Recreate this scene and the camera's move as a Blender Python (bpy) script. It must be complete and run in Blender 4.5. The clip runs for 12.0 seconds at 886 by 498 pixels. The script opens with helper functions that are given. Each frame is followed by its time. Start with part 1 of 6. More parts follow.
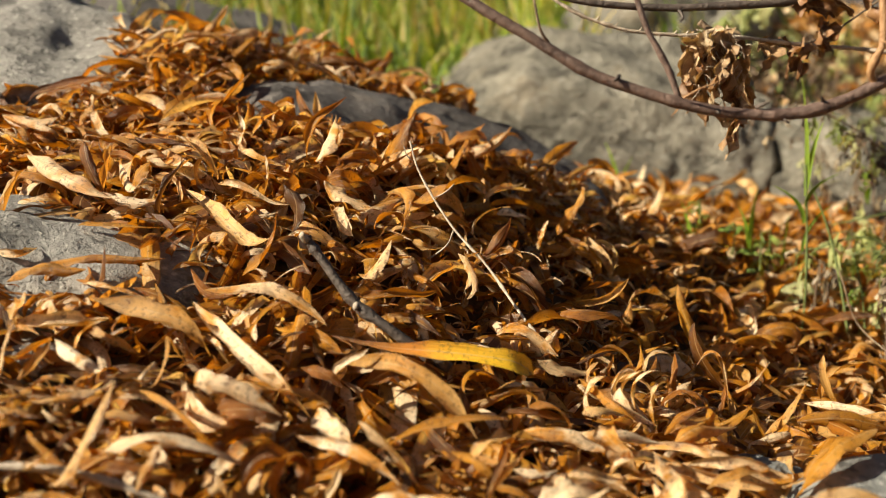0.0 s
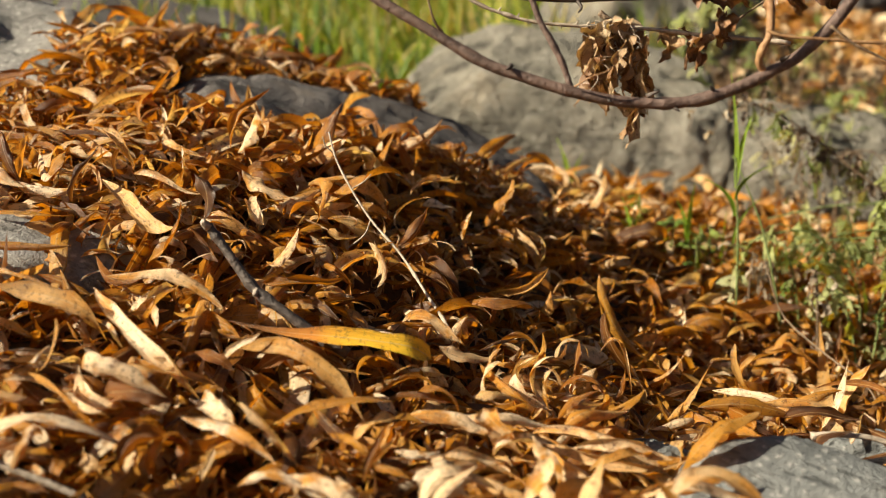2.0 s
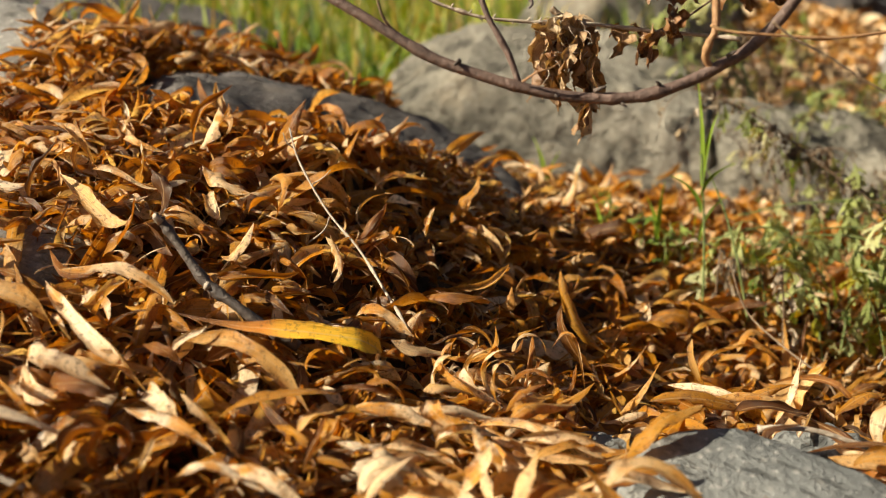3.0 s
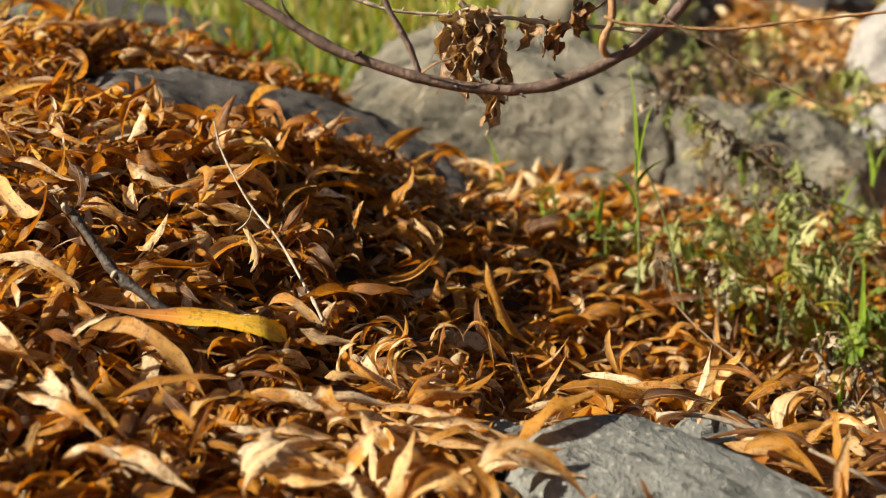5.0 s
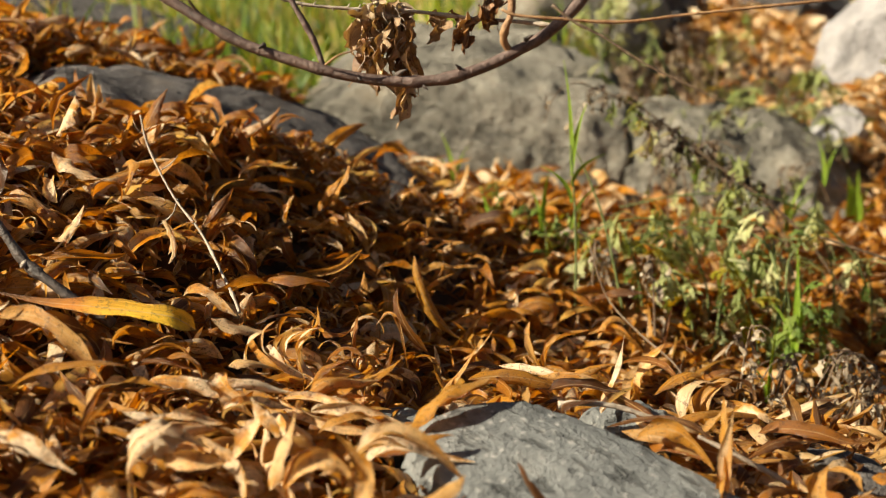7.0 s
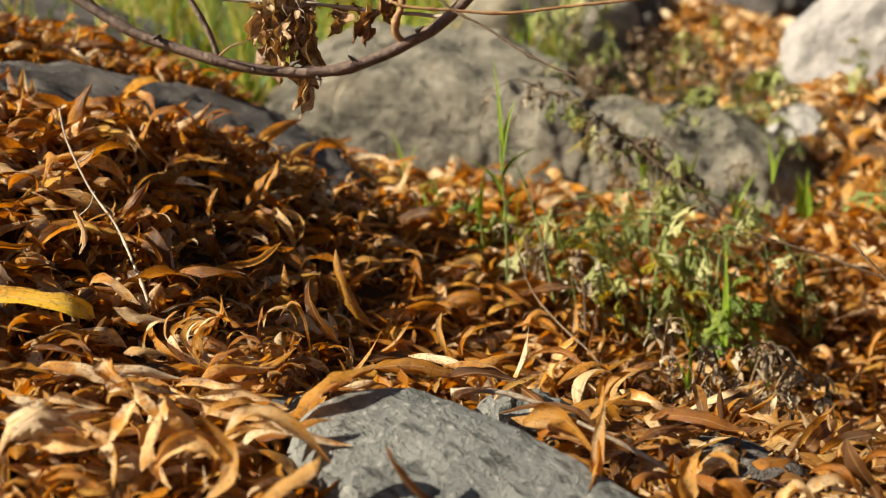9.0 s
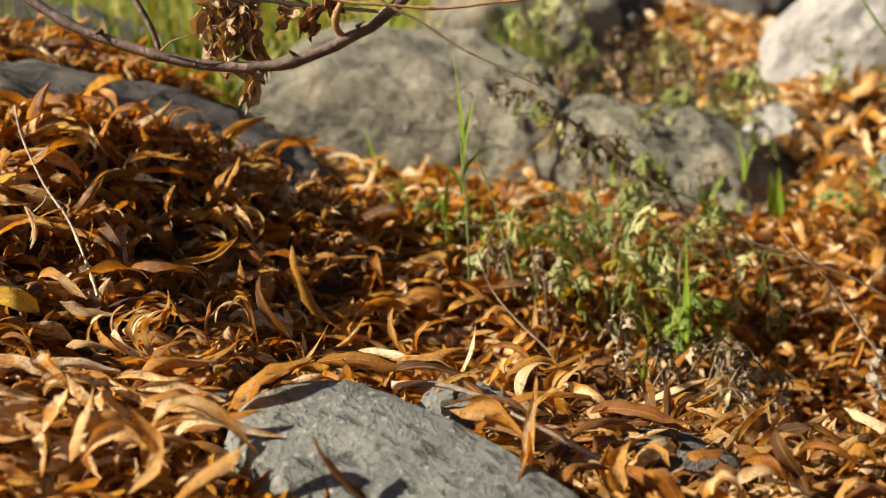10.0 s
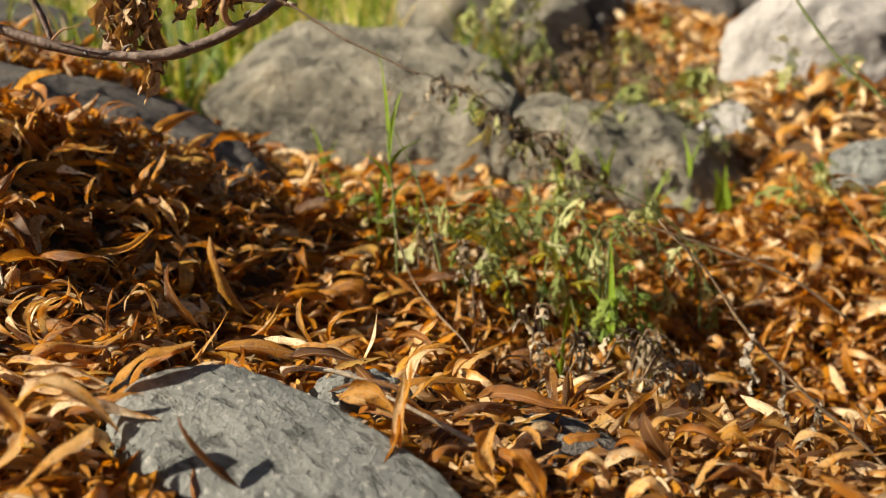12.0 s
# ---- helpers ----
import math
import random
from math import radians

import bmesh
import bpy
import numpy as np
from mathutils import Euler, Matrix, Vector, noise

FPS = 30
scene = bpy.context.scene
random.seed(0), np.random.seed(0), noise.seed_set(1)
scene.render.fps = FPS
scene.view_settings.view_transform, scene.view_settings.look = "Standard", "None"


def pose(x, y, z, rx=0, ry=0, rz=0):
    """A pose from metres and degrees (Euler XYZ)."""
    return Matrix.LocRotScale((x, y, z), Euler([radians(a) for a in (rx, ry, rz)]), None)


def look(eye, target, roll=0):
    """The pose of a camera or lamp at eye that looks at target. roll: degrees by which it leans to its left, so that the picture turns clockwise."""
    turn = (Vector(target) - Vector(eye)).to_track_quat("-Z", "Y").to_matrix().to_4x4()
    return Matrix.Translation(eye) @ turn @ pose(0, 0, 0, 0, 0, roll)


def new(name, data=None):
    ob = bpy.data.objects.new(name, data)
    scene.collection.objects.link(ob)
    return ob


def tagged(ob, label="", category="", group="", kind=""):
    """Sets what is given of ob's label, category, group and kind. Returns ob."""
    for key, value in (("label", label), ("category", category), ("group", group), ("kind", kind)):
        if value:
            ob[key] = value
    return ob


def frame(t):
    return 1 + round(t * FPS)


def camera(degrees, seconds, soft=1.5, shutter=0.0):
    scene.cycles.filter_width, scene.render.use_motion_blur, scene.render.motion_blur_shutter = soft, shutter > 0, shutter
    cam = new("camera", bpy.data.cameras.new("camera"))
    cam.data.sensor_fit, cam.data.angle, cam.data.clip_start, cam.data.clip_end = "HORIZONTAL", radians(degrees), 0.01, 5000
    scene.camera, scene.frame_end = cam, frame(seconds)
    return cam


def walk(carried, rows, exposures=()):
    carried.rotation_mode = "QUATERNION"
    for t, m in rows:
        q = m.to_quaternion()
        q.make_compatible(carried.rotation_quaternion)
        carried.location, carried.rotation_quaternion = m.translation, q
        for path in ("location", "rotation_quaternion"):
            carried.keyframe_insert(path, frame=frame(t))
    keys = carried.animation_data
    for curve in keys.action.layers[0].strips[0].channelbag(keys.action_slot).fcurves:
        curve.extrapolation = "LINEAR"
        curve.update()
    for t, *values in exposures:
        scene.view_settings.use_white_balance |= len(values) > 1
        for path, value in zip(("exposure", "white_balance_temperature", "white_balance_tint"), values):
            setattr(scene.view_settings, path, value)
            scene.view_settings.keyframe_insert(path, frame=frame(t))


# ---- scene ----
cam = camera(45.0, 12.0, soft=0.95)
METRES, EYE, TILT, LEAN, TURN = 0.38, 0.30, -12.0, 0.0, 0.0
ROWS = [
    (0.0, 0.0000, 0.0000, 0.0000, 0.000, 0.000, -0.00),
    (0.5, 0.0353, -0.0064, -0.0066, 0.014, 0.080, -0.00),
    (1.0, 0.0761, -0.0113, -0.0106, 0.043, 0.043, -0.03),
    (1.5, 0.1202, -0.0178, -0.0169, 0.058, 0.094, -0.04),
    (2.0, 0.1588, -0.0235, -0.0226, 0.080, 0.087, -0.02),
    (2.5, 0.1955, -0.0289, -0.0271, 0.094, 0.130, -0.05),
    (3.0, 0.2376, -0.0344, -0.0327, 0.123, 0.123, -0.08),
    (5.0, 0.3886, -0.0559, -0.0538, 0.137, 0.268, -0.09),
    (5.5, 0.4236, -0.0607, -0.0593, 0.137, 0.340, -0.12),
    (6.0, 0.4617, -0.0653, -0.0647, 0.123, 0.412, -0.15),
    (6.5, 0.5001, -0.0702, -0.0708, 0.137, 0.448, -0.14),
    (7.0, 0.5387, -0.0752, -0.0762, 0.145, 0.521, -0.16),
    (9.0, 0.7083, -0.0937, -0.1004, 0.210, 0.759, -0.20),
    (9.5, 0.7597, -0.0997, -0.1083, 0.224, 0.853, -0.19),
    (10.0, 0.8035, -0.1042, -0.1146, 0.246, 0.904, -0.19),
    (10.5, 0.8457, -0.1089, -0.1206, 0.268, 0.962, -0.20),
    (11.0, 0.8947, -0.1141, -0.1280, 0.297, 1.013, -0.22),
    (11.5, 0.9481, -0.1195, -0.1361, 0.325, 1.085, -0.20),
    (12.0, 0.9857, -0.1229, -0.1418, 0.333, 1.121, -0.22),
]
walk(cam, [(t, pose(0, 0, EYE, TILT, LEAN, TURN) @ pose(METRES * x, METRES * y, METRES * z, 90 + pitch, roll, yaw)) for t, x, y, z, yaw, pitch, roll in ROWS])

cam.data.dof.use_dof = True
cam.data.dof.focus_distance = 0.71
cam.data.dof.aperture_fstop = 6.3

# ---- light ----
SUN_AZ, SUN_EL = -105.0, 32.0   # azimuth clockwise from straight ahead, elevation
world = bpy.data.worlds.new("sky")
scene.world = world
world.use_nodes = True
wn = world.node_tree.nodes
sky = wn.new("ShaderNodeTexSky")
sky.sky_type = "NISHITA"
sky.sun_disc = False
sky.sun_elevation = radians(SUN_EL)
sky.sun_rotation = radians(SUN_AZ)
sky.air_density, sky.dust_density, sky.ozone_density = 0.8, 4.0, 0.4
wn["Background"].inputs["Strength"].default_value = 0.025
world.node_tree.links.new(sky.outputs["Color"], wn["Background"].inputs["Color"])
sun_data = bpy.data.lights.new("sun", "SUN")
sun_data.energy = 5.0
sun_data.angle = radians(0.55)
sun_data.color = (1.0, 0.88, 0.66)
sun = new("sun", sun_data)
az, el = radians(SUN_AZ), radians(SUN_EL)
toward = Vector((math.sin(az) * math.cos(el), math.cos(az) * math.cos(el), math.sin(el)))
sun.matrix_world = look(toward * 10, (0, 0, 0))
scene.view_settings.exposure = 1.07

# ---- materials ----
def material(name):
    m = bpy.data.materials.new(name)
    m.use_nodes = True
    nt = m.node_tree
    return m, nt.nodes, nt.links, nt.nodes["Principled BSDF"]


def ramp(nodes, stops):
    r = nodes.new("ShaderNodeValToRGB")
    el = r.color_ramp.elements
    while len(el) < len(stops):
        el.new(0.5)
    for e, (at, c) in zip(el, stops):
        e.position, e.color = at, (*c, 1)
    return r


def noise_tex(nodes, links, scale, detail=6, rough=0.6, coord="Object", vec=None):
    n = nodes.new("ShaderNodeTexNoise")
    n.inputs["Scale"].default_value, n.inputs["Detail"].default_value = scale, detail
    n.inputs["Roughness"].default_value = rough
    if vec is None:
        tc = nodes.new("ShaderNodeTexCoord")
        vec = tc.outputs[coord]
    links.new(vec, n.inputs["Vector"])
    return n


def mix(nodes, links, fac, a, b, mode="MIX"):
    m = nodes.new("ShaderNodeMix")
    m.data_type, m.blend_type = "RGBA", mode
    for sock, v in ((m.inputs[0], fac), (m.inputs[6], a), (m.inputs[7], b)):
        if hasattr(v, "is_linked"):
            links.new(v, sock)
        elif isinstance(v, (int, float)):
            sock.default_value = v
        else:
            sock.default_value = (*v, 1)
    return m.outputs[2]


def maths(nodes, links, op, a, b=0.0):
    m = nodes.new("ShaderNodeMath")
    m.operation = op
    for sock, v in ((m.inputs[0], a), (m.inputs[1], b)):
        if hasattr(v, "is_linked"):
            links.new(v, sock)
        else:
            sock.default_value = v
    return m.outputs[0]


def leaf_material(name, stops, per_island=False, through_light=0.43, spots=0.55, rough=0.35, along=None, two_tone=0.0, dry=1.0):
    """A dry or green leaf: hue by leaf, pale midrib and side veins, blotches and dark specks, some light through the blade."""
    m, n, l, p = material(name)
    uv = n.new("ShaderNodeUVMap")
    sep = n.new("ShaderNodeSeparateXYZ")
    l.new(uv.outputs["UV"], sep.inputs[0])
    if per_island:
        rnd = n.new("ShaderNodeNewGeometry").outputs["Random Per Island"]
    else:
        rnd = n.new("ShaderNodeObjectInfo").outputs["Random"]
    base = ramp(n, stops)
    base.color_ramp.interpolation = "LINEAR"
    tc = n.new("ShaderNodeTexCoord")
    blot = noise_tex(n, l, 38, 4, 0.6, vec=tc.outputs["Object"])
    shift = maths(n, l, "MULTIPLY", maths(n, l, "SUBTRACT", blot.outputs["Fac"], 0.5), 0.9)
    # tone drifts from stalk to tip, more on some leaves than others
    drift = maths(n, l, "MULTIPLY", maths(n, l, "SUBTRACT", sep.outputs["X"], 0.5), maths(n, l, "SUBTRACT", maths(n, l, "FRACT", maths(n, l, "MULTIPLY", rnd, 7.3)), 0.5))
    shift = maths(n, l, "ADD", shift, drift)
    l.new(maths(n, l, "ADD", rnd, shift), base.inputs["Fac"])
    tone = base.outputs["Color"]
    if along:
        lengthwise = ramp(n, along)
        l.new(maths(n, l, "ADD", sep.outputs["X"], maths(n, l, "MULTIPLY", shift, 0.35)), lengthwise.inputs["Fac"])
        tone = lengthwise.outputs["Color"]
    if two_tone:
        # part of many a blade is orange: upper-side colour, plus backlit glow painted in
        pv = n.new("ShaderNodeCombineXYZ")
        l.new(maths(n, l, "MULTIPLY", sep.outputs["X"], 2.3), pv.inputs[0])
        l.new(maths(n, l, "MULTIPLY", sep.outputs["Y"], 0.5), pv.inputs[1])
        l.new(maths(n, l, "MULTIPLY", rnd, 57.0), pv.inputs[2])
        patch = noise_tex(n, l, 1.0, 3, 0.6, vec=pv.outputs[0])
        tone = mix(n, l, maths(n, l, "MULTIPLY", ramp_fac(n, l, patch.outputs["Fac"], 0.49, 0.58), two_tone), tone, (0.64, 0.27, 0.006))
    # midrib: paler line along the middle
    across = maths(n, l, "ABSOLUTE", maths(n, l, "SUBTRACT", sep.outputs["Y"], 0.5))
    rib = maths(n, l, "LESS_THAN", across, 0.03)
    col = mix(n, l, maths(n, l, "MULTIPLY", rib, 0.45 * dry), tone, (0.72, 0.52, 0.28))
    # side veins
    wave = n.new("ShaderNodeTexWave")
    wave.inputs["Scale"].default_value, wave.inputs["Distortion"].default_value = 1.0, 0.6
    vec = n.new("ShaderNodeCombineXYZ")
    slant = maths(n, l, "ADD", maths(n, l, "MULTIPLY", sep.outputs["X"], 8.0), maths(n, l, "MULTIPLY", across, -3.0))
    l.new(slant, vec.inputs[0])
    l.new(vec.outputs[0], wave.inputs["Vector"])
    # fibres and wrinkles along the blade
    fv = n.new("ShaderNodeCombineXYZ")
    l.new(maths(n, l, "MULTIPLY", sep.outputs["X"], 4.0), fv.inputs[0])
    l.new(maths(n, l, "MULTIPLY", sep.outputs["Y"], 17.0), fv.inputs[1])
    l.new(maths(n, l, "MULTIPLY", rnd, 91.0), fv.inputs[2])
    fibre = noise_tex(n, l, 1.0, 5, 0.65, vec=fv.outputs[0])
    col = mix(n, l, maths(n, l, "MULTIPLY", ramp_fac(n, l, fibre.outputs["Fac"], 0.48, 0.66), 0.42 * dry), col, mix(n, l, 1.0, col, (0.52, 0.40, 0.28), "MULTIPLY"))
    # dark specks and withered edges
    speck = noise_tex(n, l, 320, 3, 0.7, vec=tc.outputs["Object"])
    blotch = noise_tex(n, l, 70, 3, 0.6, vec=tc.outputs["Object"])
    dark = maths(n, l, "MULTIPLY", ramp_fac(n, l, speck.outputs["Fac"], 0.56, 0.63), spots)
    dark = maths(n, l, "ADD", dark, maths(n, l, "MULTIPLY", ramp_fac(n, l, blotch.outputs["Fac"], 0.56, 0.68), spots * 0.7))
    edge = maths(n, l, "MULTIPLY", ramp_fac(n, l, across, 0.40, 0.5), 0.35 * dry)
    col = mix(n, l, maths(n, l, "MINIMUM", maths(n, l, "ADD", dark, edge), 0.85), col, (0.13, 0.045, 0.012))
    l.new(col, p.inputs["Base Color"])
    p.inputs["Roughness"].default_value = rough
    p.inputs["Specular IOR Level"].default_value = 0.65
    bump = n.new("ShaderNodeBump")
    bump.inputs["Strength"].default_value, bump.inputs["Distance"].default_value = 0.8, 0.0018
    h = maths(n, l, "ADD", maths(n, l, "MULTIPLY", wave.outputs["Fac"], 0.05), maths(n, l, "MULTIPLY", blot.outputs["Fac"], 1.0))
    h = maths(n, l, "ADD", h, maths(n, l, "MULTIPLY", rib, 0.5))
    h = maths(n, l, "ADD", h, maths(n, l, "MULTIPLY", fibre.outputs["Fac"], 0.9))
    l.new(h, bump.inputs["Height"])
    l.new(bump.outputs[0], p.inputs["Normal"])
    tr = n.new("ShaderNodeBsdfTranslucent")
    l.new(mix(n, l, 1.0, col, (1.0, 0.78, 0.28), "MULTIPLY"), tr.inputs["Color"])
    ms = n.new("ShaderNodeMixShader")
    ms.inputs[0].default_value = through_light
    l.new(p.outputs[0], ms.inputs[1])
    l.new(tr.outputs[0], ms.inputs[2])
    l.new(ms.outputs[0], n["Material Output"].inputs["Surface"])
    return m


def ramp_fac(n, l, value, lo, hi):
    r = n.new("ShaderNodeMapRange")
    r.clamp = True
    l.new(value, r.inputs["Value"])
    r.inputs["From Min"].default_value, r.inputs["From Max"].default_value = lo, hi
    return r.outputs[0]


PALE, TAN, GOLD = (0.95, 0.76, 0.50), (0.73, 0.45, 0.165), (0.60, 0.285, 0.024)
RUST, BROWN, YELLOW = (0.40, 0.150, 0.013), (0.12, 0.048, 0.013), (0.86, 0.50, 0.008)
MIXED = [(0.04, BROWN), (0.31, RUST), (0.53, GOLD), (0.69, TAN), (0.84, PALE)]
m_litter = leaf_material("dry_leaves", MIXED, per_island=True, two_tone=0.8)
m_far = leaf_material("paler_dry_leaves", [(0.0, RUST), (0.20, GOLD), (0.46, TAN), (0.78, PALE)], per_island=True, through_light=0.32, two_tone=0.35)
m_leaf = leaf_material("dry_leaf", MIXED, two_tone=0.8)
m_pale = leaf_material("pale_leaf", [(0.0, TAN), (0.35, (0.88, 0.62, 0.34)), (0.7, (0.93, 0.72, 0.46)), (1.0, (0.95, 0.79, 0.57))], through_light=0.24, spots=0.6, two_tone=0.9)
m_gold = leaf_material("golden_leaf", [(0.0, RUST), (0.5, GOLD), (1.0, TAN)], two_tone=0.5)
m_rust = leaf_material("rusty_leaf", [(0.0, BROWN), (0.5, RUST), (1.0, GOLD)])
m_yellow = leaf_material("yellow_leaf", [(0.0, (0.62, 0.28, 0.010)), (0.4, YELLOW), (1.0, (0.92, 0.62, 0.010))], through_light=0.10, spots=0.4, rough=0.55,
                         along=[(0.0, (0.80, 0.45, 0.02)), (0.08, (1.0, 0.63, 0.015)), (0.55, (1.0, 0.55, 0.012)), (0.74, (0.72, 0.27, 0.010)), (1.0, (0.30, 0.11, 0.010))])
m_dead = leaf_material("withered_leaf", [(0.0, (0.20, 0.095, 0.040)), (0.3, (0.42, 0.26, 0.13)), (0.65, (0.60, 0.43, 0.25)), (1.0, (0.74, 0.60, 0.40))], through_light=0.22, spots=0.5, dry=0.8)
m_grey_dead = leaf_material("grey_withered_leaf", [(0.0, (0.18, 0.14, 0.10)), (0.5, (0.45, 0.37, 0.26)), (1.0, (0.74, 0.66, 0.52))], through_light=0.12, spots=0.3)
GREENS = [(0.0, (0.13, 0.23, 0.04)), (0.5, (0.25, 0.39, 0.07)), (1.0, (0.42, 0.53, 0.12))]
m_green = leaf_material("green_leaf", GREENS, through_light=0.4, spots=0.1, dry=0.15)
m_sage = leaf_material("sage_green_leaf", [(0.0, (0.25, 0.32, 0.09)), (0.5, (0.45, 0.52, 0.18)), (1.0, (0.73, 0.75, 0.41))], through_light=0.38, spots=0.2, dry=0.15)
m_lime = leaf_material("yellowing_leaf", [(0.0, (0.30, 0.36, 0.03)), (0.6, (0.60, 0.52, 0.03)), (1.0, (0.78, 0.60, 0.04))], through_light=0.45, spots=0.2, dry=0.15)
m_dark_dead = leaf_material("dark_withered_leaf", [(0.0, (0.07, 0.045, 0.025)), (0.6, (0.20, 0.14, 0.08)), (1.0, (0.40, 0.31, 0.19))], through_light=0.15, spots=0.3)
m_blade = leaf_material("grass_blade", [(0.0, (0.24, 0.43, 0.03)), (1.0, (0.44, 0.66, 0.07))], through_light=0.45, spots=0.05, dry=0.15)
m_meadow = leaf_material("meadow_grass", [(0.0, (0.05, 0.11, 0.008)), (0.3, (0.20, 0.36, 0.02)), (0.6, (0.42, 0.56, 0.04)), (0.8, (0.60, 0.56, 0.10)), (1.0, (0.82, 0.66, 0.32))], per_island=True, through_light=0.5, spots=0.1, dry=0.15)


def rock_material(name, dark, mid, light, speck=0.5, warm=(0.30, 0.24, 0.17), scale=1.0, streak=None, relief=1.0):
    """Weathered river stone: broad tone, mineral grain, pale flecks, hairline pits."""
    m, n, l, p = material(name)
    tc = n.new("ShaderNodeTexCoord")
    v = tc.outputs["Object"]
    broad = noise_tex(n, l, 14 * scale, 6, 0.62, vec=v)
    grain = noise_tex(n, l, 160 * scale, 5, 0.7, vec=v)
    fine = noise_tex(n, l, 620 * scale, 3, 0.7, vec=v)
    tone = maths(n, l, "ADD", maths(n, l, "MULTIPLY", broad.outputs["Fac"], 0.6), maths(n, l, "MULTIPLY", grain.outputs["Fac"], 0.4))
    c = ramp(n, [(0.36, dark), (0.5, mid), (0.64, light)])
    l.new(tone, c.inputs["Fac"])
    dust = noise_tex(n, l, 22 * scale, 5, 0.65, vec=v)
    col = mix(n, l, maths(n, l, "MULTIPLY", ramp_fac(n, l, dust.outputs["Fac"], 0.55, 0.75), 0.5), c.outputs["Color"], warm)
    vor = n.new("ShaderNodeTexVoronoi")
    vor.inputs["Scale"].default_value = 130 * scale
    l.new(v, vor.inputs["Vector"])
    fleck = maths(n, l, "MULTIPLY", ramp_fac(n, l, maths(n, l, "MULTIPLY", vor.outputs["Distance"], -1.0), -0.34, -0.16), ramp_fac(n, l, grain.outputs["Fac"], 0.46, 0.56))
    col = mix(n, l, maths(n, l, "MULTIPLY", fleck, speck), col, (0.62, 0.60, 0.56))
    pits = ramp_fac(n, l, fine.outputs["Fac"], 0.60, 0.72)
    col = mix(n, l, maths(n, l, "MULTIPLY", pits, 0.55), col, tuple(x * 0.45 for x in dark))
    if streak:
        # scratches and seams along the grain of the stone
        mp = n.new("ShaderNodeMapping")
        mp.inputs["Rotation"].default_value = (0.0, 0.0, radians(streak[0]))
        mp.inputs["Scale"].default_value = streak[1:]
        l.new(v, mp.inputs["Vector"])
        seam = noise_tex(n, l, 1.0, 6, 0.68, vec=mp.outputs[0])
        line = ramp_fac(n, l, seam.outputs["Fac"], 0.54, 0.66)
        col = mix(n, l, maths(n, l, "MULTIPLY", line, 0.8), col, tuple(x * 0.5 for x in dark))
    l.new(col, p.inputs["Base Color"])
    p.inputs["Roughness"].default_value = 0.85
    bump = n.new("ShaderNodeBump")
    bump.inputs["Strength"].default_value, bump.inputs["Distance"].default_value = 1.0, 0.008 / scale * relief
    h = maths(n, l, "ADD", maths(n, l, "MULTIPLY", grain.outputs["Fac"], 0.8), maths(n, l, "MULTIPLY", fine.outputs["Fac"], 0.35))
    h = maths(n, l, "ADD", h, maths(n, l, "MULTIPLY", broad.outputs["Fac"], 2.0))
    if streak:
        h = maths(n, l, "SUBTRACT", h, maths(n, l, "MULTIPLY", line, 0.8))
    l.new(h, bump.inputs["Height"])
    l.new(bump.outputs[0], p.inputs["Normal"])
    return m


m_stone = rock_material("blue_grey_stone", (0.105, 0.112, 0.113), (0.17, 0.18, 0.18), (0.26, 0.27, 0.265), 0.35, (0.24, 0.235, 0.215), 1.0, (24, 45, 120, 80), relief=0.45)
# the shade on the dark rocks is put into this stone's colour
m_slab = rock_material("shade_dark_stone", (0.055, 0.050, 0.049), (0.105, 0.096, 0.093), (0.19, 0.174, 0.165), 0.2, (0.16, 0.125, 0.09), 1.0, (0, 5, 60, 60))
# the half shade on the ridge is held in this darker grey-brown
m_ridge = rock_material("grey_brown_ridge_stone", (0.085, 0.076, 0.075), (0.150, 0.136, 0.132), (0.25, 0.228, 0.215), 0.2, (0.23, 0.18, 0.13), 1.0, (0, 5, 60, 60))
m_boulder = rock_material("grey_boulder_stone", (0.13, 0.121, 0.098), (0.29, 0.271, 0.224), (0.48, 0.45, 0.38), 0.3, (0.38, 0.30, 0.20), 0.5, (60, 9, 20, 15), relief=1.4)
m_white = rock_material("pale_stone", (0.25, 0.240, 0.245), (0.375, 0.362, 0.368), (0.49, 0.477, 0.48), 0.2, (0.45, 0.40, 0.345), 0.5, (70, 3, 10, 6), relief=0.6)
m_lichen = rock_material("lichened_grey_stone", (0.19, 0.185, 0.175), (0.30, 0.29, 0.275), (0.44, 0.425, 0.40), 0.9, (0.34, 0.32, 0.28), 1.0, (30, 22, 40, 40))


def bark_material(name, dark, light, scale=220.0):
    m, n, l, p = material(name)
    tc = n.new("ShaderNodeTexCoord")
    a = noise_tex(n, l, scale, 5, 0.65, vec=tc.outputs["Object"])
    b = noise_tex(n, l, 30, 3, 0.6, vec=tc.outputs["Object"])
    c = ramp(n, [(0.38, dark), (0.62, light)])
    l.new(maths(n, l, "ADD", maths(n, l, "MULTIPLY", a.outputs["Fac"], 0.6), maths(n, l, "MULTIPLY", b.outputs["Fac"], 0.4)), c.inputs["Fac"])
    l.new(c.outputs["Color"], p.inputs["Base Color"])
    p.inputs["Roughness"].default_value = 0.55
    bump = n.new("ShaderNodeBump")
    bump.inputs["Strength"].default_value, bump.inputs["Distance"].default_value = 0.9, 0.002
    l.new(a.outputs["Fac"], bump.inputs["Height"])
    l.new(bump.outputs[0], p.inputs["Normal"])
    return m


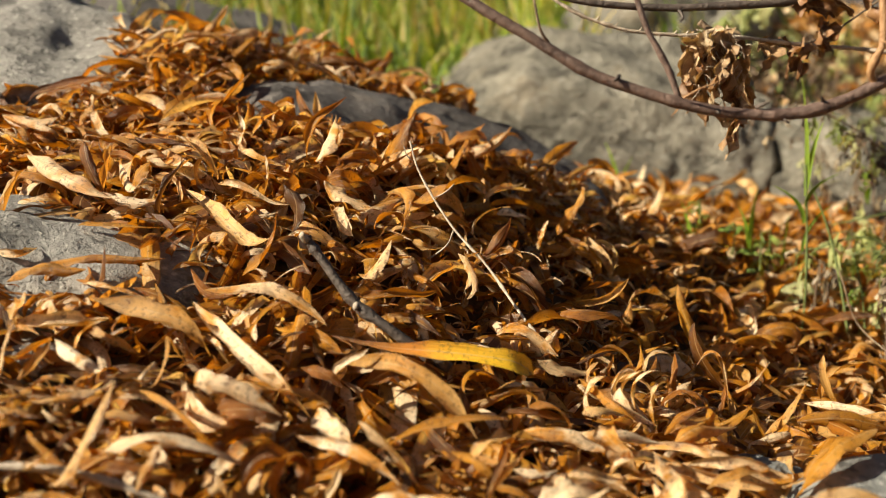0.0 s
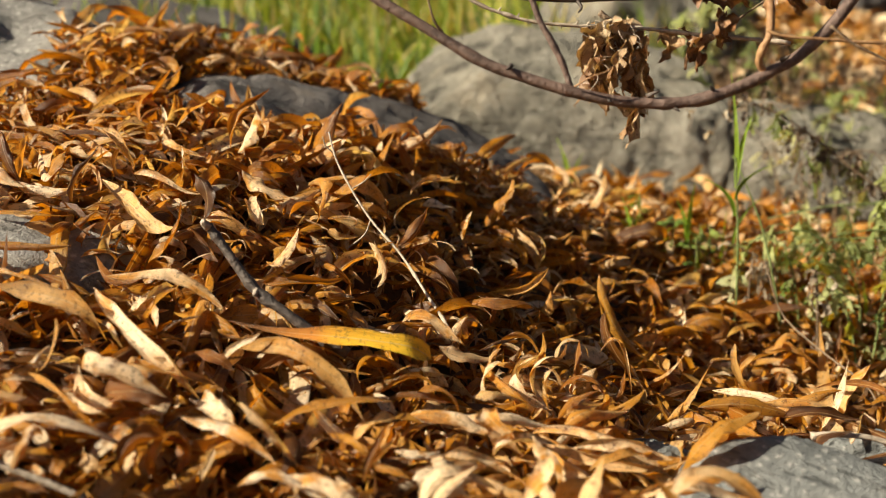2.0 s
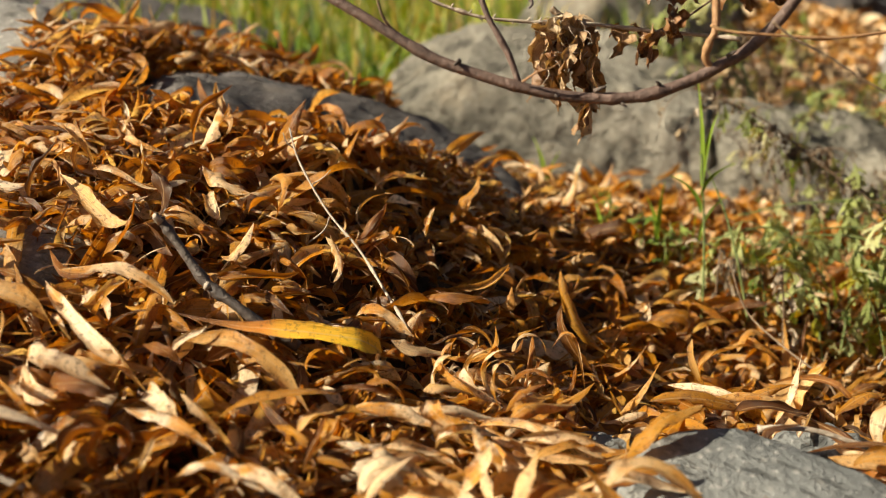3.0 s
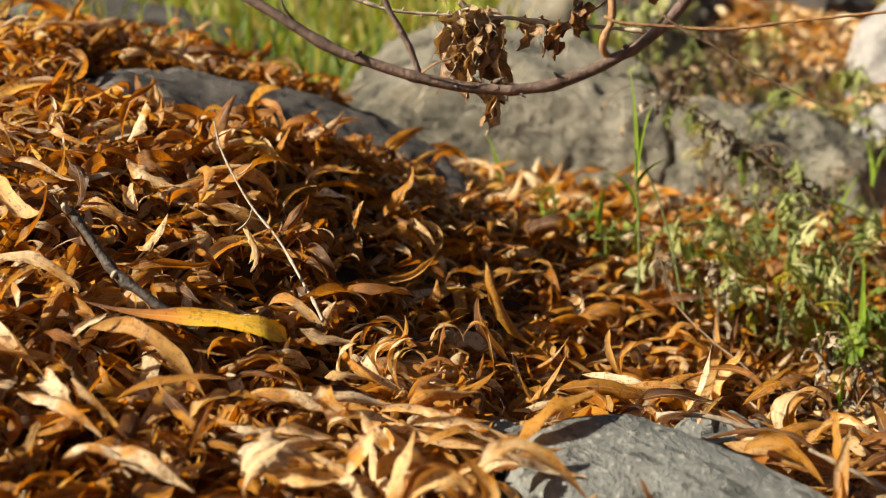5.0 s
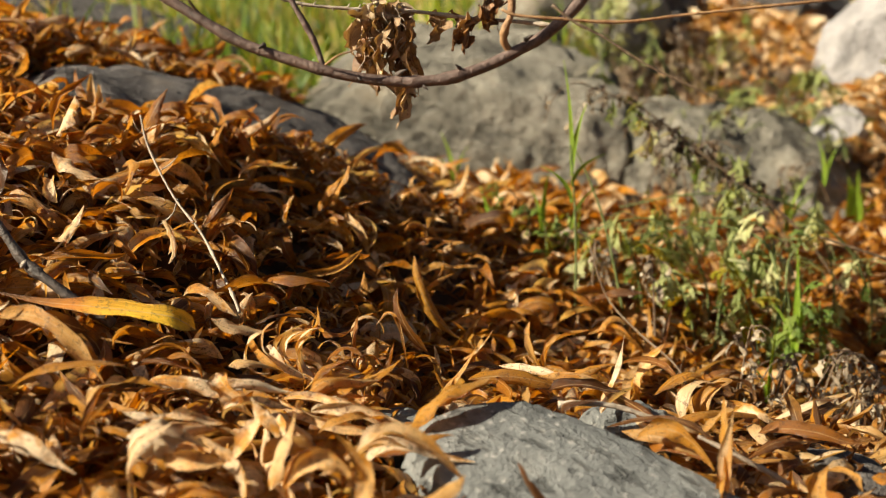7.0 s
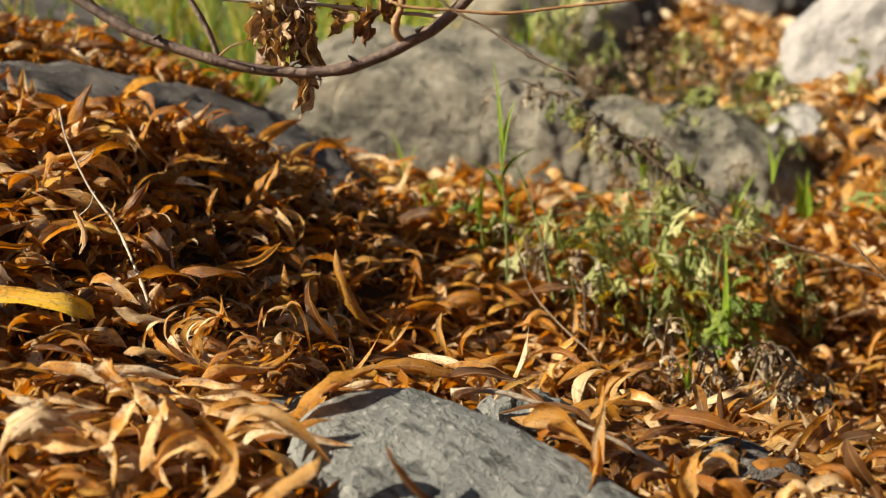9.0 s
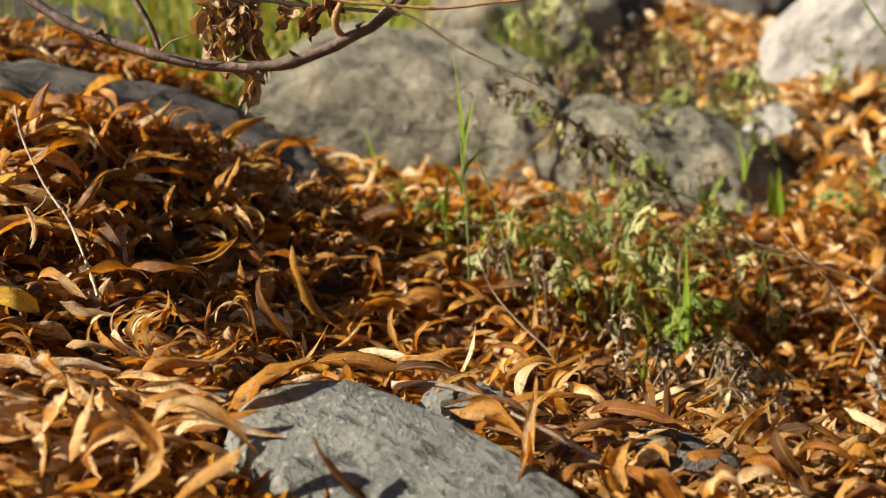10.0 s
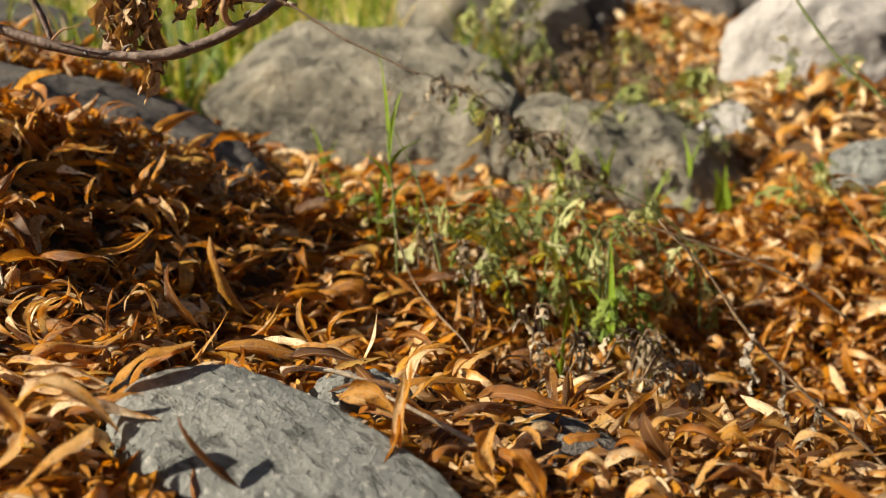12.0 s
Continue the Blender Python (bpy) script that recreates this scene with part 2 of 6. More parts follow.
m_bark = bark_material("purple_brown_bark", (0.065, 0.040, 0.033), (0.19, 0.125, 0.100))
m_twig = bark_material("pale_grey_twig", (0.24, 0.19, 0.14), (0.52, 0.44, 0.35))
m_stick = bark_material("dark_stick_bark", (0.036, 0.027, 0.023), (0.105, 0.080, 0.066))
m_reed = bark_material("tawny_stem", (0.24, 0.12, 0.05), (0.45, 0.27, 0.13))
m_stem = bark_material("green_stem", (0.08, 0.12, 0.03), (0.20, 0.24, 0.08))
m_drystem = bark_material("dry_brown_stem", (0.10, 0.065, 0.04), (0.26, 0.18, 0.11))

m_soil, sn, sl, sp = material("leaf_mould_soil")
sa = noise_tex(sn, sl, 60, 6, 0.7)
sb = noise_tex(sn, sl, 5, 4, 0.6)
sc = ramp(sn, [(0.3, (0.035, 0.018, 0.008)), (0.55, (0.11, 0.055, 0.020)), (0.75, (0.22, 0.12, 0.045))])
sl.new(sa.outputs["Fac"], sc.inputs["Fac"])
sl.new(mix(sn, sl, maths(sn, sl, "MULTIPLY", sb.outputs["Fac"], 0.5), sc.outputs["Color"], (0.12, 0.085, 0.05)), sp.inputs["Base Color"])
sp.inputs["Roughness"].default_value = 0.95
sbump = sn.new("ShaderNodeBump")
sbump.inputs["Distance"].default_value = 0.01
sl.new(sa.outputs["Fac"], sbump.inputs["Height"])
sl.new(sbump.outputs[0], sp.inputs["Normal"])

# ---- the lie of the land ----
LIE = (-0.001, -0.031, 0.094)
SWELLS_NEAR = [
    (-0.500, 0.600, 0.170, 0.020),
    (-0.500, 0.820, 0.170, 0.048),
    (-0.280, 0.400, 0.170, 0.021),
    (-0.280, 0.600, 0.170, 0.030),
    (-0.280, 0.820, 0.170, 0.012),
    (-0.060, 0.400, 0.170, -0.019),
    (-0.060, 0.600, 0.170, 0.013),
    (-0.060, 0.820, 0.170, 0.086),
    (0.160, 0.400, 0.170, 0.025),
    (0.160, 0.820, 0.170, -0.069),
    (0.380, 0.400, 0.170, -0.045),
    (0.380, 0.600, 0.170, 0.022),
    (0.600, 0.600, 0.170, 0.037),
    (0.600, 0.820, 0.170, -0.107),
    (0.820, 0.600, 0.170, -0.020),
    (0.820, 0.820, 0.170, -0.096),
    (1.040, 0.400, 0.170, -0.011),
    (1.040, 0.600, 0.170, 0.013),
    (1.040, 0.820, 0.170, 0.043),
]
SWELLS_PILE = [
    (-0.500, 1.060, 0.170, 0.079),
    (-0.280, 1.060, 0.170, 0.032),
    (-0.060, 1.060, 0.170, 0.060),
    (0.160, 1.060, 0.170, 0.048),
    (0.380, 1.060, 0.170, -0.038),
    (0.600, 1.060, 0.170, -0.007),
    (0.820, 1.060, 0.170, 0.006),
    (1.040, 1.060, 0.170, -0.094),
    (-0.220, 1.150, 0.070, 0.032),
    (-0.050, 1.230, 0.060, 0.020),
    (0.070, 0.965, 0.050, 0.016),
    (0.150, 1.060, 0.055, 0.020),
    (-0.250, 1.000, 0.055, 0.026),
]
SWELLS_FAR = [
    (-0.280, 1.360, 0.170, 0.085),
    (-0.060, 1.360, 0.170, 0.018),
    (0.160, 1.360, 0.170, -0.038),
    (0.600, 1.360, 0.170, -0.064),
    (0.820, 1.360, 0.170, 0.010),
    (-0.600, 1.800, 0.400, 0.041),
    (-0.600, 2.400, 0.400, -0.027),
    (0.000, 1.800, 0.400, -0.042),
    (0.000, 2.400, 0.400, 0.013),
    (0.600, 2.400, 0.400, 0.035),
    (1.200, 2.400, 0.400, 0.039),
    (1.100, 1.630, 0.120, 0.060),
    (0.900, 1.630, 0.080, 0.060),
    (0.820, 2.520, 0.170, 0.075),
    (0.745, 1.420, 0.085, -0.062),
]


def land(x, y):
    """Height of the top of the leaf litter, for numbers or arrays."""
    x, y = np.asarray(x, float), np.asarray(y, float)
    z = LIE[0] + LIE[1] * np.clip(x, -1.0, 1.8) + LIE[2] * np.clip(y, -0.2, 3.2)
    for cx, cy, s, h in SWELLS_NEAR + SWELLS_PILE + SWELLS_FAR:
        z = z + h * np.exp(-((x - cx) ** 2 + (y - cy) ** 2) / (2 * s * s))
    # the hollow in which the long dark ridge lies bare
    u, v = (x + 0.03) * 0.9 + (y - 1.04) * 0.44, -(x + 0.03) * 0.44 + (y - 1.04) * 0.9
    z = z - 0.085 * np.exp(-(np.abs(u - 0.03) / 0.185) ** 4 - (np.abs(v) / 0.085) ** 4)
    z = z - 0.020 * np.exp(-((x - 0.53) ** 2 + (y - 0.665) ** 2) / (2 * 0.075 ** 2))
    z = z - 0.028 * np.exp(-((x - 0.29) ** 2 + (y - 0.72) ** 2) / (2 * 0.085 ** 2))
    bank = np.clip(y - 2.7, 0, 14)
    return z + 0.13 * bank


def axis_steps(lo, hi, fine_lo, fine_hi, fine, grow=1.25):
    mid = list(np.arange(fine_lo, fine_hi, fine))
    step, v, up = fine, mid[-1], []
    while v < hi:
        step *= grow
        v += step
        up.append(v)
    step, v, down = fine, mid[0], []
    while v > lo:
        step *= grow
        v -= step
        down.append(v)
    return np.array(down[::-1] + mid + up)


def mesh_from(name, verts, faces, mat, uvs=None, smooth=True):
    me = bpy.data.meshes.new(name)
    me.from_pydata([tuple(v) for v in verts], [], faces)
    me.materials.append(mat)
    if uvs is not None:
        layer = me.uv_layers.new(name="UVMap")
        idx = np.empty(len(me.loops), dtype=np.int32)
        me.loops.foreach_get("vertex_index", idx)
        layer.data.foreach_set("uv", np.asarray(uvs, dtype=np.float32)[idx].ravel())
    if smooth:
        me.polygons.foreach_set("use_smooth", [True] * len(me.polygons))
    me.update()
    return me


def make_ground():
    xs, ys = axis_steps(-400, 400, -1.0, 1.8, 0.025), axis_steps(-60, 900, -0.4, 3.2, 0.025)
    gx, gy = np.meshgrid(xs, ys)
    gz = land(gx, gy) - 0.022
    rough = np.array([0.012 * noise.noise(Vector((a * 9, b * 9, 0))) for a, b in zip(gx.ravel(), gy.ravel())]).reshape(gx.shape)
    gz += rough * np.clip(2.2 - np.maximum(np.abs(gx - 0.4) - 1.2, np.abs(gy - 1.4) - 1.6), 0, 1)
    nx, ny = len(xs), len(ys)
    faces = [(j * nx + i, j * nx + i + 1, (j + 1) * nx + i + 1, (j + 1) * nx + i) for j in range(ny - 1) for i in range(nx - 1)]
    ob = new("ground", mesh_from("ground", np.stack([gx.ravel(), gy.ravel(), gz.ravel()], 1), faces, m_soil))
    tagged(ob, "dark brown soil and leaf mould under the fallen leaves", "ground", kind="structure")


make_ground()

# ---- rocks ----
ROCKS = []   # the stones, so that leaves keep off them


def rock(label, at, radii, turn=0.0, tilt=(0.0, 0.0), mat=None, seed=1, lumps=0.16, block=2.6, cuts=(), fine=5, creases=0.0, group=""):
    """A weathered stone: a rounded block, pared by flat cuts, lumpy at two scales, with creases along its grain."""
    bm = bmesh.new()
    bmesh.ops.create_icosphere(bm, subdivisions=fine, radius=1.0)
    off = Vector((seed * 7.31, seed * 3.7, seed * 1.9))
    for v in bm.verts:
        n = v.co.normalized()
        s = (abs(n.x) ** block + abs(n.y) ** block + abs(n.z) ** block) ** (-1.0 / block)
        p = n * s
        for (cx, cy, cz), d in cuts:
            c = Vector((cx, cy, cz)).normalized()
            over = p.dot(c) - d
            if over > 0:
                p -= c * over * 0.88
        q = Vector((p.x * radii[0], p.y * radii[1], p.z * radii[2])) / max(radii)
        k = lumps * noise.fractal(q * 1.4 + off, 1.0, 2.0, 3) + lumps * 0.55 * noise.fractal(q * 4.5 + off, 0.8, 2.0, 4) + lumps * 0.09 * noise.ridged_multi_fractal(q * 11 + off, 0.9, 2.1, 4, 0.9, 2.0)
        if creases:
            w = q.x * 2.2 + q.y * 5.0 + 0.8 * noise.noise(q * 3 + off)
            k -= creases * max(0.0, 1.0 - abs(math.sin(w * 2.4)) * 5.0) * (0.4 + 0.6 * abs(noise.noise(q * 5 - off)))
        p *= 1.0 + k
        v.co = Vector((p.x * radii[0], p.y * radii[1], p.z * radii[2]))
    for f in bm.faces:
        f.smooth = True
    me = bpy.data.meshes.new("rock")
    bm.to_mesh(me)
    bm.free()
    me.materials.append(mat)
    ob = new("rock", me)
    ob.matrix_world = pose(*at, tilt[0], tilt[1], turn)
    tagged(ob, label, "rock", group)
    ROCKS.append(ob)
    return ob


rock("blue-grey river stone with fine creases among the leaves", (0.288, 0.470, 0.0015), (0.133, 0.0502, 0.0945), -36, (0, 0), m_stone, 3, 0.035, 2.4, (((0.373, -0.168, 0.912), 0.406),), 6, 0.012)
rock("small grey stone half sunk in leaves", (0.318, 0.598, 0.028), (0.032, 0.022, 0.022), 10, (0, 0), m_stone, 8, 0.15)
rock("small blue-grey stone poking out of the leaves", (0.180, 0.572, 0.030), (0.032, 0.024, 0.024), 20, (0, 0), m_stone, 9, 0.15)
rock("small grey pebble under a pale twig", (-0.180, 0.455, 0.070), (0.022, 0.018, 0.016), 20, (0, 0), m_stone, 19, 0.15, 2.4, (), 4)
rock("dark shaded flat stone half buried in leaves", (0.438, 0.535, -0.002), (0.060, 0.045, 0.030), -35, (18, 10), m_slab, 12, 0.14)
rock("smooth grey stone bedded in the leaf pile", (-0.290, 0.690, 0.122), (0.150, 0.085, 0.062), -8, (-4, 6), m_lichen, 5, 0.12, 2.4, (), 5, 0.02)
rock("grey stone corner under the leaves", (-0.265, 0.565, 0.090), (0.060, 0.040, 0.040), 12, (0, 0), m_lichen, 15, 0.15)
rock("long dark grey rock ridge banked with leaves", (-0.048, 1.072, 0.102), (0.228, 0.132, 0.125), 27, (0, 14), m_ridge, 21, 0.06, 2.8, (((0.1, -0.58, 0.82), 0.80),), 6, 0.05)
rock("weathered grey boulder with lichen specks", (-0.555, 1.090, 0.165), (0.300, 0.270, 0.180), -12, (0, 4), m_lichen, 31, 0.09, 2.9, (((0.15, -0.62, 0.78), 0.72),), 6, 0.03)
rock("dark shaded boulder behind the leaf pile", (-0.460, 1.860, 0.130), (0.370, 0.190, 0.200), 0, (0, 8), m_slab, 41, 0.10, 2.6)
rock("large pale grey boulder with a ledge", (0.228, 1.660, 0.105), (0.250, 0.200, 0.176), -4, (0, 8), m_boulder, 52, 0.08, 4.2, (((-0.75, -0.25, 0.6), 0.88), ((0.0, -1.0, 0.10), 0.76), ((0.05, -0.50, 0.86), 0.84), ((-0.75, -0.35, -0.55), 0.74)), 6, 0.07)
rock("low grey boulder adjoining the large one", (0.650, 1.560, 0.020), (0.225, 0.170, 0.132), -14, (0, 17), m_boulder, 63, 0.16, 3.2, (((0.1, -0.7, 0.7), 0.86), ((0.7, -0.5, 0.5), 0.84)), 6, 0.08)
rock("grey boulder half hidden by weeds", (0.455, 2.230, 0.240), (0.190, 0.170, 0.160), 10, (0, 0), m_boulder, 71, 0.12, 3.0)
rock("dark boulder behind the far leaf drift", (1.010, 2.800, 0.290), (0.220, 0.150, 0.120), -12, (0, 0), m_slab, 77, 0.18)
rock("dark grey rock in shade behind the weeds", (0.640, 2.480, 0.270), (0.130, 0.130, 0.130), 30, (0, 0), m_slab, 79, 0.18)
rock("sunlit pale boulder with rounded lobes", (1.060, 1.850, 0.195), (0.205, 0.165, 0.165), 8, (0, 2), m_white, 83, 0.07, 2.3, (), 6, 0.008)
rock("pale rounded boulder lobe beside the white one", (1.265, 1.800, 0.190), (0.120, 0.150, 0.175), 0, (0, 0), m_white, 87, 0.06)
rock("small pale broken stone", (0.790, 1.590, 0.110), (0.036, 0.040, 0.062), 20, (0, 28), m_white, 91, 0.09, 3.0, (((-0.6, -0.6, 0.4), 0.75),), 5)
rock("blue-grey stone among leaves", (0.960, 1.385, 0.075), (0.070, 0.060, 0.055), 0, (0, 0), m_stone, 95, 0.16)


CELL = 0.008
TOPS = np.full((340, 340), -9.0)   # height of the stones over the plan, from x -1.0, y 0.3


def note_tops(ob):
    co = np.empty(len(ob.data.vertices) * 3)
    ob.data.vertices.foreach_get("co", co)
    m = np.array(ob.matrix_world)
    p = co.reshape(-1, 3) @ m[:3, :3].T + m[:3, 3]
    for dx, dy in ((0, 0), (0.004, 0), (-0.004, 0), (0, 0.004), (0, -0.004)):
        i, j = ((p[:, 0] + dx + 1.0) / CELL).astype(int), ((p[:, 1] + dy - 0.3) / CELL).astype(int)
        ok = (i >= 0) & (i < 340) & (j >= 0) & (j < 340)
        np.maximum.at(TOPS, (i[ok], j[ok]), p[ok, 2])


for stone in ROCKS:
    note_tops(stone)


def rock_top(x, y):
    i, j = int((x + 1.0) / CELL), int((y - 0.3) / CELL)
    return float(TOPS[i, j]) if 0 <= i < 340 and 0 <= j < 340 else -9.0


# ---- leaves ----
def blade_grid(length, width, bend, hook, twist, roll, fold, wave, nl, nw, phase=0.0):
    """Points of a lance-shaped leaf, arched along its length, twisted and folded along the midrib; and their place on the blade."""
    s = np.linspace(0, 1, nl + 1)
    phi = -bend * (s - 0.45) - hook * np.clip(s - 0.55, 0, 1) ** 2 * 6
    step = length / nl
    mid = (phi[1:] + phi[:-1]) / 2
    cx = np.concatenate([[0], np.cumsum(np.cos(mid) * step)])
    cz = np.concatenate([[0], np.cumsum(np.sin(mid) * step)])
    cx -= cx.mean()
    cz -= cz.mean()
    tang = np.stack([np.cos(phi), 0 * s, np.sin(phi)], 1)
    norm = np.stack([-np.sin(phi), 0 * s, np.cos(phi)], 1)
    return sweep(np.stack([cx, 0 * s, cz], 1), norm, np.cross(norm, tang), s, width, twist, roll, fold, wave, nw, phase)


def sweep(spine, norm, side, s, width, twist, roll, fold, wave, nw, phase, taper=None):
    """A ribbon round its spine: the sides run nearly level, one end blunter than the other, the blade rolled like a gutter."""
    ease = lambda x: np.sin(np.pi / 2 * np.clip(x, 0, 1))
    if taper is None:
        taper = 0.18 + 0.22 * ((phase * 3.7) % 1), 0.30 + 0.32 * ((phase * 5.3) % 1)
    half = width / 2 * ease(s / taper[0]) ** 0.9 * ease((1 - s) / taper[1]) ** 1.0 + 0.0003
    tw = twist * (s - 0.5) + roll
    b = side * np.cos(tw)[:, None] + norm * np.sin(tw)[:, None]
    u = norm * np.cos(tw)[:, None] - side * np.sin(tw)[:, None]
    v = np.linspace(-1, 1, nw + 1)
    a = (fold if abs(fold) > 0.05 else 0.05) * 1.35
    flat, rise = np.sin(a * v) / a, (1 - np.cos(a * v)) / a
    # ragged, uneven margins
    worn = [1 + 0.13 * np.sin(2 * np.pi * (f * s + phase * g)) + 0.07 * np.sin(2 * np.pi * (h * s + phase * 3 * g)) for f, g, h in ((1.6, 1.0, 5.3), (2.1, 2.7, 4.4))]
    half_v = half[:, None] * np.where(v[None, :] < 0, worn[0][:, None], worn[1][:, None])
    ripple = wave * np.outer(np.sin(2 * np.pi * (2.4 * s + phase)), v * np.abs(v)) * half[:, None]
    pts = (spine[:, None, :] + b[:, None, :] * (half_v * flat[None, :])[:, :, None]
           + u[:, None, :] * (half_v * rise[None, :] + ripple)[:, :, None])
    uv = np.stack(np.meshgrid(s, (v + 1) / 2, indexing="ij"), 2)
    return pts.reshape(-1, 3), uv.reshape(-1, 2)


def grid_faces(nl, nw, base=0):
    k = nw + 1
    return [(base + i * k + j, base + i * k + j + 1, base + (i + 1) * k + j + 1, base + (i + 1) * k + j) for i in range(nl) for j in range(nw)]


def random_blade(rng, nl, nw, size=1.0, slim=1.0):
    length = size * rng.uniform(0.042, 0.112)
    width = min(length * rng.uniform(0.13, 0.21), 0.0140 * size) * slim
    bend = rng.choice([0.7, 1.5, 2.3, 3.2, 4.6]) * rng.uniform(0.6, 1.3) * (1 if rng.random() < 0.75 else -1)
    return blade_grid(length, width, bend, rng.uniform(-0.8, 3.2), rng.uniform(-2.2, 2.2), rng.uniform(-0.9, 0.9), rng.uniform(0.3, 1.3) * rng.choice((-1, 1)),
                      rng.uniform(0, 0.4), nl, nw, rng.random())


def settle(pts, x, y, rng, tilt, lift, on_stone=False):
    """Turn a leaf by chance, lean it, and let it down on the litter, or on the stone, at x, y."""
    e = Euler((max(-1.0, min(1.0, rng.gauss(0, tilt * 1.3))), max(-0.55, min(0.55, rng.gauss(0, tilt * 0.8))), rng.uniform(-math.pi, math.pi)))
    p = pts @ np.array(e.to_matrix()).T + np.array([x, y, 0.0])
    bed = land(p[:, 0], p[:, 1])
    if on_stone:
        bed = np.maximum(bed, [rock_top(a, b) for a, b in p[:, :2]])
    low = np.sort(bed - p[:, 2])[int(len(p) * 0.80)]
    p[:, 2] += low + lift
    return p


def scatter(name, label, rng, count, inside, spread, nl, nw, mat, tilt=0.35, size=1.0, layer=(-0.034, 0.003), slim=1.0, on_stone=False):
    """A drift of leaves as one object."""
    verts, uvs, faces, base = [], [], [], 0
    made = 0
    while made < count:
        x, y = rng.uniform(spread[0], spread[1]), rng.uniform(spread[2], spread[3])
        if not inside(x, y, rng):
            continue
        p, uv = random_blade(rng, nl, nw, size * (0.55 if rng.random() < 0.22 else 1.0), slim)
        p = settle(p, x, y, rng, tilt * (1.7 if rng.random() < 0.2 else 1.0), rng.uniform(*layer), on_stone)
        p = press(p)
        faces += grid_faces(nl, nw, base)
        base += len(p)
        verts.append(p)
        uvs.append(uv)
        made += 1
    ob = new(name, mesh_from(name, np.concatenate(verts), faces, mat, np.concatenate(uvs)))
    return tagged(ob, label, "leaves", kind="stuff")


def clear_of_rocks(x, y, rng):
    t = rock_top(x, y) - float(land(x, y))
    return t < 0.004 or (t < 0.02 and rng.random() < 0.3)


def near_bed(x, y, rng):
    """Thick on the pile itself, thinning out round it."""
    out = max(-0.6 - x, x - 1.0, 0.32 - y, 0.0)
    return rng.random() < math.exp(-out * 4.0) and clear_of_rocks(x, y, rng)


def far_bed(x, y, rng):
    """The slopes beyond: thick on the right by the pale boulder, thin in the grass."""
    if not clear_of_rocks(x, y, rng):
        return False
    thick = 1.0 if (x > 0.62 and y < 1.75) or (0.58 < x < 1.02 and 2.1 < y < 2.6) else 0.35
    if x < 0.2 and y > 1.45:
        thick = 0.12
    if 0.48 < x < 0.86 and 1.70 < y < 2.08:
        thick = 0.14
    thick *= math.exp(-max(0.0, -0.6 - x, x - 1.5, y - 2.9) * 2.5)
    return rng.random() < thick


def part(name, me, parent, label=""):
    ob = new(name, me)
    ob.parent = parent
    ob.matrix_parent_inverse = parent.matrix_world.inverted()
    return tagged(ob, label)


RESTS = []   # where the top leaves lie: the litter below keeps under them
LEAF_WORDS = {"pale_leaf": "pale tan dry willow leaf", "dry_leaf": "curled brown dry willow leaf", "golden_leaf": "golden brown dry willow leaf with dark specks",
              "rusty_leaf": "rust-brown dry willow leaf", "yellow_leaf": "bright yellow fallen willow leaf", "brown_leaf": "dark brown withered willow leaf", "tan_leaf": "tan dry willow leaf"}
m_tan = leaf_material("tan_leaf", [(0.0, GOLD), (0.5, TAN), (1.0, PALE)], two_tone=0.7)
m_brown = leaf_material("brown_leaf", [(0.0, BROWN), (0.6, (0.22, 0.10, 0.03)), (1.0, RUST)])


def fallen_leaf(base, crown, tip, width, mat, roll, twist, taper=None):
    """One leaf on the pile: its stalk end, its crown and its tip, its width, and how far the blade is rolled and twisted."""
    a, b, c = Vector(base), Vector(crown), Vector(tip)
    ctrl = b * 2 - (a + c) * 0.5
    nl, nw = 18, 6
    s = np.linspace(0, 1, nl + 1)
    A, B, C = (np.array(v) for v in (a, ctrl, c))
    # let the ends run on a little and droop or curl as dry leaves do
    spine = np.outer((1 - s) ** 2, A) + np.outer(2 * s * (1 - s), B) + np.outer(s ** 2, C)
    rr = random.Random(round(base[0] * 9973 + base[1] * 7919 + tip[2] * 4409, 4))
    whole = np.linalg.norm(C - A)
    curl = np.clip((s - 0.72) / 0.28, 0, 1) ** 2 * rr.uniform(-0.10, 0.22) * whole + np.clip((0.2 - s) / 0.2, 0, 1) ** 2 * rr.uniform(-0.10, 0.10) * whole
    spine = spine + np.outer(curl, (rr.uniform(-0.4, 0.4), -0.5, 0.8))
    tang = np.gradient(spine, axis=0)
    tang /= np.linalg.norm(tang, axis=1)[:, None]
    up = np.array([-0.60, -0.46, 0.65])
    norm = up[None, :] - tang * (tang @ up)[:, None]
    norm /= np.linalg.norm(norm, axis=1)[:, None]
    side = np.cross(norm, tang)
    pts, uv = sweep(spine, norm, side, s, width, twist, roll if taper else roll + rr.uniform(-0.5, 0.5), 0.5 if taper else rr.uniform(0.5, 1.4) * (1 if rr.random() < 0.5 else -0.9), rr.uniform(0.05, 0.35), nw, rr.random(), taper)
    o = np.array(a)
    ob = new("leaf", mesh_from("leaf", pts - o, grid_faces(nl, nw), mat, uv))
    ob.location = a
    RESTS.extend(spine[1:-1:2].tolist())
    return tagged(ob, LEAF_WORDS[mat.name] + " on the pile", "leaf", "fallen leaves")


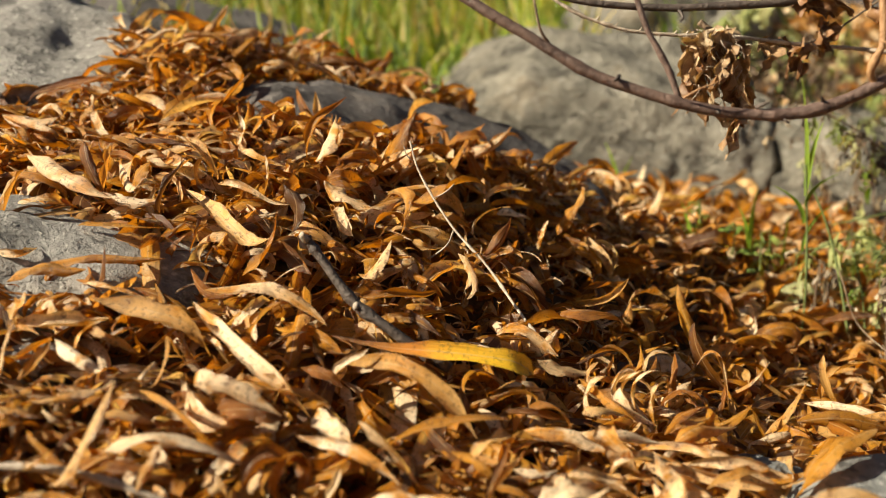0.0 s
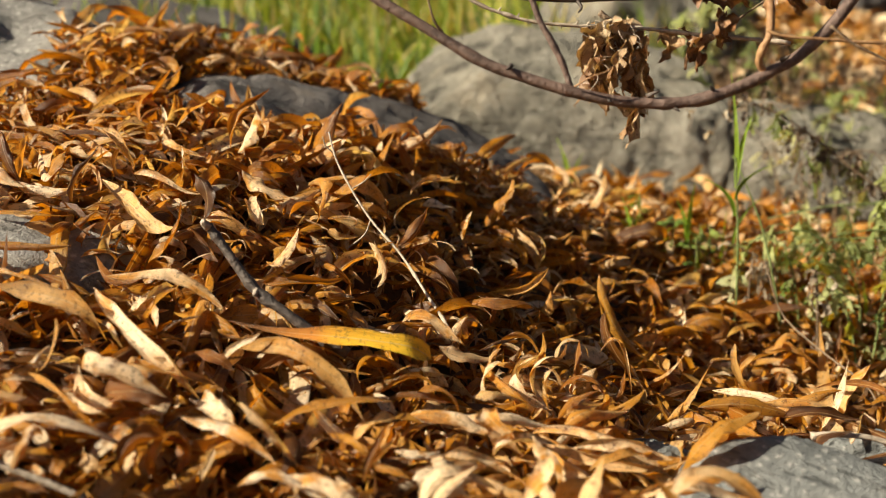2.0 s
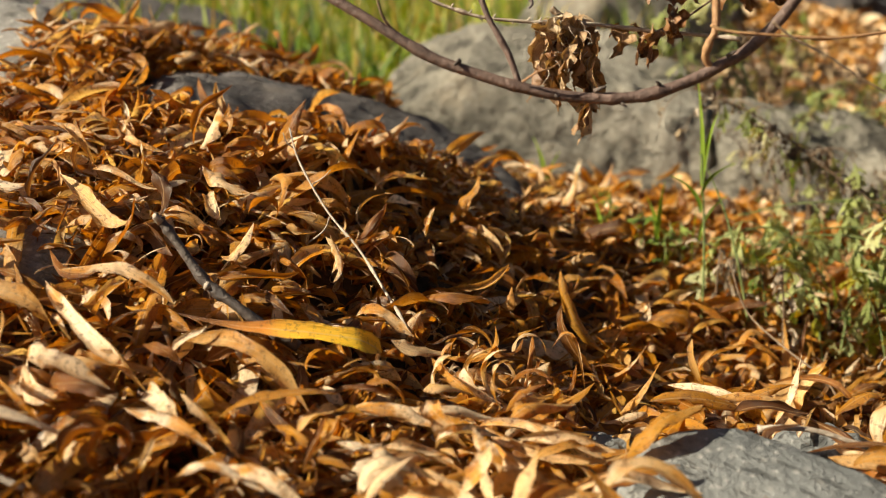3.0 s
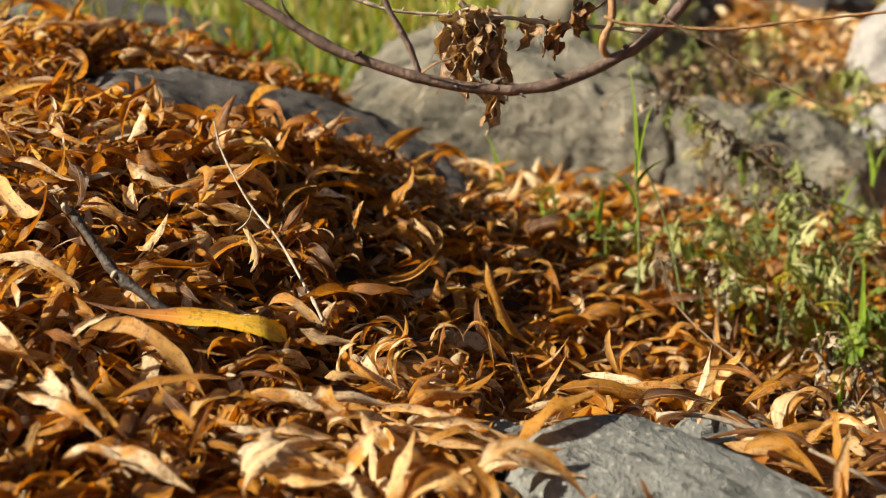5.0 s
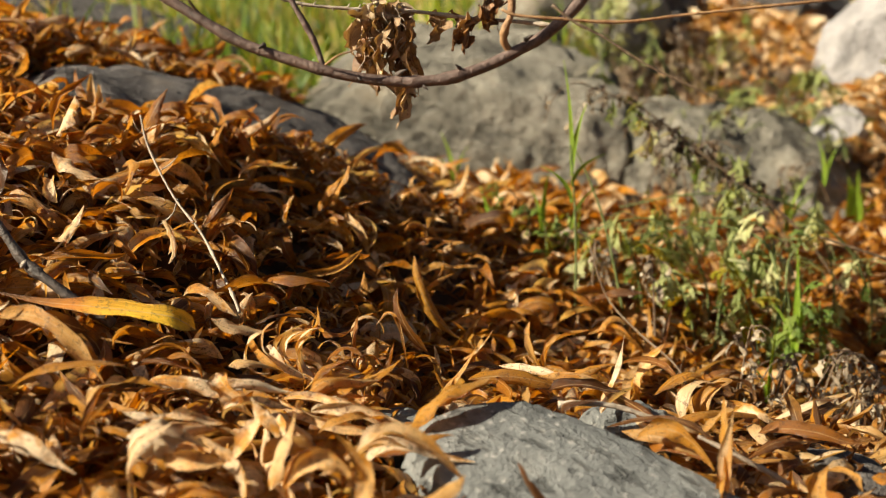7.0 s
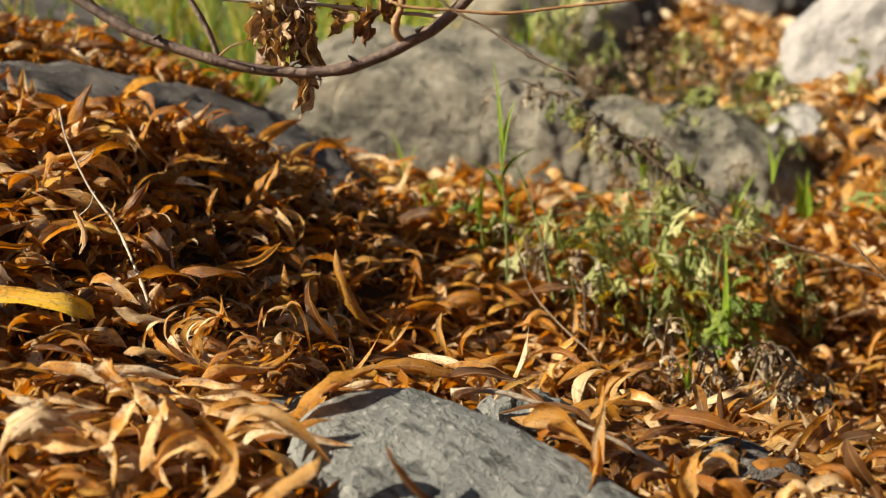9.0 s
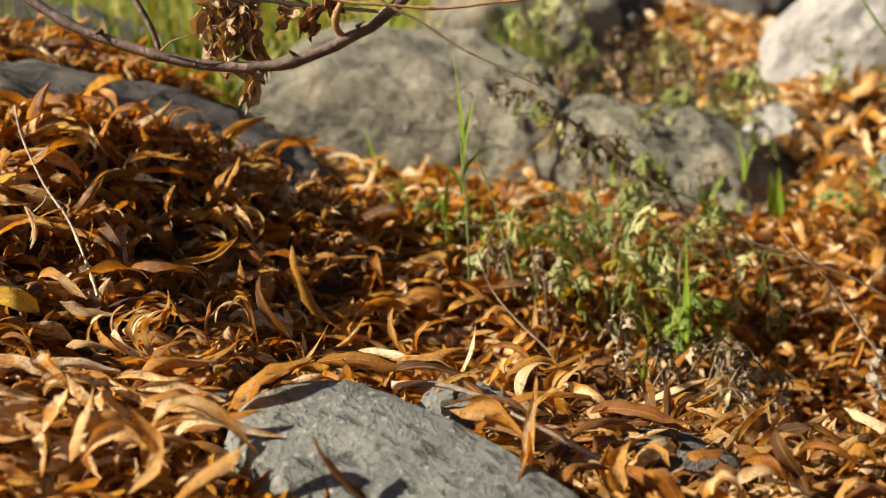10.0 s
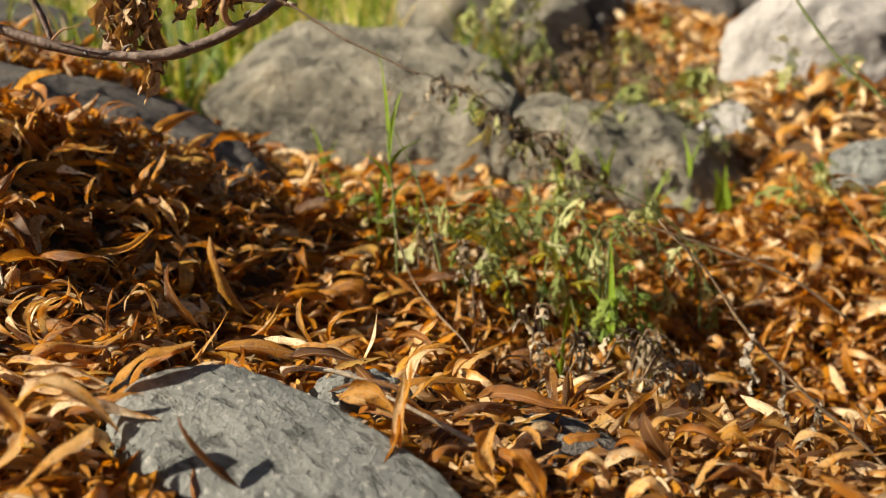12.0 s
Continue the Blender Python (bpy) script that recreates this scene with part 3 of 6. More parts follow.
fallen_leaf((0.053, 0.590, 0.106), (0.006, 0.582, 0.116), (-0.062, 0.580, 0.121), 0.0128, m_yellow, -0.25, 0.10, (0.11, 0.75))
fallen_leaf((0.086, 0.508, 0.075), (0.097, 0.511, 0.082), (0.120, 0.528, 0.071), 0.0086, m_pale, 0.21, 0.97)
fallen_leaf((0.053, 0.488, 0.075), (0.068, 0.488, 0.083), (0.091, 0.496, 0.073), 0.0077, m_pale, 0.17, 0.93)
fallen_leaf((0.077, 0.567, 0.084), (0.089, 0.567, 0.088), (0.107, 0.579, 0.078), 0.0070, m_pale, -0.33, -0.08)
fallen_leaf((0.061, 0.534, 0.082), (0.092, 0.534, 0.087), (0.118, 0.544, 0.073), 0.0094, m_pale, 0.31, 0.33)
fallen_leaf((0.130, 0.531, 0.070), (0.155, 0.525, 0.074), (0.182, 0.526, 0.061), 0.0087, m_pale, 0.28, -0.85)
fallen_leaf((0.052, 0.445, 0.068), (0.059, 0.445, 0.086), (0.076, 0.450, 0.093), 0.0091, m_pale, -0.02, -0.56)
fallen_leaf((0.126, 0.569, 0.073), (0.133, 0.567, 0.084), (0.148, 0.572, 0.087), 0.0066, m_gold, 0.03, 0.16)
fallen_leaf((0.014, 0.506, 0.085), (0.030, 0.509, 0.094), (0.049, 0.526, 0.085), 0.0078, m_pale, -0.20, -0.49)
fallen_leaf((0.183, 0.510, 0.064), (0.204, 0.518, 0.086), (0.228, 0.536, 0.084), 0.0115, m_gold, -0.5, 0.3)
fallen_leaf((0.268, 0.618, 0.051), (0.291, 0.616, 0.058), (0.318, 0.621, 0.047), 0.0093, m_rust, -0.24, 0.65)
fallen_leaf((0.135, 0.512, 0.066), (0.156, 0.514, 0.073), (0.174, 0.532, 0.063), 0.0076, m_gold, -0.25, 0.26)
fallen_leaf((0.168, 0.491, 0.061), (0.189, 0.489, 0.070), (0.211, 0.493, 0.074), 0.0091, m_gold, -0.26, -1.10)
fallen_leaf((0.143, 0.462, 0.062), (0.162, 0.463, 0.070), (0.180, 0.474, 0.058), 0.0081, m_tan, -0.20, -0.63)
fallen_leaf((0.283, 0.647, 0.042), (0.296, 0.645, 0.056), (0.317, 0.650, 0.059), 0.0077, m_tan, 0.34, 0.82)
fallen_leaf((0.363, 0.483, 0.036), (0.373, 0.484, 0.046), (0.394, 0.496, 0.038), 0.0084, m_rust, -0.15, 1.02)
fallen_leaf((-0.142, 0.588, 0.143), (-0.103, 0.541, 0.129), (-0.066, 0.526, 0.102), 0.0143, m_pale, 0.03, 0.39)
fallen_leaf((-0.171, 0.705, 0.191), (-0.136, 0.661, 0.176), (-0.111, 0.648, 0.157), 0.0128, m_pale, -0.21, 0.97)
fallen_leaf((-0.179, 0.724, 0.222), (-0.159, 0.717, 0.212), (-0.149, 0.717, 0.190), 0.0107, m_pale, 0.13, 1.03)
fallen_leaf((-0.136, 0.601, 0.144), (-0.094, 0.589, 0.151), (-0.063, 0.584, 0.124), 0.0087, m_pale, 0.28, -0.44)
fallen_leaf((-0.160, 0.469, 0.102), (-0.130, 0.469, 0.112), (-0.091, 0.475, 0.092), 0.0084, m_pale, -0.10, -0.73)
fallen_leaf((-0.229, 0.555, 0.142), (-0.204, 0.552, 0.142), (-0.181, 0.559, 0.138), 0.0139, m_pale, -0.25, -0.96)
fallen_leaf((-0.193, 0.572, 0.146), (-0.148, 0.559, 0.144), (-0.127, 0.556, 0.126), 0.0147, m_gold, -0.14, 0.23)
fallen_leaf((-0.205, 0.542, 0.137), (-0.185, 0.522, 0.133), (-0.169, 0.518, 0.122), 0.0115, m_pale, -0.35, 0.39)
fallen_leaf((-0.175, 0.445, 0.095), (-0.161, 0.445, 0.116), (-0.147, 0.456, 0.144), 0.0090, m_pale, -0.13, 0.70)
fallen_leaf((-0.055, 0.562, 0.115), (-0.013, 0.537, 0.119), (0.018, 0.527, 0.087), 0.0107, m_tan, -0.13, -0.04)
fallen_leaf((0.037, 0.531, 0.087), (0.064, 0.525, 0.089), (0.088, 0.525, 0.077), 0.0094, m_pale, 0.14, -0.97)
fallen_leaf((0.080, 0.521, 0.095), (0.089, 0.515, 0.087), (0.102, 0.516, 0.072), 0.0151, m_pale, 0.17, 0.76)
fallen_leaf((0.112, 0.537, 0.075), (0.144, 0.522, 0.066), (0.193, 0.521, 0.059), 0.0106, m_pale, 0.20, -0.29)
fallen_leaf((0.118, 0.592, 0.103), (0.103, 0.585, 0.089), (0.122, 0.584, 0.068), 0.0085, m_pale, 0.05, -1.08)
fallen_leaf((0.179, 0.795, 0.105), (0.190, 0.783, 0.068), (0.219, 0.781, 0.038), 0.0116, m_tan, -0.32, -0.70)
fallen_leaf((0.088, 0.774, 0.095), (0.122, 0.771, 0.098), (0.140, 0.779, 0.116), 0.0093, m_gold, 0.32, -0.67)
fallen_leaf((-0.103, 0.805, 0.199), (-0.095, 0.806, 0.227), (-0.074, 0.813, 0.238), 0.0102, m_rust, 0.18, 0.95)
fallen_leaf((-0.094, 0.786, 0.198), (-0.086, 0.785, 0.214), (-0.080, 0.793, 0.229), 0.0183, m_pale, 0.31, -0.34)
fallen_leaf((0.034, 0.642, 0.110), (0.052, 0.633, 0.113), (0.070, 0.631, 0.095), 0.0083, m_pale, -0.10, 0.05)
fallen_leaf((0.219, 0.627, 0.056), (0.247, 0.625, 0.060), (0.282, 0.630, 0.050), 0.0119, m_rust, 0.19, -0.86)
fallen_leaf((0.191, 0.528, 0.053), (0.200, 0.529, 0.078), (0.231, 0.534, 0.082), 0.0107, m_gold, 0.17, 0.65)
fallen_leaf((-0.069, 0.497, 0.097), (-0.041, 0.478, 0.100), (-0.018, 0.473, 0.081), 0.0091, m_pale, 0.31, -0.90)
fallen_leaf((-0.093, 0.462, 0.088), (-0.080, 0.465, 0.101), (-0.063, 0.479, 0.089), 0.0152, m_rust, -0.11, 0.24)
fallen_leaf((-0.041, 0.488, 0.113), (-0.025, 0.481, 0.101), (-0.011, 0.481, 0.082), 0.0081, m_tan, 0.30, 0.10)
fallen_leaf((-0.227, 0.696, 0.189), (-0.205, 0.691, 0.186), (-0.182, 0.696, 0.187), 0.0118, m_pale, -0.13, -0.40)
fallen_leaf((-0.182, 0.678, 0.179), (-0.177, 0.677, 0.197), (-0.164, 0.685, 0.212), 0.0080, m_brown, -0.23, -0.93)
fallen_leaf((-0.075, 0.718, 0.176), (-0.066, 0.692, 0.172), (-0.059, 0.685, 0.158), 0.0119, m_tan, -0.25, 0.42)
fallen_leaf((-0.040, 0.772, 0.179), (-0.027, 0.743, 0.179), (-0.029, 0.735, 0.162), 0.0135, m_gold, 0.35, -0.74)
fallen_leaf((-0.102, 0.681, 0.196), (-0.094, 0.675, 0.186), (-0.096, 0.674, 0.162), 0.0108, m_brown, -0.32, 1.07)
fallen_leaf((-0.296, 0.756, 0.209), (-0.252, 0.704, 0.201), (-0.215, 0.689, 0.185), 0.0135, m_tan, 0.02, -0.21)
fallen_leaf((-0.346, 0.844, 0.228), (-0.320, 0.838, 0.224), (-0.299, 0.844, 0.228), 0.0124, m_tan, -0.18, 0.21)
fallen_leaf((-0.348, 0.899, 0.240), (-0.312, 0.897, 0.248), (-0.279, 0.902, 0.254), 0.0113, m_rust, 0.23, -0.10)
fallen_leaf((-0.122, 0.627, 0.152), (-0.106, 0.625, 0.164), (-0.099, 0.634, 0.186), 0.0088, m_rust, -0.05, -0.98)
fallen_leaf((-0.197, 0.594, 0.152), (-0.194, 0.593, 0.164), (-0.194, 0.599, 0.176), 0.0058, m_rust, 0.29, -1.03)
fallen_leaf((-0.249, 0.595, 0.157), (-0.227, 0.593, 0.163), (-0.207, 0.599, 0.156), 0.0084, m_gold, -0.00, 0.74)
fallen_leaf((-0.228, 0.608, 0.161), (-0.202, 0.609, 0.166), (-0.165, 0.624, 0.159), 0.0079, m_tan, -0.26, 0.51)
fallen_leaf((-0.268, 0.622, 0.168), (-0.252, 0.618, 0.165), (-0.243, 0.626, 0.168), 0.0074, m_pale, 0.31, 0.29)
fallen_leaf((0.162, 0.954, 0.113), (0.168, 0.953, 0.129), (0.183, 0.958, 0.132), 0.0113, m_pale, -0.03, 1.10)
fallen_leaf((0.032, 0.846, 0.161), (0.053, 0.858, 0.167), (0.078, 0.905, 0.154), 0.0092, m_pale, 0.25, 1.05)
fallen_leaf((0.075, 0.818, 0.126), (0.078, 0.816, 0.138), (0.082, 0.822, 0.148), 0.0084, m_pale, -0.03, -0.03)
fallen_leaf((0.014, 0.683, 0.127), (0.017, 0.682, 0.140), (0.010, 0.688, 0.151), 0.0055, m_pale, 0.16, -0.05)
fallen_leaf((0.148, 0.821, 0.083), (0.163, 0.827, 0.089), (0.188, 0.856, 0.074), 0.0090, m_pale, -0.15, -0.21)
fallen_leaf((-0.084, 0.749, 0.188), (-0.065, 0.740, 0.179), (-0.042, 0.741, 0.170), 0.0119, m_pale, -0.25, -0.27)
fallen_leaf((-0.645, 2.583, 0.266), (-0.631, 2.588, 0.305), (-0.616, 2.601, 0.349), 0.0267, m_tan, 0.34, 1.01)
fallen_leaf((-0.247, 1.971, 0.242), (-0.262, 1.973, 0.269), (-0.273, 1.983, 0.297), 0.0174, m_pale, 0.09, -0.00)
fallen_leaf((-0.130, 0.521, 0.117), (-0.123, 0.506, 0.107), (-0.103, 0.507, 0.105), 0.0124, m_pale, -0.11, -0.90)
fallen_leaf((-0.113, 0.525, 0.115), (-0.099, 0.523, 0.117), (-0.081, 0.532, 0.111), 0.0087, m_pale, -0.16, 0.62)
fallen_leaf((-0.154, 0.514, 0.119), (-0.126, 0.487, 0.116), (-0.106, 0.480, 0.095), 0.0054, m_tan, 0.26, -0.31)
fallen_leaf((-0.149, 0.517, 0.116), (-0.141, 0.516, 0.132), (-0.141, 0.523, 0.144), 0.0043, m_tan, 0.20, 0.60)
fallen_leaf((-0.066, 0.518, 0.102), (-0.054, 0.502, 0.101), (-0.045, 0.500, 0.092), 0.0124, m_pale, 0.14, 0.36)
fallen_leaf((0.035, 0.501, 0.080), (0.047, 0.498, 0.080), (0.058, 0.505, 0.079), 0.0079, m_pale, 0.18, -0.30)
fallen_leaf((0.020, 0.476, 0.076), (0.028, 0.475, 0.092), (0.032, 0.482, 0.103), 0.0070, m_brown, -0.15, -0.03)
fallen_leaf((-0.139, 0.447, 0.092), (-0.131, 0.446, 0.108), (-0.127, 0.451, 0.115), 0.0055, m_tan, 0.13, -0.45)
fallen_leaf((0.125, 0.549, 0.072), (0.141, 0.554, 0.082), (0.163, 0.576, 0.068), 0.0136, m_gold, 0.31, 0.33)
fallen_leaf((0.281, 0.754, 0.026), (0.288, 0.754, 0.046), (0.316, 0.759, 0.050), 0.0092, m_tan, 0.06, -1.07)
fallen_leaf((0.202, 0.631, 0.048), (0.214, 0.630, 0.062), (0.225, 0.637, 0.077), 0.0084, m_tan, 0.03, -0.55)
fallen_leaf((0.118, 0.491, 0.068), (0.112, 0.489, 0.080), (0.103, 0.495, 0.088), 0.0083, m_pale, 0.12, -0.08)
fallen_leaf((-0.026, 0.508, 0.092), (-0.001, 0.506, 0.103), (0.034, 0.511, 0.105), 0.0062, m_rust, 0.10, 0.65)
fallen_leaf((-0.208, 0.595, 0.154), (-0.187, 0.587, 0.152), (-0.166, 0.589, 0.146), 0.0045, m_pale, -0.11, 0.32)
fallen_leaf((-0.052, 0.654, 0.143), (-0.042, 0.651, 0.151), (-0.032, 0.658, 0.165), 0.0106, m_pale, 0.17, 0.72)
fallen_leaf((-0.051, 0.627, 0.135), (-0.029, 0.631, 0.137), (-0.003, 0.655, 0.128), 0.0089, m_gold, -0.10, 0.75)
fallen_leaf((-0.020, 0.721, 0.154), (-0.012, 0.717, 0.148), (-0.000, 0.724, 0.147), 0.0070, m_tan, 0.26, 0.41)
fallen_leaf((0.099, 0.933, 0.148), (0.119, 0.943, 0.149), (0.148, 0.988, 0.138), 0.0111, m_pale, 0.33, 1.00)
fallen_leaf((0.098, 0.895, 0.123), (0.113, 0.896, 0.149), (0.119, 0.903, 0.162), 0.0106, m_gold, 0.01, 0.06)
fallen_leaf((-0.240, 0.714, 0.224), (-0.234, 0.705, 0.204), (-0.223, 0.706, 0.185), 0.0075, m_brown, -0.23, 0.74)
fallen_leaf((-0.209, 0.704, 0.190), (-0.200, 0.703, 0.204), (-0.196, 0.708, 0.206), 0.0112, m_gold, 0.31, -0.05)
fallen_leaf((-0.270, 0.661, 0.179), (-0.246, 0.661, 0.183), (-0.223, 0.674, 0.182), 0.0057, m_tan, 0.13, 0.48)
fallen_leaf((-0.277, 0.656, 0.173), (-0.268, 0.657, 0.197), (-0.262, 0.664, 0.211), 0.0070, m_tan, 0.16, -0.72)
fallen_leaf((-0.150, 0.620, 0.156), (-0.138, 0.610, 0.144), (-0.116, 0.613, 0.146), 0.0073, m_rust, 0.20, 0.18)
fallen_leaf((0.396, 0.660, 0.046), (0.377, 0.652, 0.028), (0.403, 0.650, -0.001), 0.0121, m_gold, -0.14, 0.12)
fallen_leaf((0.321, 0.548, 0.048), (0.339, 0.529, 0.052), (0.377, 0.526, 0.042), 0.0132, m_rust, 0.26, -0.50)
fallen_leaf((0.347, 0.721, 0.015), (0.352, 0.721, 0.035), (0.366, 0.728, 0.048), 0.0108, m_pale, -0.21, 0.19)
fallen_leaf((0.121, 0.446, 0.060), (0.125, 0.446, 0.080), (0.133, 0.453, 0.094), 0.0107, m_pale, 0.09, -0.70)
fallen_leaf((-0.018, 0.460, 0.080), (0.008, 0.445, 0.086), (0.031, 0.441, 0.068), 0.0091, m_pale, 0.15, 1.07)
fallen_leaf((0.065, 0.466, 0.071), (0.080, 0.459, 0.071), (0.096, 0.461, 0.067), 0.0154, m_pale, 0.34, -0.74)
fallen_leaf((0.268, 0.650, 0.049), (0.290, 0.636, 0.058), (0.317, 0.633, 0.046), 0.0081, m_tan, 0.27, -0.86)
fallen_leaf((0.338, 0.568, 0.048), (0.364, 0.572, 0.056), (0.405, 0.592, 0.044), 0.0080, m_rust, 0.33, -0.04)
fallen_leaf((0.328, 0.641, 0.046), (0.308, 0.593, 0.055), (0.298, 0.581, 0.050), 0.0076, m_pale, 0.03, -0.19)
fallen_leaf((0.436, 0.821, 0.014), (0.398, 0.771, 0.014), (0.375, 0.758, 0.008), 0.0088, m_tan, -0.10, 0.36)
fallen_leaf((0.144, 0.580, 0.070), (0.159, 0.577, 0.075), (0.178, 0.584, 0.084), 0.0094, m_gold, -0.30, -0.65)
fallen_leaf((0.090, 0.633, 0.086), (0.115, 0.629, 0.087), (0.122, 0.636, 0.102), 0.0065, m_tan, 0.15, -0.28)
fallen_leaf((0.265, 0.714, 0.074), (0.269, 0.705, 0.049), (0.288, 0.704, 0.025), 0.0073, m_tan, -0.10, 0.99)
fallen_leaf((0.345, 0.477, 0.017), (0.347, 0.479, 0.045), (0.350, 0.489, 0.079), 0.0078, m_tan, 0.13, 0.10)
fallen_leaf((0.382, 0.619, 0.044), (0.392, 0.589, 0.051), (0.407, 0.582, 0.043), 0.0085, m_pale, 0.03, -0.44)
fallen_leaf((0.396, 0.874, -0.006), (0.400, 0.875, 0.017), (0.403, 0.882, 0.036), 0.0066, m_rust, -0.14, 0.03)
fallen_leaf((0.398, 0.478, 0.032), (0.395, 0.477, 0.049), (0.402, 0.483, 0.057), 0.0143, m_gold, 0.32, -0.45)
fallen_leaf((0.404, 0.458, 0.054), (0.415, 0.453, 0.049), (0.424, 0.453, 0.027), 0.0086, m_gold, 0.22, 0.31)
fallen_leaf((0.479, 0.489, 0.062), (0.484, 0.482, 0.050), (0.499, 0.483, 0.032), 0.0090, m_brown, -0.08, -0.05)
fallen_leaf((0.503, 0.521, 0.038), (0.513, 0.503, 0.048), (0.531, 0.500, 0.035), 0.0075, m_rust, 0.08, -0.33)
fallen_leaf((0.437, 0.466, 0.030), (0.447, 0.466, 0.045), (0.460, 0.470, 0.031), 0.0099, m_pale, -0.35, -0.86)
fallen_leaf((0.541, 0.467, 0.033), (0.541, 0.465, 0.045), (0.545, 0.471, 0.053), 0.0058, m_brown, 0.03, -0.38)
fallen_leaf((0.171, 0.405, 0.047), (0.195, 0.406, 0.073), (0.216, 0.411, 0.078), 0.0088, m_tan, -0.05, 1.05)
fallen_leaf((0.153, 0.430, 0.053), (0.170, 0.430, 0.072), (0.155, 0.437, 0.090), 0.0109, m_tan, 0.15, -0.26)
fallen_leaf((0.239, 0.449, 0.076), (0.249, 0.442, 0.059), (0.271, 0.442, 0.040), 0.0067, m_brown, 0.25, -0.75)
fallen_leaf((0.571, 0.484, 0.033), (0.588, 0.486, 0.043), (0.614, 0.500, 0.032), 0.0073, m_tan, -0.14, -0.55)
fallen_leaf((0.508, 0.471, 0.032), (0.523, 0.466, 0.041), (0.538, 0.467, 0.031), 0.0076, m_rust, -0.34, 0.98)
fallen_leaf((0.465, 0.458, 0.028), (0.476, 0.453, 0.040), (0.487, 0.454, 0.030), 0.0086, m_pale, -0.25, -1.05)
fallen_leaf((0.344, 0.643, 0.043), (0.369, 0.647, 0.056), (0.382, 0.663, 0.037), 0.0077, m_gold, -0.18, -1.01)
fallen_leaf((0.305, 0.656, 0.018), (0.314, 0.657, 0.040), (0.327, 0.666, 0.069), 0.0094, m_pale, -0.25, -0.24)
fallen_leaf((0.242, 0.680, 0.050), (0.267, 0.656, 0.054), (0.289, 0.652, 0.047), 0.0094, m_pale, -0.01, 0.13)
fallen_leaf((0.326, 0.847, 0.023), (0.348, 0.844, 0.027), (0.375, 0.845, 0.010), 0.0098, m_tan, -0.18, -0.06)
fallen_leaf((0.277, 0.567, 0.051), (0.275, 0.565, 0.063), (0.297, 0.569, 0.063), 0.0082, m_rust, -0.32, -0.02)
fallen_leaf((0.308, 0.632, 0.049), (0.320, 0.583, 0.055), (0.332, 0.571, 0.048), 0.0120, m_rust, 0.24, 0.49)
fallen_leaf((0.307, 0.554, 0.049), (0.331, 0.530, 0.054), (0.346, 0.525, 0.043), 0.0110, m_gold, 0.08, -0.06)
fallen_leaf((0.301, 0.567, 0.049), (0.337, 0.541, 0.062), (0.358, 0.533, 0.043), 0.0046, m_brown, 0.27, 0.87)
fallen_leaf((0.352, 0.554, 0.046), (0.366, 0.553, 0.061), (0.378, 0.557, 0.062), 0.0074, m_gold, -0.34, -0.82)
fallen_leaf((0.332, 0.733, 0.034), (0.354, 0.686, 0.050), (0.369, 0.672, 0.033), 0.0057, m_brown, -0.11, -0.45)
fallen_leaf((0.392, 0.570, 0.045), (0.417, 0.550, 0.052), (0.444, 0.546, 0.041), 0.0100, m_brown, 0.02, -0.08)
fallen_leaf((0.375, 0.533, 0.042), (0.393, 0.535, 0.052), (0.413, 0.550, 0.043), 0.0066, m_rust, -0.10, 0.54)
fallen_leaf((0.385, 0.512, 0.040), (0.395, 0.512, 0.048), (0.407, 0.521, 0.039), 0.0082, m_rust, -0.35, 0.12)
fallen_leaf((0.400, 0.500, 0.038), (0.410, 0.481, 0.039), (0.419, 0.479, 0.034), 0.0078, m_rust, 0.27, 0.10)
fallen_leaf((0.409, 0.479, 0.034), (0.414, 0.457, 0.035), (0.420, 0.453, 0.028), 0.0075, m_gold, 0.07, 0.42)
fallen_leaf((0.413, 0.521, 0.040), (0.421, 0.500, 0.047), (0.424, 0.496, 0.037), 0.0050, m_gold, -0.02, 0.40)
fallen_leaf((0.439, 0.517, 0.039), (0.450, 0.515, 0.041), (0.462, 0.525, 0.039), 0.0095, m_gold, 0.15, 0.88)
fallen_leaf((0.439, 0.479, 0.033), (0.444, 0.463, 0.036), (0.449, 0.462, 0.029), 0.0099, m_rust, -0.14, -1.09)
fallen_leaf((0.466, 0.504, 0.037), (0.476, 0.484, 0.049), (0.486, 0.479, 0.033), 0.0066, m_brown, 0.20, 0.90)
fallen_leaf((0.493, 0.509, 0.039), (0.491, 0.477, 0.040), (0.492, 0.471, 0.033), 0.0084, m_brown, 0.27, 1.04)
fallen_leaf((0.501, 0.463, 0.031), (0.507, 0.461, 0.046), (0.515, 0.466, 0.047), 0.0075, m_gold, 0.03, -0.16)
fallen_leaf((0.528, 0.513, 0.038), (0.533, 0.507, 0.045), (0.542, 0.508, 0.036), 0.0075, m_gold, 0.03, -0.99)
fallen_leaf((0.747, 0.953, -0.051), (0.747, 0.923, -0.061), (0.755, 0.917, -0.070), 0.0097, m_tan, 0.16, -0.51)
fallen_leaf((0.756, 0.942, -0.024), (0.758, 0.935, -0.042), (0.766, 0.935, -0.062), 0.0109, m_gold, -0.29, -0.96)
fallen_leaf((0.698, 0.957, -0.052), (0.704, 0.956, -0.037), (0.713, 0.963, -0.019), 0.0111, m_tan, 0.31, -0.37)
fallen_leaf((0.688, 0.979, -0.041), (0.696, 0.979, -0.021), (0.714, 0.985, -0.011), 0.0113, m_tan, -0.05, -0.95)
fallen_leaf((0.672, 0.680, -0.027), (0.675, 0.679, -0.012), (0.681, 0.685, -0.006), 0.0082, m_gold, -0.22, 0.66)
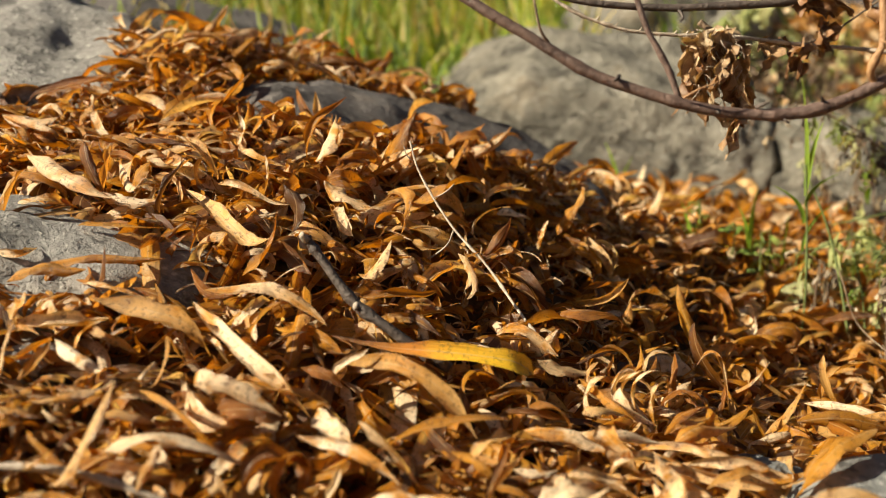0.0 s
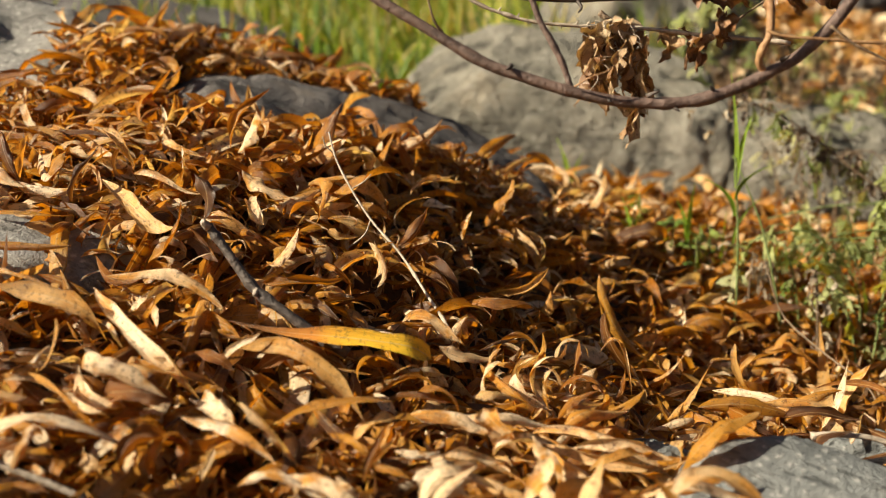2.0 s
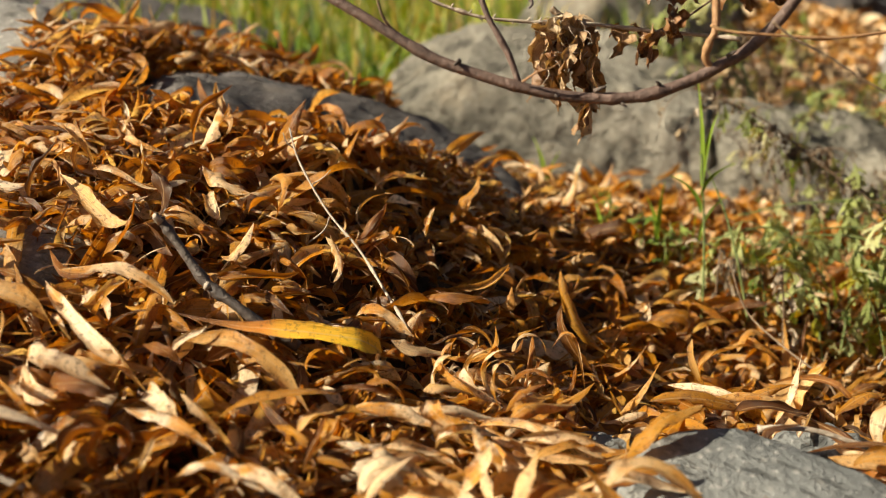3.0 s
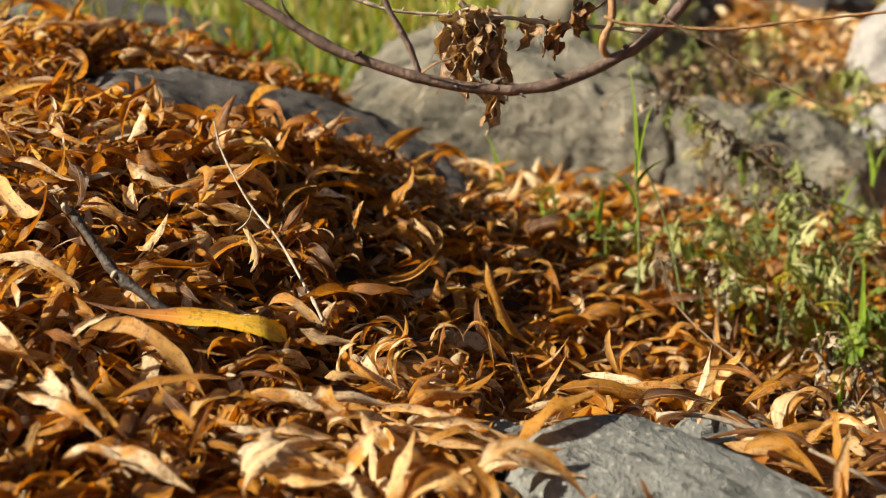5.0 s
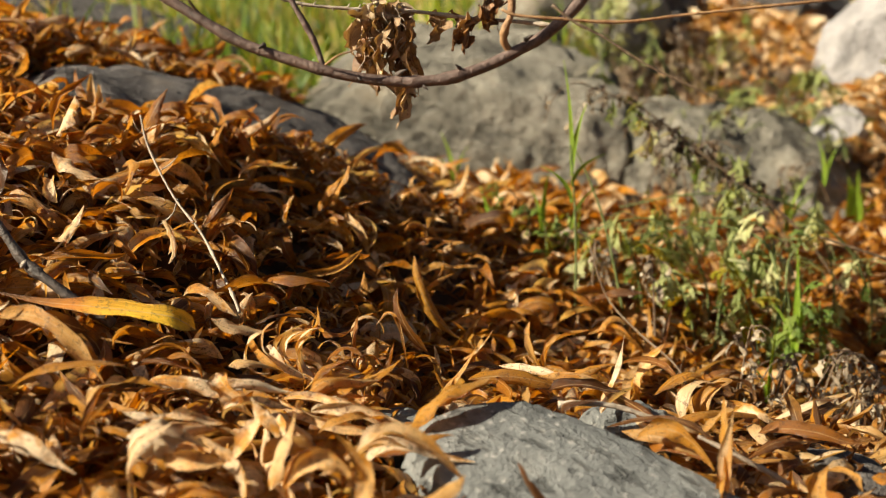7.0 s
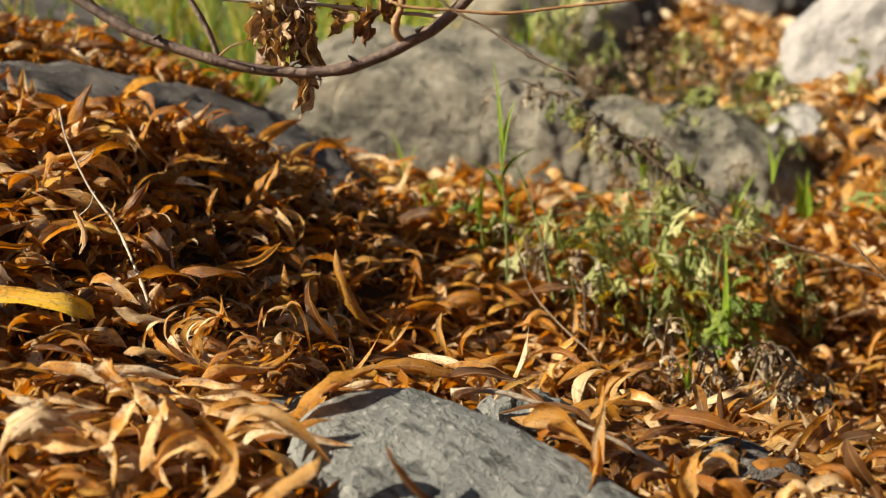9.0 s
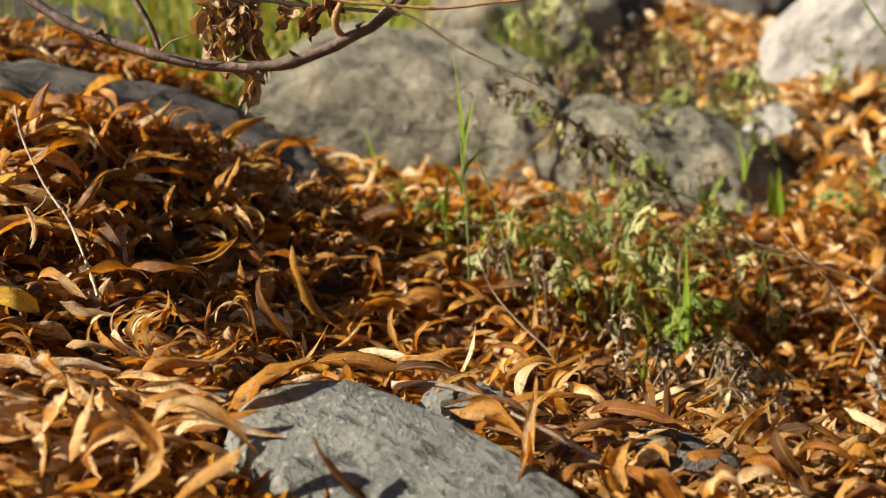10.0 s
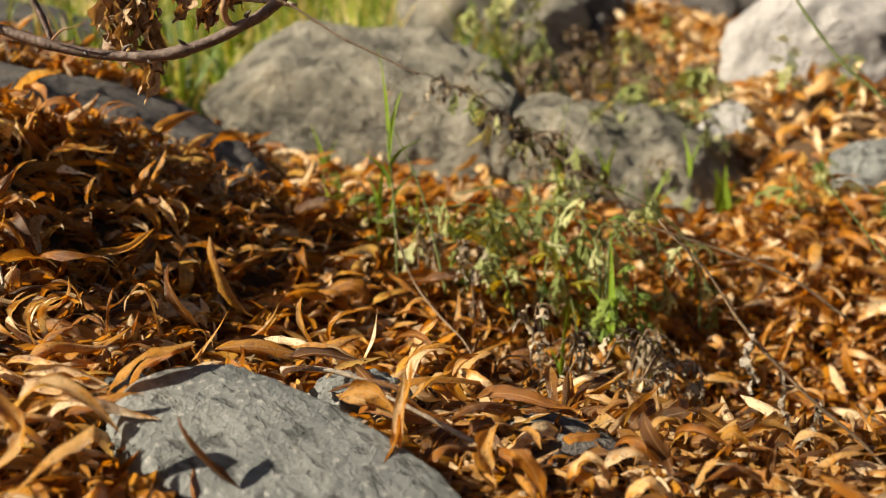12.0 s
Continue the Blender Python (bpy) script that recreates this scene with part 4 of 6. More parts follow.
fallen_leaf((0.559, 0.492, 0.034), (0.572, 0.492, 0.041), (0.590, 0.504, 0.034), 0.0055, m_brown, -0.27, -0.27)
fallen_leaf((0.171, 0.703, 0.097), (0.175, 0.695, 0.077), (0.194, 0.695, 0.051), 0.0082, m_rust, -0.30, -0.97)
fallen_leaf((0.159, 0.642, 0.087), (0.172, 0.640, 0.095), (0.180, 0.638, 0.061), 0.0042, m_pale, 0.05, 0.53)
fallen_leaf((0.236, 0.637, 0.055), (0.244, 0.600, 0.060), (0.244, 0.592, 0.055), 0.0108, m_rust, 0.26, -0.80)
fallen_leaf((0.121, 0.575, 0.074), (0.119, 0.574, 0.093), (0.127, 0.580, 0.100), 0.0045, m_pale, -0.05, -0.41)
fallen_leaf((0.102, 0.625, 0.082), (0.119, 0.629, 0.091), (0.125, 0.649, 0.078), 0.0063, m_gold, 0.07, -0.02)
fallen_leaf((0.137, 0.570, 0.072), (0.151, 0.576, 0.073), (0.158, 0.611, 0.070), 0.0125, m_gold, 0.31, -0.28)
fallen_leaf((-0.111, 0.532, 0.117), (-0.089, 0.528, 0.115), (-0.060, 0.530, 0.105), 0.0102, m_tan, -0.31, 0.43)
fallen_leaf((-0.128, 0.519, 0.115), (-0.117, 0.505, 0.107), (-0.101, 0.505, 0.103), 0.0104, m_pale, -0.24, 0.29)
fallen_leaf((-0.115, 0.510, 0.108), (-0.095, 0.507, 0.110), (-0.080, 0.513, 0.104), 0.0133, m_rust, 0.00, 0.90)
fallen_leaf((-0.061, 0.547, 0.110), (-0.052, 0.546, 0.122), (-0.039, 0.550, 0.125), 0.0056, m_pale, 0.04, 0.27)
fallen_leaf((-0.076, 0.552, 0.116), (-0.063, 0.542, 0.117), (-0.052, 0.542, 0.107), 0.0061, m_rust, -0.17, 0.11)
fallen_leaf((-0.043, 0.550, 0.106), (-0.021, 0.552, 0.117), (-0.002, 0.562, 0.103), 0.0119, m_brown, 0.18, 0.04)
fallen_leaf((-0.037, 0.459, 0.080), (-0.017, 0.451, 0.090), (0.009, 0.449, 0.072), 0.0068, m_pale, -0.26, -0.58)
fallen_leaf((-0.081, 0.456, 0.087), (-0.082, 0.454, 0.095), (-0.078, 0.459, 0.099), 0.0053, m_pale, -0.09, 0.52)
fallen_leaf((-0.054, 0.460, 0.082), (-0.049, 0.458, 0.093), (-0.048, 0.463, 0.098), 0.0059, m_pale, 0.15, 0.34)
fallen_leaf((0.008, 0.472, 0.080), (0.016, 0.452, 0.081), (0.021, 0.450, 0.073), 0.0042, m_pale, -0.29, 0.37)
fallen_leaf((0.021, 0.475, 0.076), (0.028, 0.473, 0.087), (0.040, 0.479, 0.098), 0.0055, m_pale, -0.26, 0.21)
fallen_leaf((0.110, 0.524, 0.074), (0.123, 0.495, 0.072), (0.139, 0.489, 0.064), 0.0069, m_pale, -0.18, 0.83)
fallen_leaf((0.098, 0.469, 0.067), (0.108, 0.468, 0.081), (0.112, 0.474, 0.088), 0.0120, m_pale, -0.01, -0.39)
fallen_leaf((0.114, 0.468, 0.064), (0.127, 0.469, 0.076), (0.149, 0.476, 0.061), 0.0109, m_gold, 0.21, -1.04)
fallen_leaf((0.150, 0.476, 0.061), (0.166, 0.474, 0.072), (0.185, 0.478, 0.072), 0.0078, m_pale, 0.16, -0.98)
fallen_leaf((0.049, 0.461, 0.070), (0.061, 0.463, 0.085), (0.086, 0.474, 0.071), 0.0081, m_pale, 0.32, 0.40)
fallen_leaf((0.128, 0.572, 0.073), (0.144, 0.578, 0.075), (0.163, 0.608, 0.069), 0.0132, m_gold, -0.19, -0.84)
fallen_leaf((0.082, 0.613, 0.090), (0.094, 0.584, 0.087), (0.110, 0.577, 0.077), 0.0066, m_tan, 0.33, 0.36)
fallen_leaf((0.058, 0.618, 0.098), (0.074, 0.618, 0.094), (0.098, 0.633, 0.087), 0.0084, m_tan, 0.22, -0.79)
fallen_leaf((0.082, 0.633, 0.091), (0.098, 0.642, 0.097), (0.116, 0.677, 0.082), 0.0047, m_brown, 0.09, -0.32)
fallen_leaf((0.120, 0.664, 0.080), (0.132, 0.666, 0.077), (0.143, 0.691, 0.074), 0.0075, m_rust, -0.19, -0.37)
fallen_leaf((0.142, 0.642, 0.065), (0.144, 0.642, 0.082), (0.146, 0.649, 0.096), 0.0072, m_brown, 0.08, -0.33)
fallen_leaf((0.166, 0.616, 0.064), (0.170, 0.614, 0.073), (0.172, 0.620, 0.084), 0.0049, m_rust, -0.08, -0.80)
fallen_leaf((0.027, 0.543, 0.090), (0.045, 0.542, 0.095), (0.065, 0.550, 0.085), 0.0056, m_brown, 0.10, 0.67)
fallen_leaf((0.005, 0.506, 0.087), (0.017, 0.490, 0.089), (0.027, 0.488, 0.079), 0.0051, m_rust, 0.25, 0.04)
fallen_leaf((0.036, 0.852, 0.161), (0.049, 0.863, 0.166), (0.067, 0.905, 0.160), 0.0094, m_pale, 0.06, 0.16)
fallen_leaf((0.043, 0.838, 0.152), (0.059, 0.840, 0.151), (0.072, 0.861, 0.141), 0.0073, m_pale, 0.17, -0.23)
fallen_leaf((0.095, 0.875, 0.123), (0.103, 0.875, 0.143), (0.117, 0.882, 0.156), 0.0114, m_gold, -0.28, -1.03)
fallen_leaf((0.121, 0.937, 0.136), (0.132, 0.938, 0.138), (0.145, 0.951, 0.126), 0.0112, m_rust, -0.21, -1.01)
fallen_leaf((0.167, 0.918, 0.101), (0.177, 0.917, 0.108), (0.187, 0.924, 0.094), 0.0110, m_tan, 0.27, -0.04)
fallen_leaf((0.015, 0.677, 0.124), (0.020, 0.675, 0.134), (0.015, 0.683, 0.150), 0.0060, m_tan, -0.02, 0.86)
fallen_leaf((-0.019, 0.676, 0.139), (-0.008, 0.662, 0.137), (0.001, 0.661, 0.128), 0.0073, m_gold, 0.08, -0.16)
fallen_leaf((0.106, 0.791, 0.100), (0.126, 0.797, 0.102), (0.144, 0.829, 0.090), 0.0097, m_rust, -0.02, -0.88)
fallen_leaf((-0.344, 0.839, 0.228), (-0.309, 0.810, 0.225), (-0.288, 0.805, 0.218), 0.0085, m_tan, -0.24, -0.75)
fallen_leaf((-0.320, 0.848, 0.228), (-0.302, 0.830, 0.237), (-0.292, 0.826, 0.223), 0.0061, m_pale, -0.09, -0.25)
fallen_leaf((-0.238, 0.718, 0.195), (-0.240, 0.717, 0.208), (-0.236, 0.723, 0.221), 0.0053, m_pale, 0.27, -0.77)
fallen_leaf((-0.226, 0.704, 0.189), (-0.222, 0.704, 0.208), (-0.221, 0.711, 0.220), 0.0075, m_gold, -0.17, -0.49)
fallen_leaf((-0.226, 0.744, 0.205), (-0.213, 0.708, 0.196), (-0.202, 0.700, 0.190), 0.0060, m_pale, -0.24, -0.47)
fallen_leaf((-0.223, 0.779, 0.214), (-0.201, 0.770, 0.217), (-0.178, 0.770, 0.210), 0.0057, m_brown, -0.19, -0.04)
fallen_leaf((-0.230, 0.814, 0.222), (-0.207, 0.810, 0.226), (-0.183, 0.814, 0.223), 0.0068, m_tan, -0.33, 0.93)
fallen_leaf((-0.146, 0.770, 0.209), (-0.134, 0.756, 0.207), (-0.111, 0.755, 0.198), 0.0064, m_pale, -0.09, 0.96)
fallen_leaf((-0.151, 0.782, 0.211), (-0.146, 0.781, 0.222), (-0.149, 0.787, 0.232), 0.0058, m_pale, 0.13, 0.38)
fallen_leaf((-0.181, 0.779, 0.213), (-0.170, 0.779, 0.221), (-0.160, 0.787, 0.215), 0.0090, m_pale, -0.02, 0.98)
fallen_leaf((-0.121, 0.720, 0.187), (-0.118, 0.719, 0.200), (-0.121, 0.725, 0.211), 0.0042, m_pale, -0.27, 0.37)
fallen_leaf((-0.153, 0.717, 0.191), (-0.129, 0.701, 0.192), (-0.103, 0.697, 0.173), 0.0075, m_tan, -0.15, 0.38)
fallen_leaf((-0.281, 0.670, 0.181), (-0.276, 0.669, 0.198), (-0.265, 0.676, 0.208), 0.0057, m_tan, 0.16, -0.74)
fallen_leaf((-0.279, 0.657, 0.177), (-0.259, 0.658, 0.188), (-0.243, 0.670, 0.181), 0.0049, m_brown, -0.21, -1.05)
fallen_leaf((-0.228, 0.657, 0.177), (-0.205, 0.652, 0.176), (-0.174, 0.656, 0.173), 0.0042, m_gold, -0.19, -0.93)
fallen_leaf((-0.223, 0.569, 0.147), (-0.215, 0.569, 0.152), (-0.209, 0.582, 0.151), 0.0031, m_pale, -0.07, 1.04)
fallen_leaf((-0.234, 0.556, 0.144), (-0.226, 0.553, 0.152), (-0.224, 0.558, 0.156), 0.0091, m_pale, -0.10, -0.41)
fallen_leaf((-0.222, 0.506, 0.124), (-0.216, 0.507, 0.147), (-0.211, 0.514, 0.158), 0.0039, m_pale, -0.02, -0.48)
fallen_leaf((-0.212, 0.510, 0.124), (-0.203, 0.509, 0.135), (-0.195, 0.515, 0.143), 0.0056, m_tan, 0.16, 0.48)
fallen_leaf((-0.205, 0.502, 0.122), (-0.192, 0.500, 0.128), (-0.185, 0.506, 0.120), 0.0055, m_pale, -0.24, -0.57)
fallen_leaf((-0.202, 0.493, 0.118), (-0.174, 0.494, 0.125), (-0.166, 0.510, 0.120), 0.0066, m_tan, 0.12, 0.97)
fallen_leaf((-0.167, 0.500, 0.113), (-0.157, 0.500, 0.120), (-0.140, 0.508, 0.112), 0.0044, m_pale, 0.10, -0.15)
fallen_leaf((-0.168, 0.491, 0.111), (-0.154, 0.489, 0.114), (-0.140, 0.495, 0.108), 0.0066, m_tan, 0.33, -1.09)
fallen_leaf((-0.191, 0.554, 0.137), (-0.178, 0.544, 0.136), (-0.161, 0.544, 0.128), 0.0072, m_tan, -0.31, 0.61)
fallen_leaf((-0.130, 0.565, 0.130), (-0.121, 0.549, 0.131), (-0.115, 0.547, 0.121), 0.0048, m_pale, -0.06, -1.00)
fallen_leaf((-0.119, 0.574, 0.132), (-0.112, 0.571, 0.139), (-0.107, 0.576, 0.144), 0.0044, m_pale, 0.03, 1.08)
fallen_leaf((-0.107, 0.568, 0.127), (-0.102, 0.567, 0.139), (-0.090, 0.573, 0.148), 0.0075, m_tan, 0.01, -0.33)
fallen_leaf((-0.098, 0.559, 0.123), (-0.087, 0.557, 0.132), (-0.072, 0.562, 0.134), 0.0025, m_brown, -0.28, -0.94)
fallen_leaf((-0.190, 0.449, 0.103), (-0.180, 0.446, 0.108), (-0.175, 0.451, 0.112), 0.0055, m_pale, 0.28, -0.02)
fallen_leaf((-0.111, 0.463, 0.093), (-0.104, 0.453, 0.094), (-0.098, 0.454, 0.087), 0.0077, m_pale, 0.31, -0.98)
fallen_leaf((-0.090, 0.458, 0.088), (-0.087, 0.455, 0.095), (-0.083, 0.461, 0.101), 0.0062, m_pale, -0.18, -0.99)
fallen_leaf((0.158, 0.437, 0.069), (0.180, 0.442, 0.093), (0.214, 0.439, 0.070), 0.0105, m_tan, -0.30, 0.30)
fallen_leaf((0.128, 0.440, 0.062), (0.149, 0.440, 0.080), (0.172, 0.438, 0.058), 0.0120, m_pale, 0.10, -0.20)

fallen_leaf((0.355, 0.515, 0.081), (0.351, 0.490, 0.065), (0.343, 0.468, 0.038), 0.0075, m_tan, 0.9, 0.6)

fallen_leaf((0.311, 0.530, 0.054), (0.331, 0.525, 0.062), (0.352, 0.513, 0.044), 0.0125, m_tan, 0.1, 0.3)
fallen_leaf((-0.126, 0.512, 0.122), (-0.108, 0.505, 0.121), (-0.080, 0.505, 0.106), 0.0140, m_pale, 0.6, 0.4)

fallen_leaf((0.108, 0.555, 0.071), (0.146, 0.540, 0.070), (0.181, 0.532, 0.056), 0.0100, m_pale, 0.00, 0.20)
fallen_leaf((0.109, 0.516, 0.067), (0.113, 0.477, 0.062), (0.134, 0.445, 0.055), 0.0109, m_pale, 0.30, 0.40)
fallen_leaf((0.161, 0.477, 0.055), (0.181, 0.482, 0.070), (0.217, 0.494, 0.049), 0.0079, m_pale, -0.20, 0.30)
fallen_leaf((0.070, 0.491, 0.069), (0.090, 0.473, 0.072), (0.107, 0.463, 0.061), 0.0077, m_tan, 0.10, -0.30)
fallen_leaf((0.171, 0.445, 0.051), (0.187, 0.448, 0.058), (0.206, 0.459, 0.047), 0.0059, m_pale, 0.00, 0.20)
fallen_leaf((0.106, 0.533, 0.069), (0.124, 0.507, 0.069), (0.142, 0.488, 0.059), 0.0066, m_pale, 0.20, 0.20)
fallen_leaf((0.077, 0.437, 0.060), (0.094, 0.430, 0.067), (0.109, 0.430, 0.056), 0.0079, m_gold, 0.10, 0.20)
fallen_leaf((0.041, 0.538, 0.083), (0.065, 0.539, 0.085), (0.090, 0.548, 0.074), 0.0082, m_pale, 0.00, 0.30)
fallen_leaf((0.089, 0.479, 0.065), (0.106, 0.453, 0.067), (0.110, 0.435, 0.057), 0.0074, m_tan, 0.30, 0.50)
fallen_leaf((0.262, 0.667, 0.028), (0.264, 0.707, 0.023), (0.270, 0.755, 0.019), 0.0077, m_gold, 0.20, 0.20)
fallen_leaf((0.205, 0.681, 0.041), (0.234, 0.709, 0.040), (0.265, 0.744, 0.020), 0.0100, m_rust, 0.00, 0.20)
fallen_leaf((0.327, 0.661, 0.022), (0.357, 0.779, 0.011), (0.400, 0.904, -0.001), 0.0161, m_tan, 0.30, 0.50)
fallen_leaf((0.414, 0.701, 0.006), (0.434, 0.639, 0.022), (0.451, 0.584, 0.028), 0.0097, m_rust, 0.10, 0.30)
fallen_leaf((0.304, 0.596, 0.036), (0.328, 0.572, 0.048), (0.349, 0.556, 0.037), 0.0093, m_tan, 0.00, 0.40)
fallen_leaf((0.400, 0.475, 0.027), (0.392, 0.497, 0.031), (0.396, 0.527, 0.034), 0.0092, m_gold, 0.30, 0.30)
fallen_leaf((0.456, 0.487, 0.029), (0.473, 0.487, 0.042), (0.494, 0.494, 0.030), 0.0069, m_tan, 0.20, 0.50)
fallen_leaf((0.424, 0.475, 0.028), (0.419, 0.490, 0.031), (0.437, 0.512, 0.032), 0.0064, m_pale, 0.10, 0.30)


def curled_leaf(at, radius, start, end, width, face, mat):
    """A strap leaf dried into a hoop: its middle, the hoop's radius, the angles it runs between, and which way the hoop faces."""
    rr = random.Random(round(at[0] * 7919 + at[1] * 104729 + radius * 3571, 4))
    nl, nw = 26, 5
    s = np.linspace(0, 1, nl + 1)
    a = np.radians(start + (end - start) * s)
    r = radius * (1 + 0.16 * (s - 0.5) * rr.choice((-1, 1)) + 0.06 * np.sin(5 * s + rr.uniform(0, 6)))
    f = radians(face)
    right = np.array((math.cos(f), math.sin(f), 0.0))
    up = np.array((rr.uniform(-0.15, 0.15), rr.uniform(0.1, 0.4), 1.0))
    up /= np.linalg.norm(up)
    out = np.outer(np.cos(a), right) + np.outer(np.sin(a), up)
    spine = np.array(at) + out * r[:, None] + np.outer((s - 0.5) * width * rr.uniform(-0.6, 0.6), np.cross(right, up))
    tang = np.gradient(spine, axis=0)
    tang /= np.linalg.norm(tang, axis=1)[:, None]
    norm = out - tang * (tang * out).sum(1)[:, None]
    norm /= np.linalg.norm(norm, axis=1)[:, None]
    pts, uv = sweep(spine, norm, np.cross(norm, tang), s, width * 1.25, rr.uniform(-0.6, 0.6), rr.uniform(-0.45, 0.45), rr.uniform(0.3, 0.9) * rr.choice((-1, 1)), 0.2, nw, rr.random(), (0.22, 0.34))
    o = spine[0]
    ob = new("leaf", mesh_from("leaf", pts - o, grid_faces(nl, nw), mat, uv))
    ob.location = Vector(o)
    low = spine.copy()
    low[:, 2] = min(spine[0, 2], spine[-1, 2], at[2])
    RESTS.extend(low[1:-1:4].tolist())
    tagged(ob, LEAF_WORDS[mat.name].replace("curled ", "") + " curled into a hoop", "leaf", "fallen leaves")


curled_leaf((0.142, 0.450, 0.064), 0.0133, 215, -50, 0.0099, 20, m_gold)
curled_leaf((0.126, 0.602, 0.081), 0.0152, 80, 265, 0.0062, -15, m_pale)
curled_leaf((0.148, 0.702, 0.066), 0.0124, 190, -5, 0.0041, 10, m_tan)
curled_leaf((0.052, 0.542, 0.084), 0.0144, 185, 10, 0.0052, -10, m_rust)
curled_leaf((0.365, 0.596, 0.048), 0.0166, 60, 290, 0.0079, 15, m_tan)
curled_leaf((0.315, 0.732, 0.017), 0.0129, 190, 0, 0.0039, 0, m_brown)
curled_leaf((-0.072, 0.470, 0.091), 0.0109, 250, -70, 0.0132, 30, m_gold)
curled_leaf((0.095, 0.590, 0.087), 0.0119, 100, 290, 0.0043, 0, m_pale)
curled_leaf((0.114, 0.610, 0.082), 0.0106, 75, 250, 0.0057, 0, m_pale)
curled_leaf((0.144, 0.602, 0.072), 0.0140, 170, 20, 0.0049, -20, m_rust)
curled_leaf((0.349, 0.848, 0.020), 0.0177, 170, -20, 0.0069, 20, m_tan)
curled_leaf((0.400, 0.674, 0.027), 0.0166, 75, 275, 0.0083, 10, m_tan)
curled_leaf((0.301, 0.712, 0.023), 0.0136, 185, -20, 0.0060, 0, m_gold)
curled_leaf((0.362, 0.738, 0.016), 0.0158, 60, 250, 0.0066, 15, m_tan)
curled_leaf((0.428, 0.748, 0.003), 0.0134, 180, 0, 0.0054, -15, m_rust)
curled_leaf((0.500, 0.528, 0.034), 0.0108, 160, -20, 0.0047, 10, m_tan)
curled_leaf((0.648, 0.864, -0.077), 0.0150, 150, -30, 0.0064, 0, m_gold)
curled_leaf((0.575, 0.500, 0.034), 0.0114, 170, -10, 0.0053, -20, m_tan)
curled_leaf((0.106, 0.654, 0.080), 0.0140, 190, -10, 0.0049, 0, m_rust)
curled_leaf((0.114, 0.616, 0.080), 0.0126, 90, 270, 0.0039, 0, m_pale)
curled_leaf((0.098, 0.624, 0.086), 0.0120, 100, 280, 0.0042, 10, m_tan)
curled_leaf((-0.036, 0.722, 0.163), 0.0102, 200, -40, 0.0071, 0, m_gold)
curled_leaf((0.268, 1.098, 0.094), 0.0158, 170, 0, 0.0085, 10, m_pale)
curled_leaf((-0.158, 0.728, 0.198), 0.0121, 90, 280, 0.0056, -10, m_brown)
curled_leaf((-0.179, 0.538, 0.133), 0.0128, 90, 250, 0.0045, 10, m_pale)
curled_leaf((0.238, 1.038, 0.103), 0.0139, 170, -10, 0.0081, 0, m_pale)
curled_leaf((0.180, 1.014, 0.125), 0.0125, 100, 270, 0.0068, 0, m_pale)


def lobed_dead_leaf(at, size, turn):
    """A broad dead leaf with a ragged, lobed margin, crumpled like paper."""
    rr = random.Random(5)
    rings, spokes = 7, 44
    verts, uvs = [(0.0, 0.0, 0.0)], [(0.5, 0.5)]
    for i in range(1, rings + 1):
        for k in range(spokes):
            a = 2 * math.pi * k / spokes
            edge = 0.62 + 0.38 * abs(math.cos(2.5 * a)) ** 0.7 + 0.05 * math.sin(17 * a)
            f = i / rings
            d = size * f * edge
            x, y = d * math.cos(a), d * math.sin(a) * 0.8
            z = 0.30 * size * (noise.fractal(Vector((x, y, 2.0)) * (1.6 / size), 0.9, 2.0, 3)) * f - 0.35 * size * f * f
            verts.append((x, y, z))
            uvs.append((0.5 + 0.5 * f * math.cos(a), 0.5 + 0.5 * f * math.sin(a)))
    faces = [(0, 1 + k, 1 + (k + 1) % spokes) for k in range(spokes)]
    for i in range(rings - 1):
        b0, b1 = 1 + i * spokes, 1 + (i + 1) * spokes
        faces += [(b0 + k, b1 + k, b1 + (k + 1) % spokes, b0 + (k + 1) % spokes) for k in range(spokes)]
    ob = new("leaf", mesh_from("leaf", verts, faces, m_beige, uvs))
    ob.matrix_world = pose(*at, 38, -8, turn)
    RESTS.append(list(at))
    tagged(ob, "crumpled pale beige lobed dead leaf among willow leaves", "leaf", "fallen leaves")


m_beige = leaf_material("beige_leaf", [(0.0, (0.50, 0.36, 0.20)), (0.5, (0.56, 0.43, 0.27)), (1.0, (0.66, 0.54, 0.37))], through_light=0.2, spots=0.35)
lobed_dead_leaf((0.060, 0.470, 0.080), 0.0150, 20)

RESTS_XY = np.array(RESTS)


def press(p):
    """Keep a leaf below the top leaves that lie over or beside it."""
    m = p.mean(axis=0)
    some = RESTS_XY[(np.abs(RESTS_XY[:, 0] - m[0]) < 0.07) & (np.abs(RESTS_XY[:, 1] - m[1]) < 0.07)]
    if not len(some):
        return p
    d = (p[:, None, 0] - some[None, :, 0]) ** 2 + (p[:, None, 1] + 0.010 - some[None, :, 1]) ** 2
    near = d < 0.022 ** 2
    if near.any():
        over = (p[:, None, 2] - some[None, :, 2] + 0.004) * near
        p[:, 2] -= max(0.0, min(float(over.max()), 0.05))
    return p


